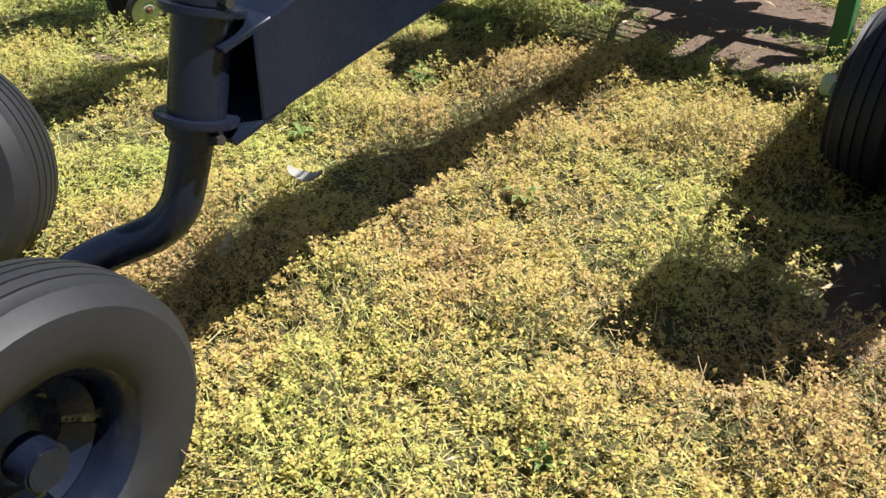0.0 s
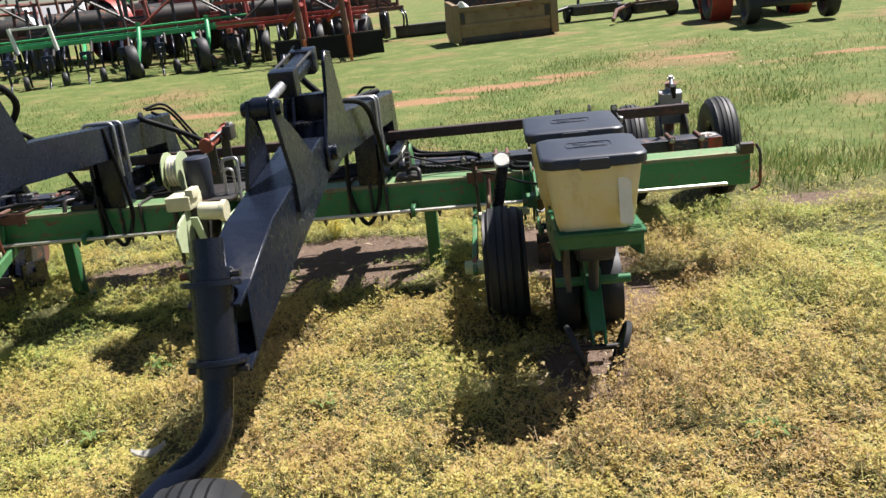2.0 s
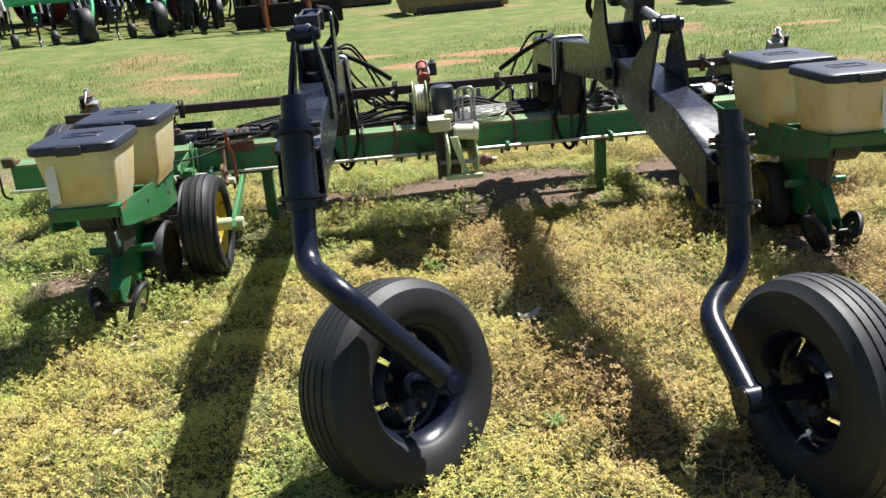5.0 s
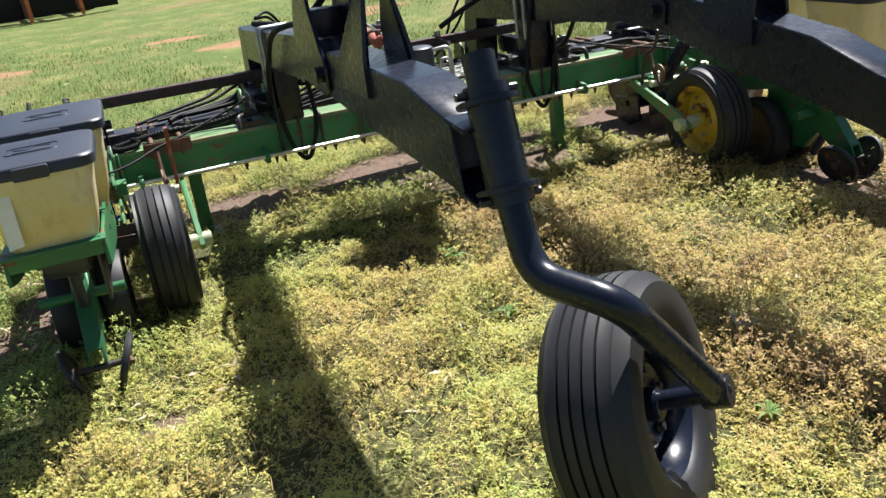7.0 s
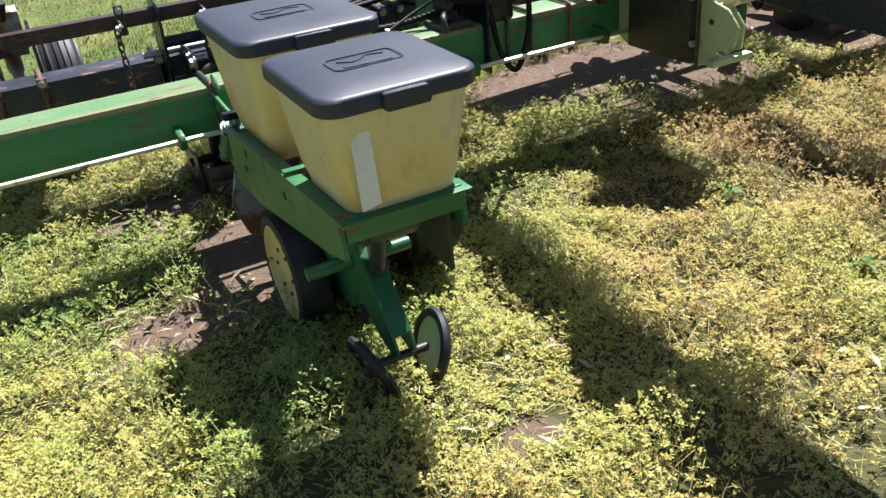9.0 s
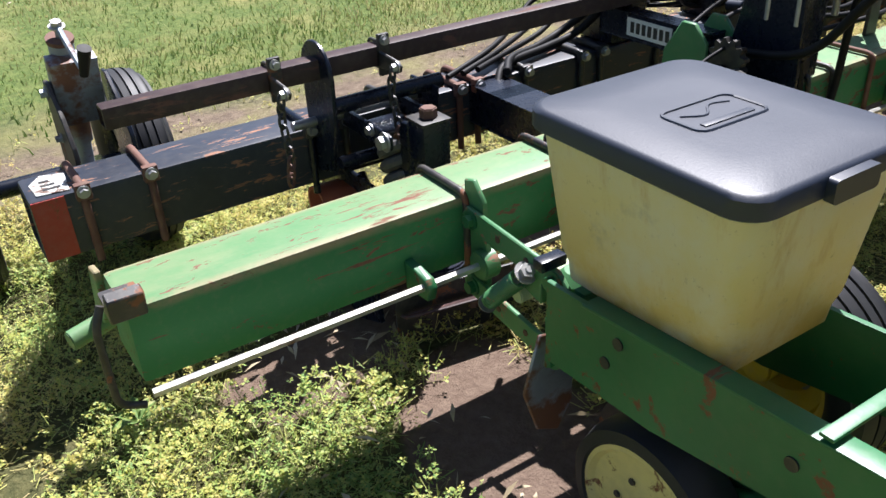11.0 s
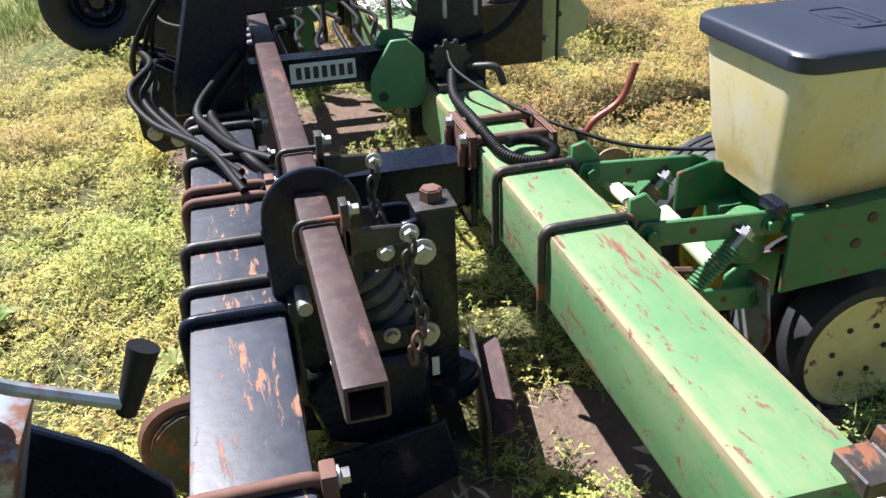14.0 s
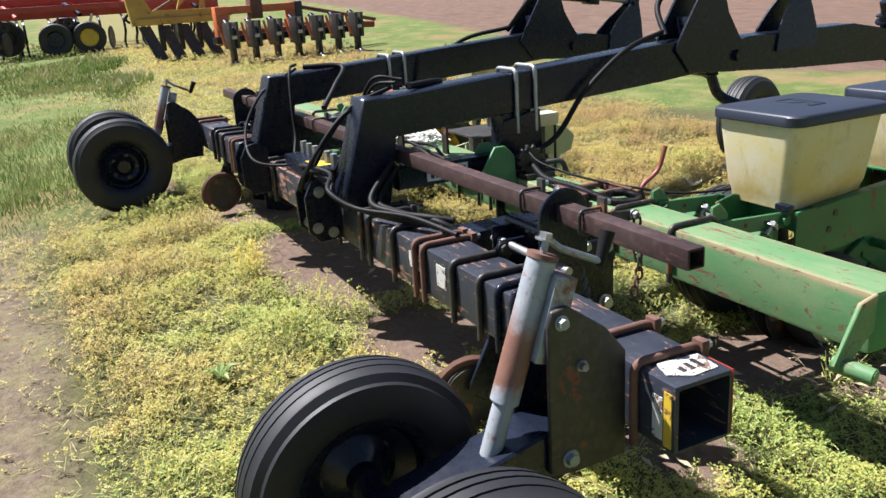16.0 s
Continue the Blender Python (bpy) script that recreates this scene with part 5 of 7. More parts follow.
# ---- gauge wheels on the ends of the tillage bar ----
def end_gauge(s):
    X = lambda d: s * d
    t = thing("gauge_wheel_set", (X(2.65), 1.3, 0.0), "pair of ribbed gauge wheels with a leaning screw jack", "gauge wheels", "end gauge wheels")
    WZ = 0.312 if s < 0 else 0.355
    plate = [(0.79, 0.61), (0.885, 0.685), (0.99, 0.76), (1.035, 0.755), (1.045, 0.72), (1.045, 0.34), (0.98, 0.325), (0.77, 0.33)]
    for d in (2.61, 2.45):
        part("jack_plate", prism([(0.825 if y < 0.85 else y, z) for y, z in plate], X(d) - 0.007, X(d) + 0.007), DARK_STEEL if d > 2.5 else BLACK, t, "dark rust-stained steel plate")
    for y, z, r in ((0.99, 0.37, 0.016), (0.955, 0.605, 0.01), (1.01, 0.725, 0.013)):
        part("plate_bolt", bolt((X(2.617), y, z), (s, 0, 0), r), GREY_RUST, t)
    # screw jack, leaning outwards
    lo, hi = Vector((X(2.545), 1.18, 0.37)), Vector((X(2.545), 1.01, 0.86))
    jack = part("jack_tube", rod(lo + (hi - lo) * 0.32, hi, 0.035, 20, bevel=0.003), JACK, t, "grey jack tube banded with rust")
    part("jack_ram", rod(lo, lo + (hi - lo) * 0.36, 0.026, 18), JACK, jack)
    part("jack_cap", rod(hi, hi + (hi - lo).normalized() * 0.012, 0.038, 20), RUST, jack)
    part("jack_channel", box(X(2.60), X(2.47), 0.99, 1.05, 0.62, 0.83, 0.004, m=Matrix.Translation((0, 1.02, 0.72)) @ Matrix.Rotation(radians(18), 4, "X") @ Matrix.Translation((0, -1.03, -0.72))), GREY_RUST, jack)
    part("ram_lug", prism([(1.14, 0.39), (1.2, 0.40), (1.215, 0.33), (1.17, 0.31), (1.13, 0.33)], X(2.53) - 0.03, X(2.53) + 0.03), GREY_RUST, jack)
    c0 = hi + (hi - lo).normalized() * 0.012
    crank = part("crank", sweep(fillet([c0, c0 + Vector((0, -0.01, 0.035)), c0 + Vector((-X(0.005), -0.05, 0.0)), c0 + Vector((-X(0.012), -0.165, -0.055))], 0.02), 0.009, 8), GREY_RUST, jack, "bent jack crank")
    k0 = c0 + Vector((-X(0.012), -0.165, -0.05))
    part("grip", rod(k0 + Vector((0, 0, -0.02)), k0 + Vector((X(-0.012), -0.035, 0.06)), 0.012, 14, 0.019), HOSE, crank, "black tapered grip")
    part("nut", bolt(c0 + Vector((0, -0.005, 0.03)), (0, -0.3, 1), 0.016), STEEL, crank)
    # swing arm and wheels
    part("swing_arm", prism([(0.93, 0.33), (0.93, 0.43), (1.05, 0.44), (1.40, 0.36), (1.45, 0.3), (1.4, 0.27), (1.05, 0.30)], X(2.60), X(2.46), bevel=0.006), BLACK, t)
    part("axle", rod((X(2.98), 1.42, WZ), (X(2.38), 1.42, WZ), 0.03, 16), BLACK, t)
    for d in (2.94, 2.34):
        wheel_parts(t, (X(d), 1.42, WZ), ((s if d > 2.6 else -s), 0, 0), 0.314 if s < 0 else 0.342, 0.17, 0.185, BLACK, 1, 4, False, "black steel rim")
    return t


end_gauge(-1)
end_gauge(1)


# ---- drive motor, winch and hoses in the middle ----
def motor_unit():
    t = thing("drive_motor", (-0.05, -0.4, 0.4), "cream hydraulic drive motor on pale green plates", "motor")
    part("housing", box(-0.2, -0.075, -0.64, -0.46, 0.69, 0.762, 0.012), CREAM, t, "cream square gear housing")
    part("housing_lug", box(-0.1, -0.06, -0.62, -0.52, 0.745, 0.79, 0.006), CREAM, t)
    part("gear_tube", rod((-0.06, -0.57, 0.672), (0.075, -0.57, 0.662), 0.044, 24, bevel=0.008), CREAM, t)
    part("gear_flange", rod((0.052, -0.57, 0.664), (0.077, -0.57, 0.662), 0.055, 20, bevel=0.003), CREAM, t)
    # two pale plates bolted to the toolbar, reaching back
    left = part("side_plate", prism([(-0.091, 0.645), (-0.091, 0.44), (-0.14, 0.415), (-0.58, 0.405), (-0.66, 0.43), (-0.70, 0.50), (-0.78, 0.52), (-0.80, 0.60), (-0.74, 0.66), (-0.62, 0.69), (-0.40, 0.68), (-0.22, 0.66)], -0.114, -0.102), PALE_GREEN, t, "pale worn green mounting plate")
    for y, z, r in ((-0.20, 0.56, 0.026), (-0.42, 0.51, 0.022), (-0.56, 0.455, 0.01), (-0.30, 0.62, 0.009), (-0.66, 0.60, 0.012)):
        part("plate_hole", rod((-0.117, y, z), (-0.108, y, z), r, 14), DARK_STEEL, left)
    part("side_plate", prism([(-0.091, 0.60), (-0.091, 0.42), (-0.58, 0.42), (-0.66, 0.46), (-0.67, 0.55), (-0.60, 0.62), (-0.3, 0.63)], 0.055, 0.065), PALE_GREEN, t, "pale worn green mounting plate")
    part("cross_bar", box(-0.13, 0.08, -0.70, -0.66, 0.425, 0.45, 0.004), PALE_GREEN, t)
    part("gusset", prism([(-0.09, 0.66), (-0.045, 0.66), (0.01, 0.43), (-0.02, 0.43)], -0.648, -0.64, "y"), PALE_GREEN, t)
    part("gusset", prism([(-0.17, 0.69), (-0.15, 0.69), (-0.15, 0.42), (-0.17, 0.42)], -0.64, -0.632, "y"), DARK_STEEL, t)
    part("shaft", rod((-0.16, -0.60, 0.51), (0.17, -0.60, 0.50), 0.013), STEEL, t)
    part("coupling", rod((0.075, -0.60, 0.505), (0.145, -0.60, 0.50), 0.028, 14, bevel=0.004), RUST, t)
    part("yoke", rod((0.09, -0.60, 0.505), (0.11, -0.60, 0.505), 0.04, 8, bevel=0.003), RUST, t)
    part("chain_case", box(-0.15, -0.03, -0.58, -0.2, 0.42, 0.69, 0.01), DARK_STEEL, t)
    part("canister", lathe([(0.69, 0.0), (0.69, 0.058), (0.70, 0.064), (0.885, 0.068), (0.908, 0.063), (0.915, 0.05), (0.915, 0.0)], 28, Matrix.Translation((-0.097, -0.40, 0.0)) @ Matrix.Rotation(radians(-90), 4, "Y"), closed=False), LID, t, "black round canister")
    part("pedestal", box(-0.27, 0.08, -0.48, -0.07, 0.688, 0.70, 0.004), DARK_STEEL, t)
    part("pedestal_foot", box(-0.24, -0.19, -0.12, -0.07, 0.60, 0.69, 0.004), DARK_STEEL, t)
    part("clamp_frame", sweep(fillet([(0.0, -0.30, 0.70), (0.0, -0.30, 0.87), (0.09, -0.32, 0.88), (0.09, -0.36, 0.66)], 0.03), 0.009), STEEL, t)
    part("clamp_frame", sweep(fillet([(0.02, -0.36, 0.70), (0.02, -0.36, 0.83), (0.07, -0.36, 0.83), (0.07, -0.36, 0.66)], 0.03), 0.007), STEEL, t)
    rope = thing("wire_spool", (-0.222, -0.365, 0.7), "spool of pale wire rope beside the motor", "spool")
    for i in range(6):
        part("turn", sweep([(-0.245 + 0.009 * i, -0.365 + 0.075 * math.cos(a), 0.845 + 0.075 * math.sin(a)) for a in [2 * math.pi * k / 24 for k in range(25)]], 0.006, 6, closed=True), STEEL if i % 2 else CREAM, rope)
    for x in (-0.262, -0.185):
        part("flange", lathe([(x - 0.003, 0.0), (x - 0.003, 0.1), (x + 0.003, 0.1), (x + 0.003, 0.0)], 28, Matrix.Translation((0, -0.365, 0.845)), closed=False), PALE_GREEN, rope)
    part("stand", box(-0.26, -0.19, -0.395, -0.335, 0.70, 0.78, 0.004), DARK_STEEL, rope)
    winch = thing("red_cylinder", (-0.17, 0.1, 0.62), "small red hydraulic cylinder lying on a dark bracket over the toolbar", "cylinder")
    for y in (0.05, 0.3):
        part("bracket", prism([(-0.2, 0.62 if y < 0.1 else 0.60), (-0.14, 0.62 if y < 0.1 else 0.60), (-0.145, 0.9), (-0.195, 0.9)], y, y + 0.014, "y"), DARK_STEEL, winch)
    p, q = Vector((-0.175, -0.02, 0.905)), Vector((-0.165, 0.36, 0.945))
    part("body", rod(p, q, 0.03, 16, bevel=0.004), RED_OXIDE, winch)
    for k in (0.0, 0.4, 0.93):
        part("cap", rod(p + (q - p) * k, p + (q - p) * (k + 0.08), 0.042, 8, bevel=0.004), RED_OXIDE if k != 0.4 else DARK_STEEL, winch)
    part("tie_bolt", rod(p + Vector((0.035, 0, 0.03)), q + Vector((0.035, 0, 0.03)), 0.006, 8), STEEL, winch)
    part("valve", box(-0.13, -0.08, 0.16, 0.26, 0.90, 0.98, 0.006), DARK_STEEL, winch)
    part("valve_cap", rod((-0.105, 0.2, 0.98), (-0.105, 0.2, 1.0), 0.014, 8), STEEL, winch)
    part("port", rod((-0.17, 0.02, 0.93), (-0.17, 0.02, 0.975), 0.016, 8), RUST, winch)



motor_unit()


def gear_box(s):
    g = thing("shaft_clutch", (s * 0.93, 0.02, 0.62), "dark toothed clutch with a lever on the toolbar", "clutch", "shaft clutches")
    part("base", box(s * 0.86, s * 0.99, -0.07, 0.07, 0.622, 0.645, 0.004), DARK_STEEL, g)
    tooth = [(0.055 + (0.012 if (i // 2) % 2 else 0.0)) for i in range(48)]
    part("toothed_disc", prism([(0.02 + r * math.cos(2 * math.pi * i / 48), 0.70 + r * math.sin(2 * math.pi * i / 48)) for i, r in enumerate(tooth)], s * 0.93 - 0.012, s * 0.93 + 0.012, bevel=0), DARK_STEEL, g)
    part("lever", sweep(fillet([(s * 0.95, -0.03, 0.68), (s * 1.0, -0.11, 0.69), (s * 1.0, -0.13, 0.63)], 0.03), 0.012), DARK_STEEL, g)


gear_box(-1)
gear_box(1)


def sign(s):
    p = thing("name_plate", (s * 0.80, 0.55, 0.69), "white name plate with dark bars on a black beam", "plate", "name plates")
    part("beam", box(s * 0.80, s * 0.86, 0.14, 0.632, 0.645, 0.735, 0.006), BLACK, p)
    x = s * 0.862
    part("sheet", box(x, x + s * 0.003, 0.30, 0.50, 0.66, 0.72, 0), WHITE, p)
    for i in range(7):
        part("print_bar", box(x + s * 0.003, x + s * 0.0045, 0.31 + i * 0.026, 0.326 + i * 0.026, 0.672, 0.708, 0), DARK_STEEL, p)


sign(-1)
sign(1)


def hoses():
    runs = []
    random.seed(9)
    for s in (-1, 1):
        x = s * 0.735
        for k in range(2 if s < 0 else 1):
            o = 0.03 * k
            runs.append((0.008, [(x - s * 0.02, 0.55 - o, 1.08 + 0.01 * k), (x - s * 0.12, 0.62, 1.06 + o), (x - s * (0.22 + o), 0.66, 0.9), (x - s * (0.3 + 2 * o), 0.68 + o, 0.72), (x - s * (0.42 + o), 0.72, 0.62 + 0.01 * k), (x - s * (0.55 + o), 0.60, 0.64)]))
        for k in range(4 if s < 0 else 1):
            a, c, e = random.uniform(0, 0.14), random.uniform(0, 0.3), random.uniform(0, 0.22)
            runs.append((0.0085, [(x - s * 0.05, 0.56, 1.06), (x - s * 0.06, 0.72 + 0.5 * a, 1.0 - 0.3 * e), (x - s * (0.08 + 0.35 * c), 0.81 + a, 0.86 - 0.6 * e), (x - s * (0.2 + c), 0.84 + a, 0.65 - 0.15 * e), (x - s * (0.34 + c), 0.80, 0.60 + 0.02 * k), (x - s * (0.44 + 1.2 * c), 0.70, 0.65)]))
        for k in range(3 if s < 0 else 0):
            o = 0.03 * k
            runs.append((0.01, [(x - s * 0.3, 0.82 + o, 0.63 + o), (x - s * 0.18, 0.90 + o, 0.69 + o), (x + s * 0.02, 0.90, 0.68 + o), (x + s * (0.1 + o), 0.90 + o, 0.64 + o), (x + s * (0.24 + o), 0.84 + o, 0.61 + 0.6 * o), (x + s * (0.45 + o), 0.76, 0.60 + 0.5 * o), (x + s * (0.62 + 2 * o), 0.68, 0.60)]))
        runs.append((0.013, [(x, -0.9, 1.18), (x + s * 0.09, -0.6, 1.12), (x + s * 0.1, -0.35, 0.95), (x + s * 0.1, -0.15, 0.74), (x + s * 0.12, 0.2, 0.7), (x + s * 0.1, 0.5, 0.72)]))
        runs.append((0.014, [(x + s * 0.11, 0.62, 0.74), (x + s * 0.14, 0.74, 0.62), (x + s * 0.3, 0.72, 0.6), (x + s * 0.52, 0.66, 0.6), (x + s * 0.6, 0.60, 0.56)]))
        runs.append((0.014, [(x + s * 0.09, 0.64, 0.76), (x + s * 0.16, 0.78, 0.63), (x + s * 0.32, 0.74, 0.605), (x + s * 0.48, 0.68, 0.61), (x + s * 0.56, 0.60, 0.6)]))
        # loop of corrugated cable lying on the green bar
        conduit = smooth_path([(s * 0.95, 0.02, 0.68), (s * 1.12, 0.06, 0.652), (s * 1.34, 0.066, 0.655), (s * 1.46, 0.06, 0.645), (s * 1.55, 0.05, 0.637), (s * 1.605, 0.01, 0.635), (s * 1.605, -0.045, 0.635), (s * 1.56, -0.075, 0.636), (s * 1.505, -0.06, 0.64), (s * 1.49, -0.01, 0.646), (s * 1.515, 0.03, 0.652)], 34)
        alone("corrugated_conduit", sweep(conduit, [0.0125 + 0.0025 * (i % 4 in (1, 2)) for i in range(len(conduit))], 12), HOSE, "black corrugated conduit looped on the green toolbar", "conduit", "conduits")
        runs.append((0.0055, [(s * 0.93, 0.03, 0.74), (s * 1.05, 0.03, 0.70), (s * 1.25, -0.06, 0.655), (s * 1.42, -0.17, 0.63), (s * 1.55, -0.30, 0.61), (s * 1.68, -0.48, 0.63), (s * 1.72, -0.56, 0.68)]))
        runs.append((0.016, [(x, 0.5, 1.06), (x - s * 0.1, 0.3, 1.05), (x - s * 0.24, 0.4, 0.96), (x - s * 0.36, 0.52, 0.86)]))
        runs.append((0.015, [(x + s * 0.02, -0.9, 1.16), (x - s * 0.1, -0.95, 1.3), (x - s * 0.09, -1.05, 1.40), (x - s * 0.03, -1.2, 1.43)]))
        runs.append((0.012, [(x - s * 0.085, -0.2, 1.08), (x - s * 0.11, -0.15, 0.8), (x - s * 0.12, -0.13, 0.58), (x - s * 0.05, -0.14, 0.42), (x + s * 0.02, -0.13, 0.5), (x + s * 0.06, -0.12, 0.7)]))
    for k in range(6):
        y = 0.12 + 0.07 * k
        runs.append((0.009, [(-0.62, y, 0.63), (-0.35, y + 0.03, 0.64 + 0.03 * (k % 3)), (-0.1, y - 0.02, 0.66), (0.15, y + 0.02, 0.65 + 0.04 * (k % 2)), (0.4, y, 0.63), (0.62, y + 0.02, 0.64)]))
    for r, p in runs:
        alone("hydraulic_hose", sweep(smooth_path(p, 9), r, 12), HOSE, "black rubber hose looping over the bars", "hose", "hoses")
    random.seed(5)
    for k in range(9):
        a = [(0.08 + random.uniform(-0.06, 0.26), random.uniform(-0.08, 0.1), 0.635 + random.uniform(0, 0.07)) for _ in range(6)]
        alone("grey_wire", sweep(smooth_path(a, 6), 0.0045, 5), WHITE, "tangle of pale grey wire on the toolbar", "wire", "loose wires")


hoses()


def valve_block():
    v = thing("valve_block", (0, 0.72, 0.58), "black hydraulic valve block with fittings on the tillage bar", "valve")
    part("body", box(-0.28, 0.28, 0.64, 0.8, 0.575, 0.66, 0.01), BLACK, v)
    for i in range(6):
        x = -0.24 + 0.095 * i
        part("fitting", rod((x, 0.7, 0.66), (x, 0.7, 0.72), 0.018, 6), STEEL, v)
        part("solenoid", rod((x + 0.03, 0.62, 0.62), (x + 0.03, 0.54, 0.63), 0.022, 12, bevel=0.003), LID, v)
    part("label", box(-0.2, -0.02, 0.66, 0.78, 0.6605, 0.6625, 0), YELLOW, v, "yellow warning label")
    for s in (-1, 1):
        c = thing("hanger_bracket", (s * 0.57, 0.83, 0.4), "black bolted hanger plates on the front of the bar", "bracket", "hanger brackets")
        for d in (0.63, 0.50):
            part("plate", prism([(0.83, 0.66), (0.89, 0.70), (0.95, 0.69), (0.985, 0.62), (0.98, 0.47), (0.93, 0.41), (0.83, 0.42)], s * d - 0.008, s * d + 0.008), BLACK, c)
            for y, z in ((0.92, 0.64), (0.94, 0.48), (0.87, 0.45)):
                part("bolt", bolt((s * d + s * 0.008, y, z), (s, 0, 0), 0.017), STEEL, c)
        part("spacer", rod((s * 0.64, 0.92, 0.56), (s * 0.49, 0.92, 0.56), 0.025, 14), BLACK, c)



valve_block()


# ---- plants ----
def value_noise(x, y, seed, scale):
    rng = np.random.RandomState(seed)
    g = rng.rand(128, 128)
    u, v = x * scale + 64, y * scale + 64
    i, j = np.floor(u).astype(int) % 127, np.floor(v).astype(int) % 127
    a, b = u - np.floor(u), v - np.floor(v)
    a, b = a * a * (3 - 2 * a), b * b * (3 - 2 * b)
    return (g[i, j] * (1 - a) + g[i + 1, j] * a) * (1 - b) + (g[i, j + 1] * (1 - a) + g[i + 1, j + 1] * a) * b


HEIGHTS = {}


def heights(x, y):
    """The ground's height at many places, read off a coarse table."""
    if not HEIGHTS:
        ax = np.arange(-14, 30.01, 0.25)
        HEIGHTS["t"] = np.array([[ground_height(u, v) for v in ax] for u in ax])
    i, j = np.clip((x + 14) / 0.25, 0, 175), np.clip((y + 14) / 0.25, 0, 175)
    a, b = i.astype(int), j.astype(int)
    u, v, t = i - a, j - b, HEIGHTS["t"]
    return (t[a, b] * (1 - u) + t[a + 1, b] * u) * (1 - v) + (t[a, b + 1] * (1 - u) + t[a + 1, b + 1] * u) * v


def quad_mesh(name, corners, mat, label, category):
    """One mesh of loose four-cornered leaves: corners is (n, 4, 3)."""
    n = len(corners)
    me = bpy.data.meshes.new(name)
    me.vertices.add(4 * n)
    me.vertices.foreach_set("co", corners.reshape(-1).astype(np.float32))
    me.loops.add(4 * n)
    me.loops.foreach_set("vertex_index", np.arange(4 * n, dtype=np.int32))
    me.polygons.add(n)
    me.polygons.foreach_set("loop_start", np.arange(0, 4 * n, 4, dtype=np.int32))
    me.update(calc_edges=True)
    me.materials.append(mat)
    return tagged(new(name, me), label, category, kind="stuff")


def leaves(centres, length, width, rng, tilt=0.8):
    """Diamond leaves at the centres, turned at random."""
    n = len(centres)
    yaw = rng.rand(n) * 2 * np.pi
    el = rng.normal(0.25, tilt * 0.5, n)
    d = np.stack([np.cos(yaw) * np.cos(el), np.sin(yaw) * np.cos(el), np.sin(el)], 1)
    s = np.stack([-np.sin(yaw), np.cos(yaw), rng.normal(0, 0.45, n)], 1)
    s /= np.linalg.norm(s, axis=1, keepdims=True)
    L, W = length[:, None] / 2, width[:, None] / 2
    drop = np.stack([0 * L[:, 0], 0 * L[:, 0], -0.25 * L[:, 0]], 1)
    return np.stack([centres - d * L, centres + s * W - drop * 0.2, centres + d * L + drop, centres - s * W - drop * 0.2], 1)


def rosettes(centres, sizes, rng, count):
    """Whorls of small pointed leaves round the tips of the sprigs."""
    n = len(centres)
    k = np.repeat(np.arange(n), count)
    m = n * count
    yaw = np.repeat(rng.rand(n) * 2 * np.pi, count) + np.tile(np.arange(count), n) * 2 * np.pi / count + rng.normal(0, 0.3, m)
    el = rng.normal(0.28, 0.38, m)
    lean = rng.normal(0, 0.3, (n, 2))[k]
    d = np.stack([np.cos(yaw) * np.cos(el), np.sin(yaw) * np.cos(el), np.sin(el) + lean[:, 0] * np.cos(yaw) + lean[:, 1] * np.sin(yaw)], 1)
    d /= np.linalg.norm(d, axis=1, keepdims=True)
    side = np.stack([-np.sin(yaw), np.cos(yaw), rng.normal(0, 0.3, m)], 1)
    side /= np.linalg.norm(side, axis=1, keepdims=True)
    L = (sizes[k] * rng.uniform(0.65, 1.25, m))[:, None]
    W = L * rng.uniform(0.22, 0.34, m)[:, None]
    c = centres[k] + np.stack([0 * yaw, 0 * yaw, rng.normal(0, 0.003, m)], 1)
    base, mid, tip = c + d * L * 0.1, c + d * L * 0.6, c + d * L
    tip[:, 2] -= 0.12 * L[:, 0]
    return np.stack([base, mid + side * W, tip, mid - side * W], 1)


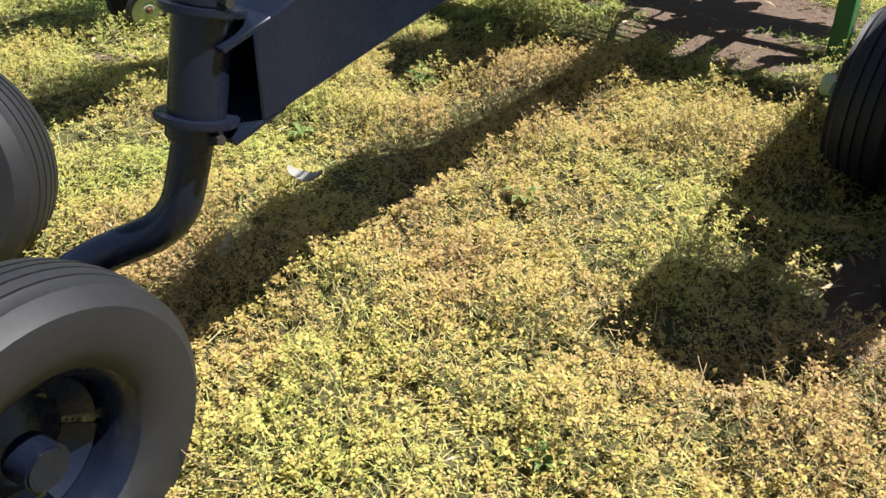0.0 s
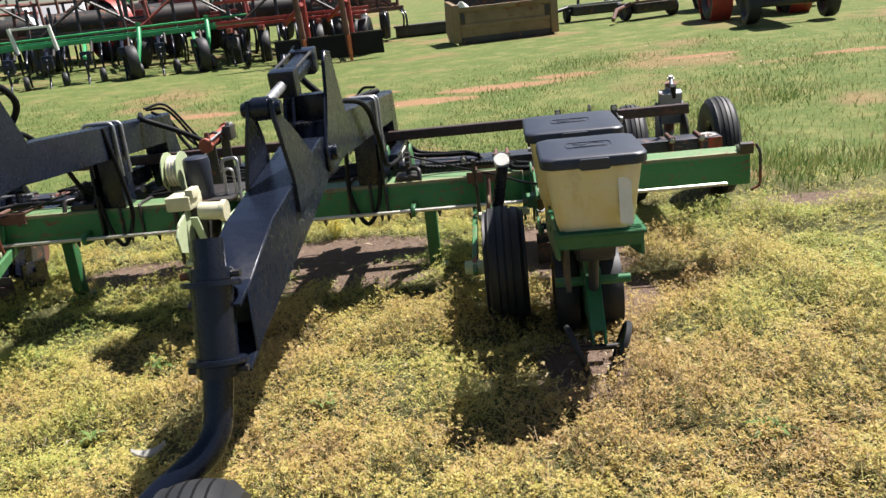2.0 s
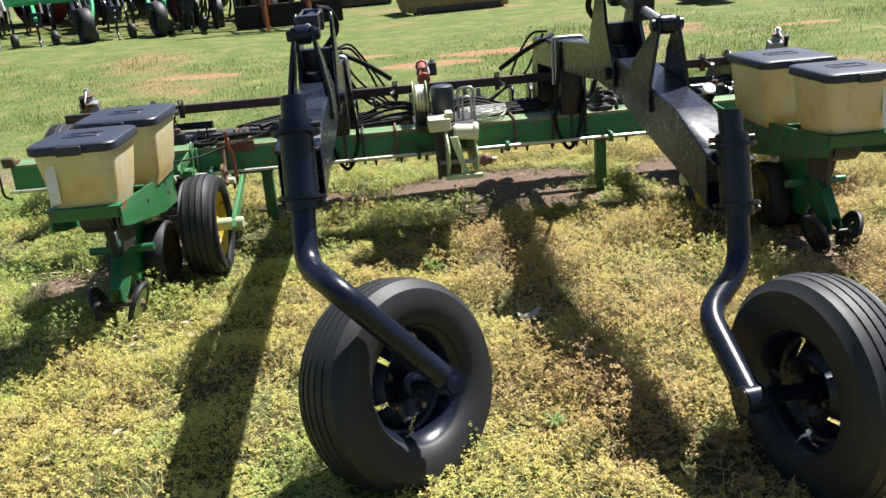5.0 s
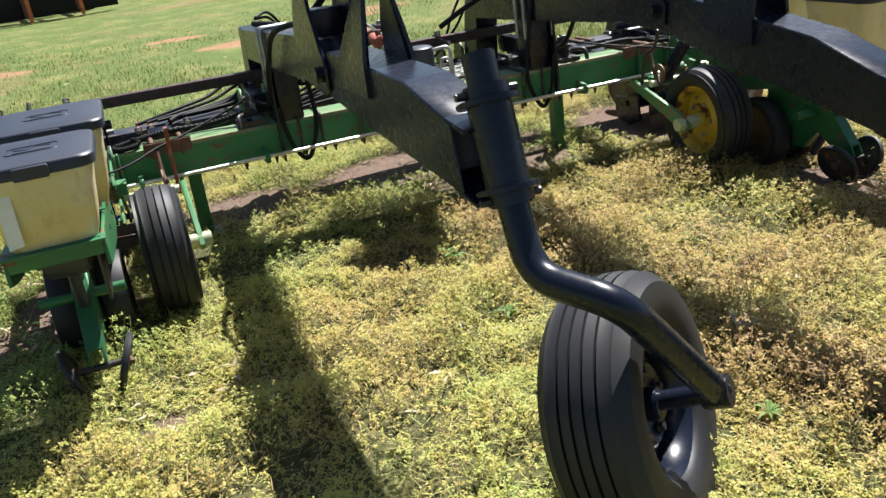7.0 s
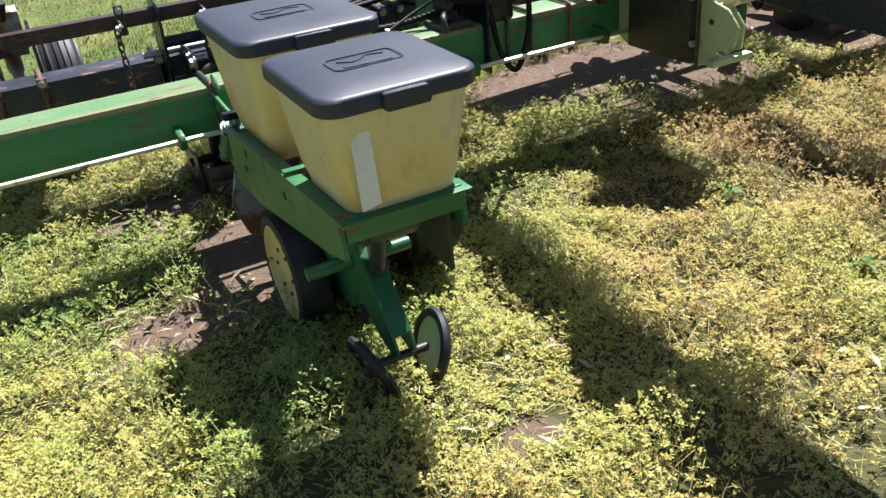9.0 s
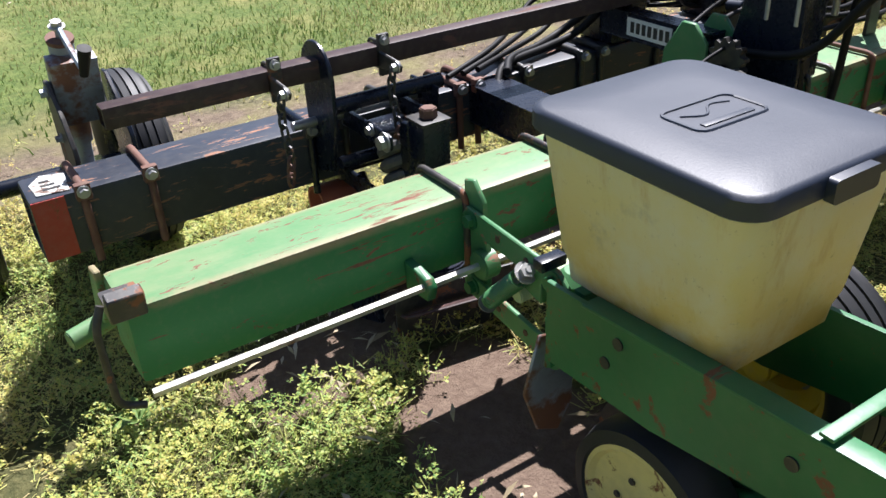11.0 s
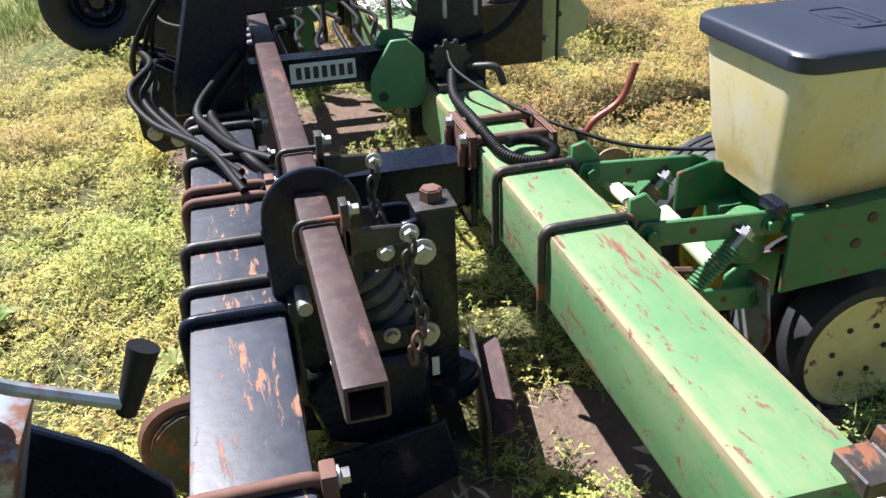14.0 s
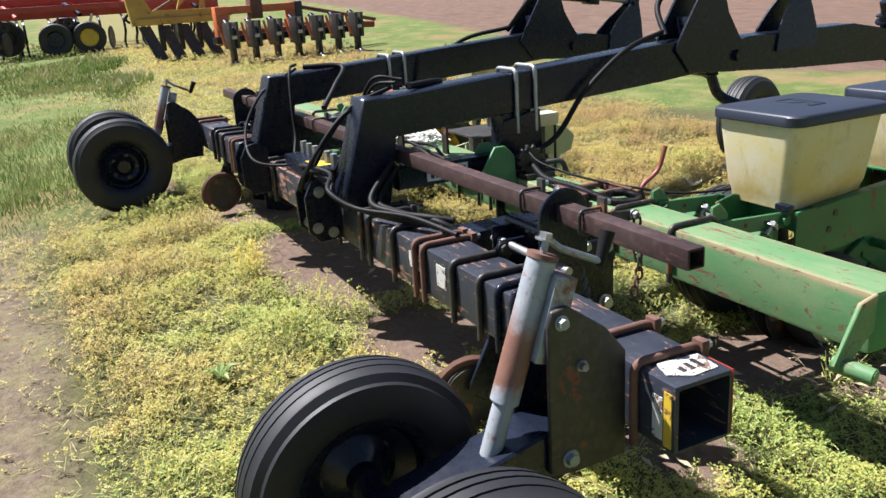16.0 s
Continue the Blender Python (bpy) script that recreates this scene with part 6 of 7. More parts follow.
def weeds():
    rng = np.random.RandomState(11)
    # sprigs over the standing area, denser where the camera passes
    parts = []
    for x0, x1, y0, y1, dens in ((-4.6, 4.0, -4.5, 0.4, 1950), (-4.8, 4.0, 0.4, 2.0, 1950), (-4.8, 4.0, 2.0, 2.9, 650), (4.0, 12.0, -5.5, 1.6, 300), (12.0, 20.0, -6.0, 0.8, 130), (-4.6, 4.0, -7.5, -4.5, 120)):
        m = int((x1 - x0) * (y1 - y0) * dens)
        parts.append(np.stack([rng.uniform(x0, x1, m), rng.uniform(y0, y1, m)], 1))
    p = np.concatenate(parts)
    x, y = p[:, 0], p[:, 1]
    edge = np.clip((2.15 + 0.5 * np.clip(x - 0.8, 0, 1.2) + 0.5 * (value_noise(x, y, 3, 0.9) - 0.5) - y) / 0.25, 0.0, 1.0)
    edge = np.where(x > 2, np.clip((np.maximum(2.0 - 0.16 * x, 0.2) + 0.4 * (value_noise(x, y, 4, 0.9) - 0.5) - y) / 0.5, 0, 1), edge)
    wob = 1.6 * (value_noise(x, y, 6, 0.8) - 0.5)
    fade = np.clip((x + 4.5 + wob) / 0.9, 0, 1) * np.clip((y + 4.6 + wob) / 0.9, 0, 1) * np.clip((20 - x + wob) / 2.5, 0, 1)
    gaps = np.clip(0.3 + 2.4 * (0.6 * value_noise(x, y, 5, 2.3) + 0.4 * value_noise(x, y, 9, 9.0) - 0.22), 0.12, 1.0)
    keep = rng.rand(len(p)) < fade * (1 - bare(x, y)) * (0.1 + 0.9 * edge) * gaps
    p = p[keep]
    x, y = p[:, 0], p[:, 1]
    n = len(p)
    lump = value_noise(x, y, 7, 3.6) * 0.5 + value_noise(x, y, 8, 8.0) * 0.5
    tall = (0.02 + 0.17 * np.clip((lump - 0.26) * 1.8, 0, 1) ** 1.3) * rng.uniform(0.55, 1.1, n)
    tall *= 0.5 + 0.5 * edge[keep]
    wide = np.where(x > 12, 2.8, np.where(x > 4, 1.9, 1.0))
    z0 = heights(x, y)
    quads = []
    for share, low, high, out, count, size in ((1.0, 0.9, 1.05, 0.007, 6, 0.0122), (0.95, 0.6, 0.95, 0.024, 5, 0.0122), (0.5, 0.15, 0.6, 0.034, 4, 0.0135)):
        pick = rng.rand(n) < share
        q = int(pick.sum())
        a, r = rng.rand(q) * 2 * np.pi, np.abs(rng.normal(0, out, q))
        c = np.stack([x[pick] + r * np.cos(a), y[pick] + r * np.sin(a), z0[pick] + tall[pick] * rng.uniform(low, high, q)], 1)
        quads.append(rosettes(c, size * rng.uniform(0.6, 1.3, q) * wide[pick], rng, count))
    # thin stems, tangled and mostly lying over
    m = n * 3
    q = np.repeat(np.arange(n), 3)
    base = np.stack([x[q] + rng.normal(0, 0.02, m), y[q] + rng.normal(0, 0.02, m), z0[q] + tall[q] * rng.uniform(-0.05, 0.6, m)], 1)
    way = rng.rand(m) * 2 * np.pi
    lean = rng.uniform(0.015, 0.06, m)
    tip = base + np.stack([lean * np.cos(way), lean * np.sin(way), tall[q] * rng.uniform(0.0, 0.5, m)], 1)
    wd = np.stack([-np.sin(way), np.cos(way), rng.normal(0, 0.5, m)], 1)
    wd *= rng.uniform(0.0008, 0.0016, m)[:, None] / np.linalg.norm(wd, axis=1, keepdims=True)
    stems = np.stack([base - wd, base + wd, tip + wd, tip - wd], 1)
    quad_mesh("weed_stems", stems, STEM, "thin straw-coloured weed stems between the leaves", "weeds")
    quad_mesh("weeds", np.concatenate(quads), WEED, "yellowing low chickweed covering the ground in clumps", "weeds")


weeds()


def grass():
    rng = np.random.RandomState(21)
    parts = []
    for x0, x1, y0, y1, dens in ((-10.0, 10.0, 2.0, 6.0, 1400), (-12, 14, 6.0, 12.0, 330), (2.8, 12.0, -2.5, 2.0, 900), (3.5, 12, -7.5, -2.5, 420), (10.0, 16.0, 0.0, 8.0, 260), (13.0, 27.0, -5.0, 8.0, 110)):
        m = int((x1 - x0) * (y1 - y0) * dens)
        parts.append(np.stack([rng.uniform(x0, x1, m), rng.uniform(y0, y1, m)], 1))
    p = np.concatenate(parts)
    x, y = p[:, 0], p[:, 1]
    track = np.clip((y - 2.45 - 1.2 * (value_noise(x, y, 31, 0.8) - 0.5)) / 0.7, 0.0, 1.0)
    right = np.clip((y - 1.8 + np.minimum(0.16 * x, 1.8) - 0.8 * (value_noise(x, y, 32, 0.9) - 0.5)) / 0.5, 0.0, 1.0) * np.clip((x - 2.2) / 0.8, 0, 1)
    back = ((y < -2.5) & (y > -5.0 - 0.2 * x)) * np.clip((value_noise(x, y, 36, 0.6) - 0.45) * 3, 0, 0.9)
    wob = 3 * (value_noise(x, y, 37, 0.6) - 0.5)
    fade = np.clip((x + 11 + wob) / 4, 0, 1) * np.clip((26 - x + wob) / 4, 0, 1) * np.clip((11.5 - y + wob) / 3, 0, 1) * np.where((y < 6) & (y > 3.5), 1 - 0.3 * (y - 3.5), 1)
    keep = rng.rand(len(p)) < fade * np.maximum(np.maximum(track, right), back) * np.clip(2.6 * (value_noise(x, y, 33, 0.7) - 0.18), 0.1, 1) * (1 - 0.9 * bare(x, y))
    p = p[keep]
    n = len(p)
    x, y = p[:, 0], p[:, 1]
    h = (0.03 + 0.05 * value_noise(x, y, 34, 0.9) + 0.1 * np.clip(1.8 * value_noise(x, y, 35, 0.5) - 0.7, 0, 1) * np.clip(x - 2, 0, 1)) * rng.uniform(0.5, 1.2, n)
    yaw = rng.rand(n) * 2 * np.pi
    big = np.clip((x - 8) / 6, 0, 1.6)
    h *= 1 + 0.5 * big
    side = np.stack([np.cos(yaw), np.sin(yaw), 0 * x], 1) * (rng.uniform(0.0028, 0.0055, n) * (1 + 2 * big))[:, None]
    base = np.stack([x, y, heights(x, y) - 0.01], 1)
    bend = rng.normal(0, 0.35, (n, 2)) * h[:, None]
    mid = base + np.stack([bend[:, 0] * 0.3, bend[:, 1] * 0.3, h * 0.55], 1)
    tip = base + np.stack([bend[:, 0], bend[:, 1], h], 1)
    lower = np.stack([base - side, base + side, mid + side * 0.8, mid - side * 0.8], 1)
    upper = np.stack([mid - side * 0.8, mid + side * 0.8, tip + side * 0.1, tip - side * 0.1], 1)
    quad_mesh("meadow_grass", np.concatenate([lower, upper]), GRASS, "green meadow grass with pale dry tips", "grass")


grass()


def litter():
    """Dry husks and stalks lying on the soil under the machine."""
    rng = np.random.RandomState(41)
    c = []
    for cx, cy, sx, sy, n in ((-2.33, -0.58, 0.2, 0.2, 90), (-2.0, 0.1, 0.2, 0.2, 40), (-1.6, -1.5, 0.2, 0.15, 30), (1.75, -1.25, 0.15, 0.25, 60), (0.2, 0.6, 0.5, 0.3, 40), (1.0, -2.2, 1.2, 0.6, 60), (-0.5, -1.6, 0.8, 0.7, 40), (-2.15, 0.45, 0.15, 0.2, 50), (-2.02, 0.72, 0.08, 0.07, 90), (5.0, 9.5, 2.0, 1.4, 420), (1.5, 7.0, 2.5, 1.2, 120)):
        c.append(np.stack([rng.normal(cx, sx, n), rng.normal(cy, sy, n), rng.uniform(0.02, 0.05, n)], 1))
    c = np.concatenate(c)
    c[:, 2] += heights(c[:, 0], c[:, 1])
    L = rng.uniform(0.025, 0.085, len(c))
    quad_mesh("dry_husks", leaves(c, L, L * rng.uniform(0.12, 0.3, len(c)), rng, 0.3), STRAW, "pale dry corn husks and stalk bits on the soil", "litter")


litter()


def broad_plants():
    """Single broad-leaved weeds among the low growth."""
    rng = np.random.RandomState(51)
    for x, y, r in ((0.66, -1.5, 0.1), (1.35, -2.35, 0.06), (0.25, -2.4, 0.055), (0.05, -2.7, 0.05), (2.3, -1.9, 0.1), (-0.26, -0.95, 0.09), (-0.28, -1.6, 0.06), (-2.7, 0.35, 0.09), (-0.9, 1.5, 0.1), (-1.3, 0.95, 0.08), (1.75, -2.6, 0.1)):
        n = 9
        a = np.arange(n) * 2.4 + rng.rand()
        e = rng.uniform(0.2, 0.9, n)
        d = np.stack([np.cos(a) * np.cos(e), np.sin(a) * np.cos(e), np.sin(e)], 1)
        s = np.stack([-np.sin(a), np.cos(a), 0 * a], 1)
        L = r * rng.uniform(0.7, 1.3, n)[:, None]
        b = np.array([x, y, float(heights(np.array([x]), np.array([y]))[0]) + 0.03])
        t = thing("broadleaf_weed", tuple(b - (0, 0, 0.03)), "single broad-leaved green weed in the chickweed", "weed", "broadleaf weeds")
        for k in range(n):
            o, f, c, l = Vector(b), Vector(d[k]), Vector(s[k]), float(L[k, 0])
            mid, tip = o + f * l * 0.55, o + f * l + Vector((0, 0, -0.3 * l))
            lift = Vector((0, 0, 0.05 * l))
            q = bmesh.new()
            put(q, [o, o + f * l * 0.3 + c * l * 0.1 + lift, mid + c * l * 0.13 + lift, tip, mid - c * l * 0.13 + lift, o + f * l * 0.3 - c * l * 0.1 + lift, o + f * l * 0.3, mid], [(0, 1, 6), (0, 6, 5), (1, 2, 7, 6), (5, 6, 7, 4), (2, 3, 7), (7, 3, 4)])
            part("leaf", q, BROAD, t)


broad_plants()


def yellow_clump():
    """One feathery yellow weed standing between the bars' shade and the open."""
    random.seed(61)
    x0, y0 = 0.24, 1.06
    z0 = ground_height(x0, y0)
    t = thing("yellow_weed", (x0, y0, z0), "bright yellow feathery weed standing above the chickweed", "weed")
    for i in range(18):
        a, lean, tall = random.uniform(0, 6.28), random.uniform(0.02, 0.11), random.uniform(0.14, 0.27)
        foot = Vector((x0 + random.gauss(0, 0.02), y0 + random.gauss(0, 0.02), z0 - 0.01))
        tip = foot + Vector((lean * math.cos(a), lean * math.sin(a), tall))
        q = bmesh.new()
        side = Vector((-math.sin(a), math.cos(a), 0)) * 0.0016
        put(q, [foot - side, foot + side, tip + side * 0.4, tip - side * 0.4], [(0, 1, 2, 3)])
        for k in range(14):
            o = foot.lerp(tip, 0.25 + 0.75 * k / 13) + Vector((random.gauss(0, 0.004), random.gauss(0, 0.004), 0))
            b = random.uniform(0, 6.28)
            d = Vector((math.cos(b), math.sin(b), random.uniform(-0.1, 0.7))) * random.uniform(0.018, 0.036)
            c = Vector((-math.sin(b), math.cos(b), 0)) * 0.0045
            put(q, [o, o + d * 0.55 + c, o + d, o + d * 0.55 - c], [(0, 1, 2, 3)])
        part("frond", q, YELLOW_LEAF, t, smooth=0)


yellow_clump()


def dry_leaves():
    """Single pale curled leaves lying on the weeds."""
    for x, y, r, a in ((0.11, -1.91, 0.06, 0.5), (0.26, -2.33, 0.045, 2.0)):
        z = ground_height(x, y) + 0.085
        bm = bmesh.new()
        rows = []
        for i in range(7):
            u = i / 6
            wide = r * 0.42 * math.sin(math.pi * min(1.0, 0.12 + 0.88 * u)) + 0.002
            mid = Vector((x + (u - 0.5) * 2 * r * math.cos(a), y + (u - 0.5) * 2 * r * math.sin(a), z + 0.03 * (2 * u - 1) ** 2))
            side = Vector((-math.sin(a), math.cos(a), 0))
            rows.append([bm.verts.new(mid + side * wide * k + Vector((0, 0, 0.018 * k * k))) for k in (-1, -0.4, 0.3, 1)])
        for p, q in zip(rows, rows[1:]):
            for k in range(3):
                bm.faces.new((p[k], p[k + 1], q[k + 1], q[k]))
        alone("dry_leaf", bm, PALE_LEAF, "pale grey curled dry leaf lying on the weeds", "leaf", "dry leaves")


dry_leaves()


# ---- machines parked far off ----
def settle(t, x, y, turn=0.0):
    """Stands a thing, built round its own foot, on the rising meadow."""
    t.location = (x, y, rise(x, y))
    t.rotation_euler.z = radians(turn)
    return t


def far_wheel(t, c, R, w, mat, way=(1, 0, 0), tread=False):
    m = Matrix.Translation(c) @ Vector(way).to_track_quat("X", "Z").to_matrix().to_4x4()
    h = w / 2
    tyre = part("tyre", lathe([(-h * 0.7, R * 0.55), (-h, R * 0.72), (-h * 0.9, R * 0.93), (-h * 0.5, R), (h * 0.5, R), (h * 0.9, R * 0.93), (h, R * 0.72), (h * 0.7, R * 0.55)], 28, m), RUBBER, t)
    part("rim", lathe([(h * 0.6, R * 0.56), (h * 0.3, R * 0.45), (h * 0.35, 0.0), (-h * 0.35, 0.0), (-h * 0.3, R * 0.45), (-h * 0.6, R * 0.56)], 24, m, closed=False), mat, tyre)
    if tread:
        for i in range(18):
            a = 2 * math.pi * i / 18
            for k in (-1, 1):
                part("lug", box(min(0, k * h), max(0, k * h), -0.025, 0.025, R - 0.01, R + 0.035, 0.004, m=m @ Matrix.Rotation(a + (0.17 if k > 0 else 0), 4, "X")), RUBBER, tyre)


def far_cultivator():
    """Long row cultivator; the foot is under its last large wheel."""
    t = thing("green_cultivator", (0, 0, 0), "long bright green row cultivator with many shanks, parked", "cultivator")
    for y, z in ((0.55, 0.92), (1.05, 0.96)):
        part("toolbar", box(-12.0, 1.3, y - 0.05, y + 0.05, z - 0.05, z + 0.05, 0.01), BRIGHT_GREEN, t)
    part("fold_tube", sweep([(-12.0, 0.8, 1.1), (-4.0, 0.8, 1.06), (1.2, 0.8, 1.12)], 0.025), BRIGHT_GREEN, t)
    for i in range(17):
        x = -11.8 + 0.78 * i
        part("gang_arm", prism([(0.55, 0.9), (-0.1, 0.62), (-0.1, 0.55), (0.55, 0.78)], x - 0.035, x + 0.035), BRIGHT_GREEN if i % 3 == 0 else BLACK, t)
        part("gang_block", box(x - 0.1, x + 0.12, -0.05, 0.25, 0.42, 0.72, 0.03), BLACK, t)
        part("shank", sweep(smooth_path([(x, 0.2, 0.6), (x, -0.1, 0.45), (x, -0.05, 0.2), (x, -0.25, 0.02)]), 0.025), BLACK, t)
        far_wheel(t, (x + 0.3, -0.05, 0.17), 0.17, 0.1, BLACK, (1, 0.25, 0))
        part("shank", sweep(smooth_path([(x + 0.3, 0.95, 0.85), (x + 0.3, 0.5, 0.5), (x + 0.3, 0.6, 0.05)]), 0.025), BLACK, t)
        part("parallel_link", sweep([(x + 0.15, 0.6, 0.95), (x + 0.15, 0.1, 0.68)], 0.03, 6), DARK_STEEL, t)
    for x in (0.0, -1.5, -5.2, -7.0, -10.0):
        far_wheel(t, (x, -0.1, 0.36), 0.38, 0.24, BLACK, (1, 0.2, 0))
        part("wheel_leg", sweep([(x + 0.25, 0.55, 1.1), (x + 0.22, 0.1, 0.75), (x + 0.12, -0.1, 0.36)], 0.05), BRIGHT_GREEN, t)
        part("mast", prism([(0.5, 0.95), (0.65, 0.95), (0.6, 1.2), (0.5, 1.2)], x + 0.2, x + 0.3), BRIGHT_GREEN, t)
    for x in (-3.0, -3.8):
        part("hose_stand", sweep([(x, 0.4, 0.8), (x - 0.08, 0.42, 1.35)], 0.045), WHITE, t)
    part("hose_rail", box(-3.9, -3.05, 0.4, 0.46, 1.3, 1.35, 0.01), WHITE, t)
    settle(t, -5.25, 14.5, 21)


def far_red_frames():
    """Tall folded machine; the foot is at its first upright."""
    t = thing("red_tillage_machine", (0, 0, 0), "tall red tillage machine with black steel panels, parked", "tillage machine")
    for x in (0.0, 0.98):
        part("upright", sweep([(x, 0.1, 0.1), (x - 0.05, 0.1, 1.2), (x - 0.22, 0.3, 3.2)], 0.07, 8), RUST, t, "rusty red upright")
        part("upright", sweep([(x + 0.12, 0.2, 0.15), (x + 0.1, 0.2, 1.2), (x + 0.05, 0.4, 3.2)], 0.05, 8), RED, t)
        part("brace", sweep([(x + 0.05, 0.1, 1.3), (x - 0.35, 0.9, 0.9)], 0.05), RED, t)
        part("marker_post", box(x - 0.035, x + 0.035, -0.12, -0.08, 0.0, 0.55, 0.005), ORANGE, t, "faded orange marker post")
    for x0, x1, y in ((-0.66, 0.02, 0.12), (0.08, 0.96, 0.06), (1.05, 1.75, 0.1)):
        part("black_panel", box(x0, x1, y, y + 0.07, 0.07, 0.56, 0.01), HOSE, t, "black steel panel")
        part("panel_edge", box(x0, x1, y - 0.01, y + 0.09, 0.55, 0.58, 0.005), DARK_STEEL, t)
    for z, y in ((0.95, 1.1), (1.05, 0.9), (1.5, 1.6), (2.0, 1.0)):
        part("rail", box(-1.9, 1.6, y, y + 0.1, z, z + 0.07, 0.01), RED if z < 1.6 else DULL_RED, t)
    for x in (-1.6, -0.9, 0.4, 1.3):
        part("frame_member", box(x - 0.05, x + 0.05, 0.4, 3.0, 0.85, 0.95, 0.01), DULL_RED, t)
        far_wheel(t, (x, 2.0, 0.4), 0.42, 0.25, DARK_STEEL)
    far_wheel(t, (1.5, 1.4, 0.45), 0.45, 0.25, RUST, (1, -0.3, 0))
    for i in range(9):
        part("shank", sweep(smooth_path([(-1.8 + 0.42 * i, 1.6, 1.0), (-1.8 + 0.42 * i, 1.2, 0.6), (-1.8 + 0.42 * i, 1.5, 0.1)]), 0.03, 8), BLACK, t)
    settle(t, -2.85, 14.35, 14)


def far_tan_box():
    t = thing("tan_scraper_box", (0, 0, 0), "tan rusty steel scraper box standing on the grass", "scraper")
    part("front_wall", box(-1.2, 1.2, 0.0, 0.1, 0.14, 0.78, 0.03), TAN, t, "tan front wall with a pressed rib")
    part("rib", box(-1.1, 1.1, -0.03, 0.0, 0.36, 0.46, 0.012), TAN, t)
    part("top_rail", box(-1.25, 1.25, -0.05, 0.18, 0.74, 0.84, 0.02), TAN, t)
    for x in (-1.17, 1.17):
        part("side_wall", prism([(0.0, 0.05), (0.0, 0.9), (1.2, 1.0), (1.4, 0.3), (1.0, 0.05)], x - 0.05, x + 0.05), TAN, t)
        part("corner_post", box(x - 0.09, x + 0.09, -0.06, 0.05, 0.05, 0.9, 0.02), TAN, t)
        part("tie_ring", box(x * 0.86 - 0.05, x * 0.86 + 0.05, -0.02, 0.0, 0.45, 0.7, 0.005), DARK_STEEL, t)
    part("blade", box(-1.15, 1.15, 0.0, 0.06, 0.0, 0.16, 0.01), DARK_STEEL, t)
    part("back_wall", box(-1.2, 1.2, 1.2, 1.3, 0.1, 1.15, 0.02), DARK_STEEL, t)
    for x in (-1.0, 0.95):
        part("cloth", loft([[(x + (0.22 - 0.1 * i) * math.cos(a), 0.05 + 0.1 * math.sin(a), z) for a in [2 * math.pi * j / 10 for j in range(10)]] for i, z in enumerate((0.8, 0.9, 0.98))]), WHITE, t, "white sack lying on the rim")
    settle(t, 1.6, 15.9, 12)
    b = thing("black_trough", (0, 0, 0), "long dark metal trough lying on the grass", "trough")
    part("body", box(-0.8, 0.8, -0.3, 0.3, 0.02, 0.3, 0.03), DARK_STEEL, b)
    part("rim", box(-0.84, 0.84, -0.34, 0.34, 0.28, 0.33, 0.01), DARK_STEEL, b)
    settle(b, -0.75, 20.5, 5)


def far_tractor(x, y, mat, name, label, R=0.75, turn=0.0):
    t = thing(name, (0, 0, 0), label, "tractor")
    part("body", box(-0.3, 0.3, -1.2, 1.2, 0.75, 1.3, 0.06), mat, t)
    part("hood", box(-0.28, 0.28, -2.0, -0.6, 0.85, 1.5, 0.08), mat, t)
    part("grille", box(-0.22, 0.22, -2.03, -1.99, 0.9, 1.4, 0.02), DARK_STEEL, t)
    part("seat_deck", box(-0.6, 0.6, 0.5, 1.4, 1.0, 1.1, 0.03), DARK_STEEL, t)
    part("seat", box(-0.22, 0.22, 0.7, 1.1, 1.1, 1.5, 0.06), DARK_STEEL, t)
    part("steering_wheel", lathe([(-0.015, 0.17), (0.0, 0.19), (0.015, 0.17), (0.0, 0.15)], 20, Matrix.Translation((0, 0.2, 1.6)) @ Matrix.Rotation(radians(60), 4, "Y")), DARK_STEEL, t)
    part("exhaust", rod((0.1, -1.2, 1.5), (0.1, -1.2, 2.2), 0.035, 10), DARK_STEEL, t)
    for s in (-1, 1):
        far_wheel(t, (s * 0.85, 0.9, R), R, 0.42, mat, tread=True)
        far_wheel(t, (s * 0.75, -1.5, R * 0.6), R * 0.6, 0.26, DARK_STEEL)
        part("fender", lathe([(-0.22, R + 0.06), (0.22, R + 0.06), (0.22, R + 0.1), (-0.22, R + 0.1)], 20, Matrix.Translation((s * 0.85, 0.9, R))), mat, t)
    part("axle", rod((-0.85, 0.9, R), (0.85, 0.9, R), 0.1), DARK_STEEL, t)
    part("front_axle", rod((-0.75, -1.5, R * 0.6), (0.75, -1.5, R * 0.6), 0.07), DARK_STEEL, t)
    settle(t, x, y, turn)


def far_pickup():
    t = thing("white_pickup", (0, 0, 0), "white pickup truck parked behind the machines", "pickup")
    body = [(-2.4, 0.5), (-2.4, 1.0), (-1.0, 1.12), (-0.4, 1.75), (1.2, 1.8), (1.5, 1.15), (3.2, 1.1), (3.2, 0.5)]
    part("body", prism(body, -0.95, 0.95, bevel=0.06), WHITE, t)
    part("windscreen", prism([(-0.95, 1.15), (-0.4, 1.7), (-0.38, 1.7), (-0.92, 1.13)], -0.8, 0.8, bevel=0, m=Matrix.Translation((0, -0.03, 0.02))), LID, t, "dark windscreen")
    part("grille", box(-0.7, 0.7, -2.44, -2.38, 0.65, 0.95, 0.02), DARK_STEEL, t)
    for sx in (-0.9, 0.9):
        part("headlight", box(sx * 0.85 - 0.1, sx * 0.85 + 0.1, -2.43, -2.39, 0.75, 0.92, 0.02), STEEL, t)
        for y in (-1.6, 2.2):
            far_wheel(t, (sx, y, 0.36), 0.36, 0.24, STEEL)
    settle(t, -12.2, 21.5, 48)


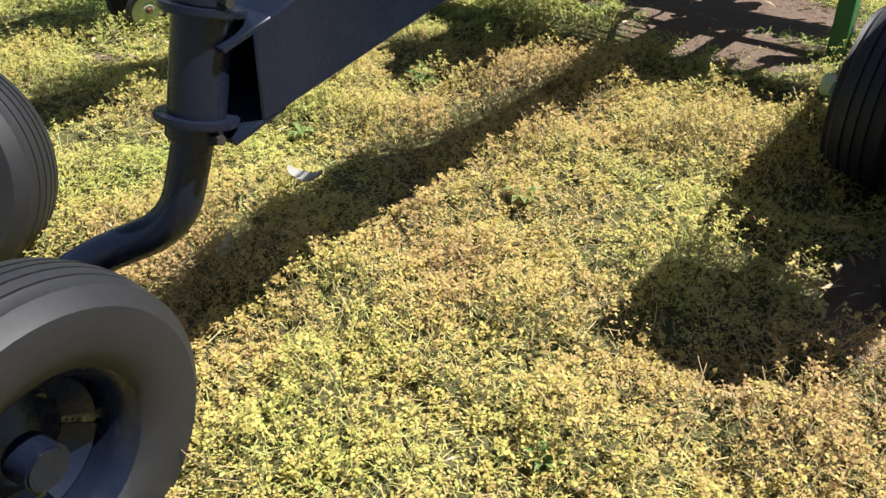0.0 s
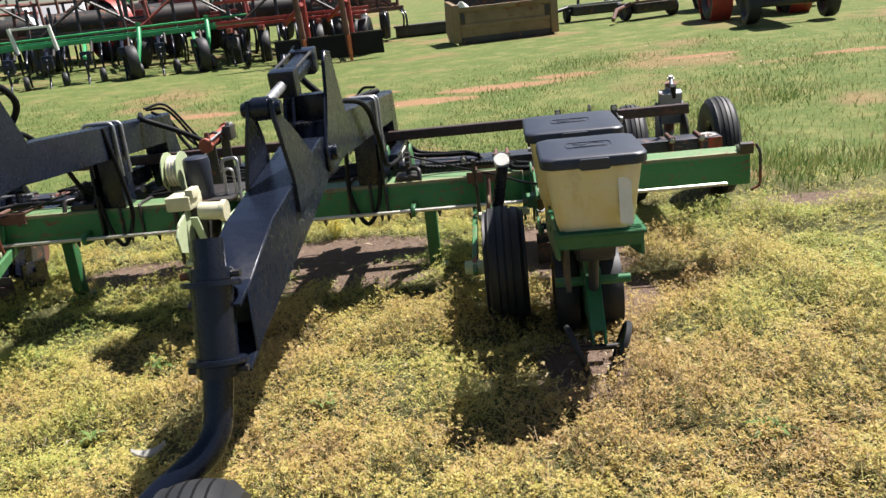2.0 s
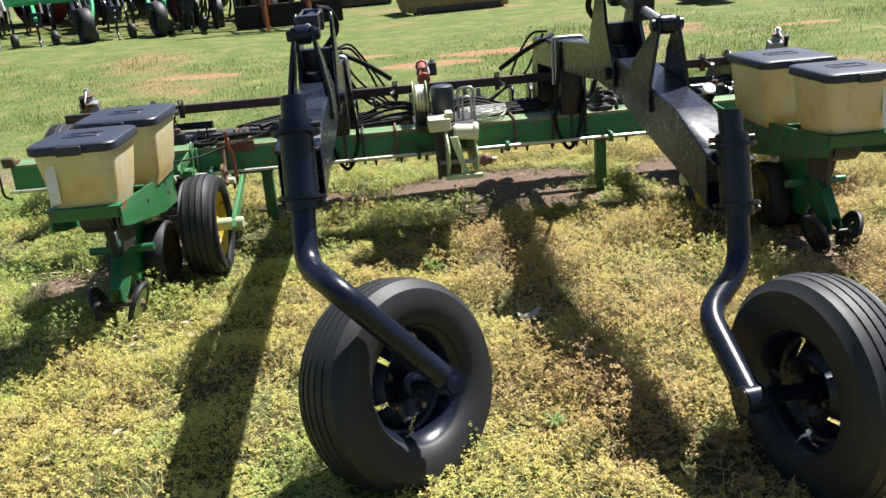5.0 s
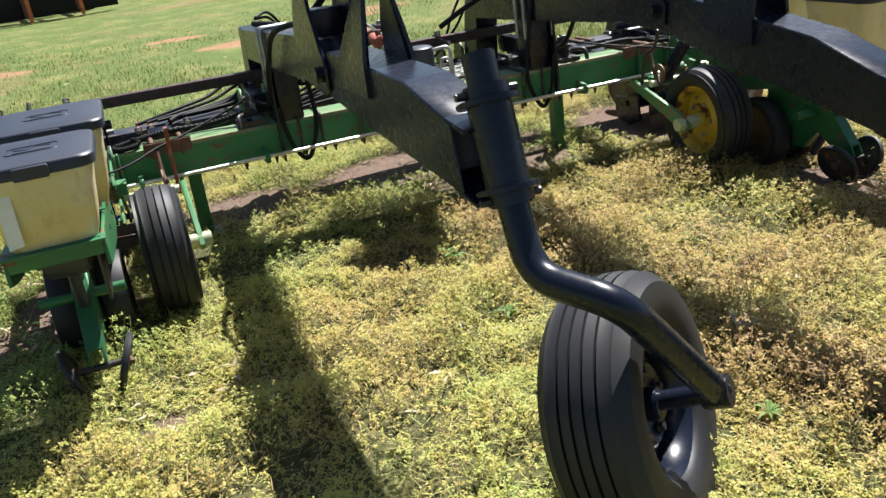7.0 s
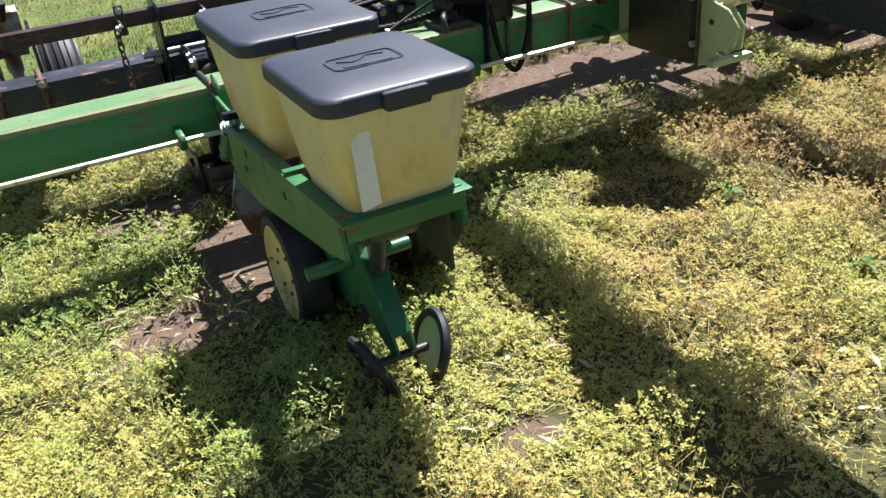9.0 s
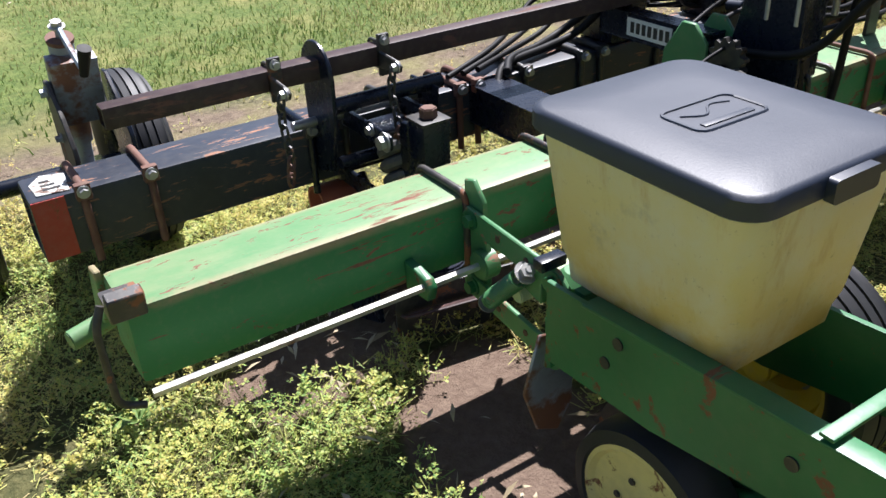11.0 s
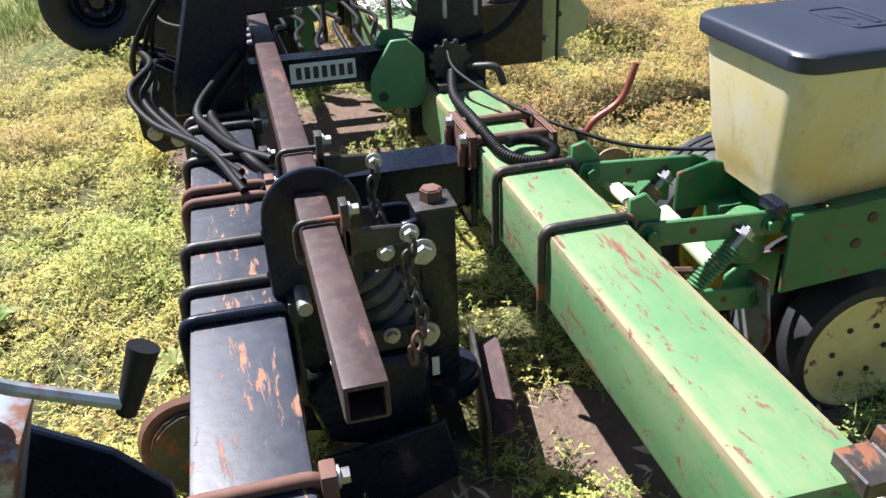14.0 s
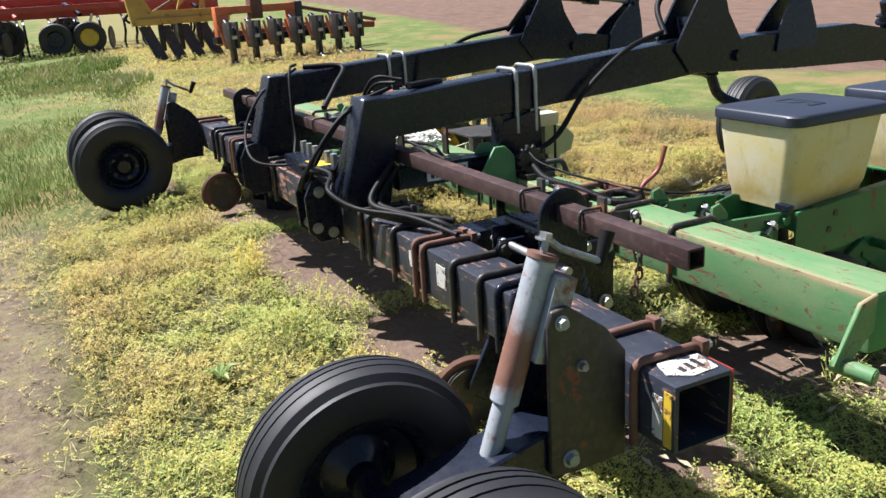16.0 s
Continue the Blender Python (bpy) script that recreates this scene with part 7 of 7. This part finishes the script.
def far_small_gear():
    """Smaller implements on the grass between the box and the tractors."""
    for x, y, turn, mat, label in ((4.0, 19.5, 8, DARK_STEEL, "low dark mower deck with a bare steel bar"), (5.3, 18.0, 25, RUST, "small rusty red implement with black wheels")):
        t = thing("parked_implement", (0, 0, 0), label, "implement", "row of parked implements")
        part("deck", box(-0.6, 0.6, -0.3, 0.3, 0.15, 0.4, 0.05), DARK_STEEL, t)
        part("cross_bar", box(-0.75, 0.75, -0.36, -0.3, 0.4, 0.46, 0.01), STEEL if mat is DARK_STEEL else mat, t)
        part("tongue", sweep([(-0.6, 0, 0.4), (-1.2, -0.3, 0.3), (-1.5, -0.6, 0.1)], 0.05), mat, t)
        part("mast", sweep([(-0.4, 0, 0.4), (-0.35, 0, 1.3), (0.4, 0, 0.45)], 0.045), mat, t)
        for s in (-1, 1):
            far_wheel(t, (s * 0.7, 0.1, 0.22), 0.22, 0.16, DARK_STEEL)
        settle(t, x, y, turn)


def far_frames():
    """Dark folded implements crowded behind the cultivator, each an open frame of bars, tines and wheels."""
    random.seed(77)
    u = random.uniform
    paints = (DARK_STEEL, DULL_RED, DARK_STEEL, RUST, DARK_STEEL, DULL_RED, DARK_STEEL, RUST, DULL_RED, DARK_STEEL, BRIGHT_GREEN, RUST, DULL_RED, DARK_STEEL)
    spots = ((-3.9, 17.3), (-6.4, 16.9), (-8.9, 17.0), (-11.4, 17.3), (-14.2, 17.8), (-4.6, 18.9), (-7.4, 19.2), (-10.4, 19.4), (-13.6, 20.2), (-6.2, 21.6), (-9.0, 22.4), (-2.9, 19.8), (-15.6, 23.5), (-18.0, 22.0))
    for i, (x, y) in enumerate(spots):
        mat = paints[i]
        t = thing("folded_implement", (0, 0, 0), "dark folded farm implement of bars, tines and black wheels", "implement", "second row of parked machines")
        tall = u(1.5, 2.1)
        for k in range(4):
            yy = -0.9 + 0.55 * k
            part("beam", box(-1.5, 1.5, yy - 0.05, yy + 0.05, 0.75 + 0.1 * k, 0.87 + 0.1 * k, 0.01), mat, t)
        for k in range(6):
            xx = -1.45 + 0.58 * k
            part("cross_member", box(xx - 0.04, xx + 0.04, -0.95, 0.8, 0.78, 0.86, 0.008), mat if k % 2 else DARK_STEEL, t)
            part("upright", sweep([(xx, -0.6, 0.8), (xx + u(-0.1, 0.1), -0.4, tall + u(-0.4, 0.2))], 0.04, 6), mat if k % 2 else DARK_STEEL, t)
            part("tine", sweep(smooth_path([(xx, -0.9, 0.8), (xx, -1.2, 0.65), (xx, -1.25, 0.35), (xx, -1.05, 0.04)]), 0.03, 6), BLACK, t)
            part("tine", sweep(smooth_path([(xx + 0.2, 0.0, 0.8), (xx + 0.2, -0.35, 0.6), (xx + 0.2, -0.3, 0.3), (xx + 0.2, -0.1, 0.04)]), 0.03, 6), BLACK, t)
        part("wing_rail", sweep([(-1.5, -0.4, tall - 0.1), (1.5, -0.4, tall - u(0.0, 0.4))], 0.045, 6), mat, t)
        part("wing_stay", sweep([(-1.3, -0.6, 0.85), (0.2, -0.45, tall - 0.1)], 0.035, 6), mat, t)
        part("wing_stay", sweep([(1.3, -0.6, 0.85), (-0.1, -0.45, tall - 0.2)], 0.035, 6), DARK_STEEL, t)
        part("tank", rod((-0.8, 0.4, 1.15), (0.7, 0.4, 1.15), 0.3, 18, bevel=0.06), DARK_STEEL, t)
        for xx in (-1.2, 1.1):
            far_wheel(t, (xx, -0.3, 0.42), 0.42, 0.26, mat if i % 2 else DARK_STEEL, (1, u(-0.4, 0.4), 0))
        settle(t, x, y, u(10, 35))


far_frames()
far_cultivator()
far_red_frames()
far_tan_box()
far_tractor(7.15, 14.6, RED, "red_tractor", "small red tractor with black tyres, parked", 0.62)
far_tractor(7.9, 18.2, DARK_STEEL, "dark_tractor", "dark green tractor parked on the meadow", 0.8, 5)
far_tractor(-8.4, 20.0, RED, "red_tractor", "large red tractor with big black lugged tyres", 0.8, 60)
far_pickup()
far_small_gear()


def far_field_cultivator():
    """The foot is under its near gauge wheel."""
    t = thing("red_field_cultivator", (0, 0, 0), "wide red field cultivator with curved spring tines", "cultivator")
    for x in (0.7, 2.1, 3.5):
        part("beam", box(x - 0.09, x + 0.09, -3.3, 9.3, 0.85, 1.05, 0.015), RED, t)
    for i in range(22):
        y = -3.1 + 0.56 * i
        if i % 3 == 0:
            part("fore_beam", box(0.7, 3.5, y - 0.04, y + 0.04, 0.95, 1.05, 0.01), RED, t)
        part("tine", sweep(smooth_path([(0.7, y, 0.85), (0.3, y, 0.75), (0.2, y, 0.45), (0.55, y, 0.2), (0.4, y, 0.0)]), 0.03, 6), BLACK, t)
    for y in (0.0, 0.75, 2.9, 5.8):
        far_wheel(t, (0.0, y, 0.36), 0.38, 0.24, YELLOW if y == 0.0 else BLACK, (-1, 0.15, 0))
        part("wheel_leg", sweep([(0.05, y + 0.05, 0.36), (0.2, y - 0.15, 0.9)], 0.03, 8), CREAM if y == 0.0 else DULL_RED, t)
    for x, z in ((0.3, 1.0), (1.1, 1.2), (2.7, 1.1), (3.9, 1.35)):
        part("rail", box(x - 0.07, x + 0.07, -3.1, 9.3, z, z + 0.14, 0.015), RED, t)
    for i in range(9):
        y = -2.7 + 1.4 * i
        part("wing_upright", box(1.4, 1.55, y - 0.08, y + 0.08, 0.9, 1.6, 0.015), RED, t)
        part("diagonal_stay", sweep([(0.4, y, 0.9), (2.5, y + 0.5, 1.45)], 0.05, 8), RED if i % 2 else BLACK, t)
        part("coil", lathe([(-0.05, 0.06), (-0.05, 0.12), (0.05, 0.12), (0.05, 0.06)], 16, Matrix.Translation((0.2, y + 0.3, 0.72))), BLACK, t)
        part("rear_tine", sweep(smooth_path([(2.1, y, 0.85), (1.6, y, 0.7), (1.5, y, 0.4), (1.85, y, 0.15), (1.7, y, 0.0)]), 0.035, 6), BLACK, t)
    for i in range(16):
        part("gang_disc", lathe([(-0.01, 0.0), (-0.02, 0.26), (0.0, 0.28), (0.02, 0.26), (0.01, 0.0)], 20, Matrix.Translation((1.0, -3.0 + 0.8 * i, 0.3)) @ Matrix.Rotation(radians(70), 4, "Z"), closed=False), DARK_STEEL, t)
    for y in (0.4, 1.8, 3.9, 4.7, 7.3):
        far_wheel(t, (1.7, y, 0.42), 0.44, 0.28, BLACK, (-1, 0.2, 0))
    settle(t, 18.4, 0.2)


def far_plough():
    t = thing("yellow_plough", (0, 0, 0), "yellow steel plough with dark mouldboards", "plough")
    part("frame", box(-0.2, 0.2, -1.0, 0.9, 0.72, 0.86, 0.03), PLOUGH_YELLOW, t)
    part("head", prism([(0.95, 0.7), (1.05, 1.45), (0.8, 1.5), (0.55, 1.0), (-1.0, 0.98), (-1.0, 0.86), (0.9, 0.8)], -0.15, 0.05), PLOUGH_YELLOW, t)
    part("head", prism([(0.0, 1.0), (-0.15, 1.4), (-0.9, 1.4), (-1.0, 1.28), (-0.25, 1.25)], 0.1, 0.22), PLOUGH_YELLOW, t)
    part("beam", sweep([(0.0, 0.9, 0.8), (1.5, -1.4, 0.85)], 0.08), PLOUGH_YELLOW, t)
    part("mast", sweep([(0.1, -0.5, 0.85), (0.15, -0.6, 1.7), (0.4, -0.9, 1.75)], 0.06, 8), PLOUGH_YELLOW, t)
    part("stay", sweep([(0.2, 0.6, 0.9), (0.15, -0.55, 1.5)], 0.035, 8), RUST, t)
    for i in range(4):
        yy = 0.35 - 0.38 * i
        part("mouldboard", loft([[(-0.3 + 0.25 * z + 0.1 * math.sin(z * 3), yy + dy + 0.35 * z, z) for z in (0.02, 0.25, 0.5, 0.7)] + [(-0.24 + 0.25 * z + 0.1 * math.sin(z * 3), yy + dy + 0.35 * z, z) for z in (0.7, 0.5, 0.25, 0.02)] for dy in (0.0, 0.12, 0.24)]), DARK_STEEL, t)
        part("standard", box(-0.1, 0.05, yy, yy + 0.1, 0.2, 0.8, 0.01), BLACK, t)
    settle(t, 14.4, -1.25)


def far_ripper():
    t = thing("orange_ripper", (0, 0, 0), "orange-framed ripper with rows of black shanks", "ripper")
    part("toolbar", box(-0.1, 0.1, -2.9, 0.2, 0.5, 0.66, 0.02), BLACK, t)
    for i in range(7):
        yy = -0.02 - 0.46 * i
        part("shank", box(-0.35, -0.2, yy - 0.04, yy + 0.04, 0.05, 0.85, 0.01), BLACK, t)
        for d in (-0.08, 0.05):
            part("shank_clamp", box(-0.38, -0.1, yy + d - 0.03, yy + d + 0.03, 0.38, 0.98, 0.01), DARK_STEEL, t)
        part("clamp_bolt", box(-0.4, -0.38, yy - 0.05, yy + 0.05, 0.6, 0.68, 0.005), STEEL, t)
        part("trip_spring", rod((-0.3, yy, 0.8), (-0.05, yy, 1.0), 0.06, 12), BLACK, t)
        part("point", prism([(-0.35, 0.1), (-0.2, 0.1), (-0.55, -0.04)], yy - 0.04, yy + 0.04, "y"), BLACK, t)
        part("link", sweep([(-0.3, yy + 0.16, 0.45), (-0.2, yy + 0.2, 0.95)], 0.025, 6), ORANGE, t)
    for yy in (-0.1, -1.65):
        part("mast_upright", box(0.2, 0.36, yy - 0.13, yy + 0.13, 0.45, 1.33, 0.02), ORANGE, t)
    part("mast_rail", box(0.19, 0.37, -1.75, 0.0, 1.14, 1.32, 0.02), ORANGE, t)
    part("mast_lug", box(0.18, 0.38, -0.95, -0.7, 1.0, 1.5, 0.02), RUST, t)
    part("mast_rail", box(0.19, 0.35, -2.6, 0.0, 0.62, 0.76, 0.02), ORANGE, t)
    part("mast_stay", sweep([(0.3, -1.75, 1.22), (0.7, -3.9, 0.72)], 0.05), RUST, t)
    for k in range(3):
        part("drawbar", sweep([(0.6 + 0.2 * k, -1.6, 0.8 - 0.06 * k), (0.9, -4.0, 0.62 - 0.04 * k)], 0.045), DULL_RED, t)
    part("side_plate", box(0.18, 0.38, -1.83, -1.66, 0.3, 1.34, 0.02), DARK_STEEL, t)
    settle(t, 12.3, -1.65, 12).scale = (1, 1, 0.8)


far_field_cultivator()
far_plough()
far_ripper()
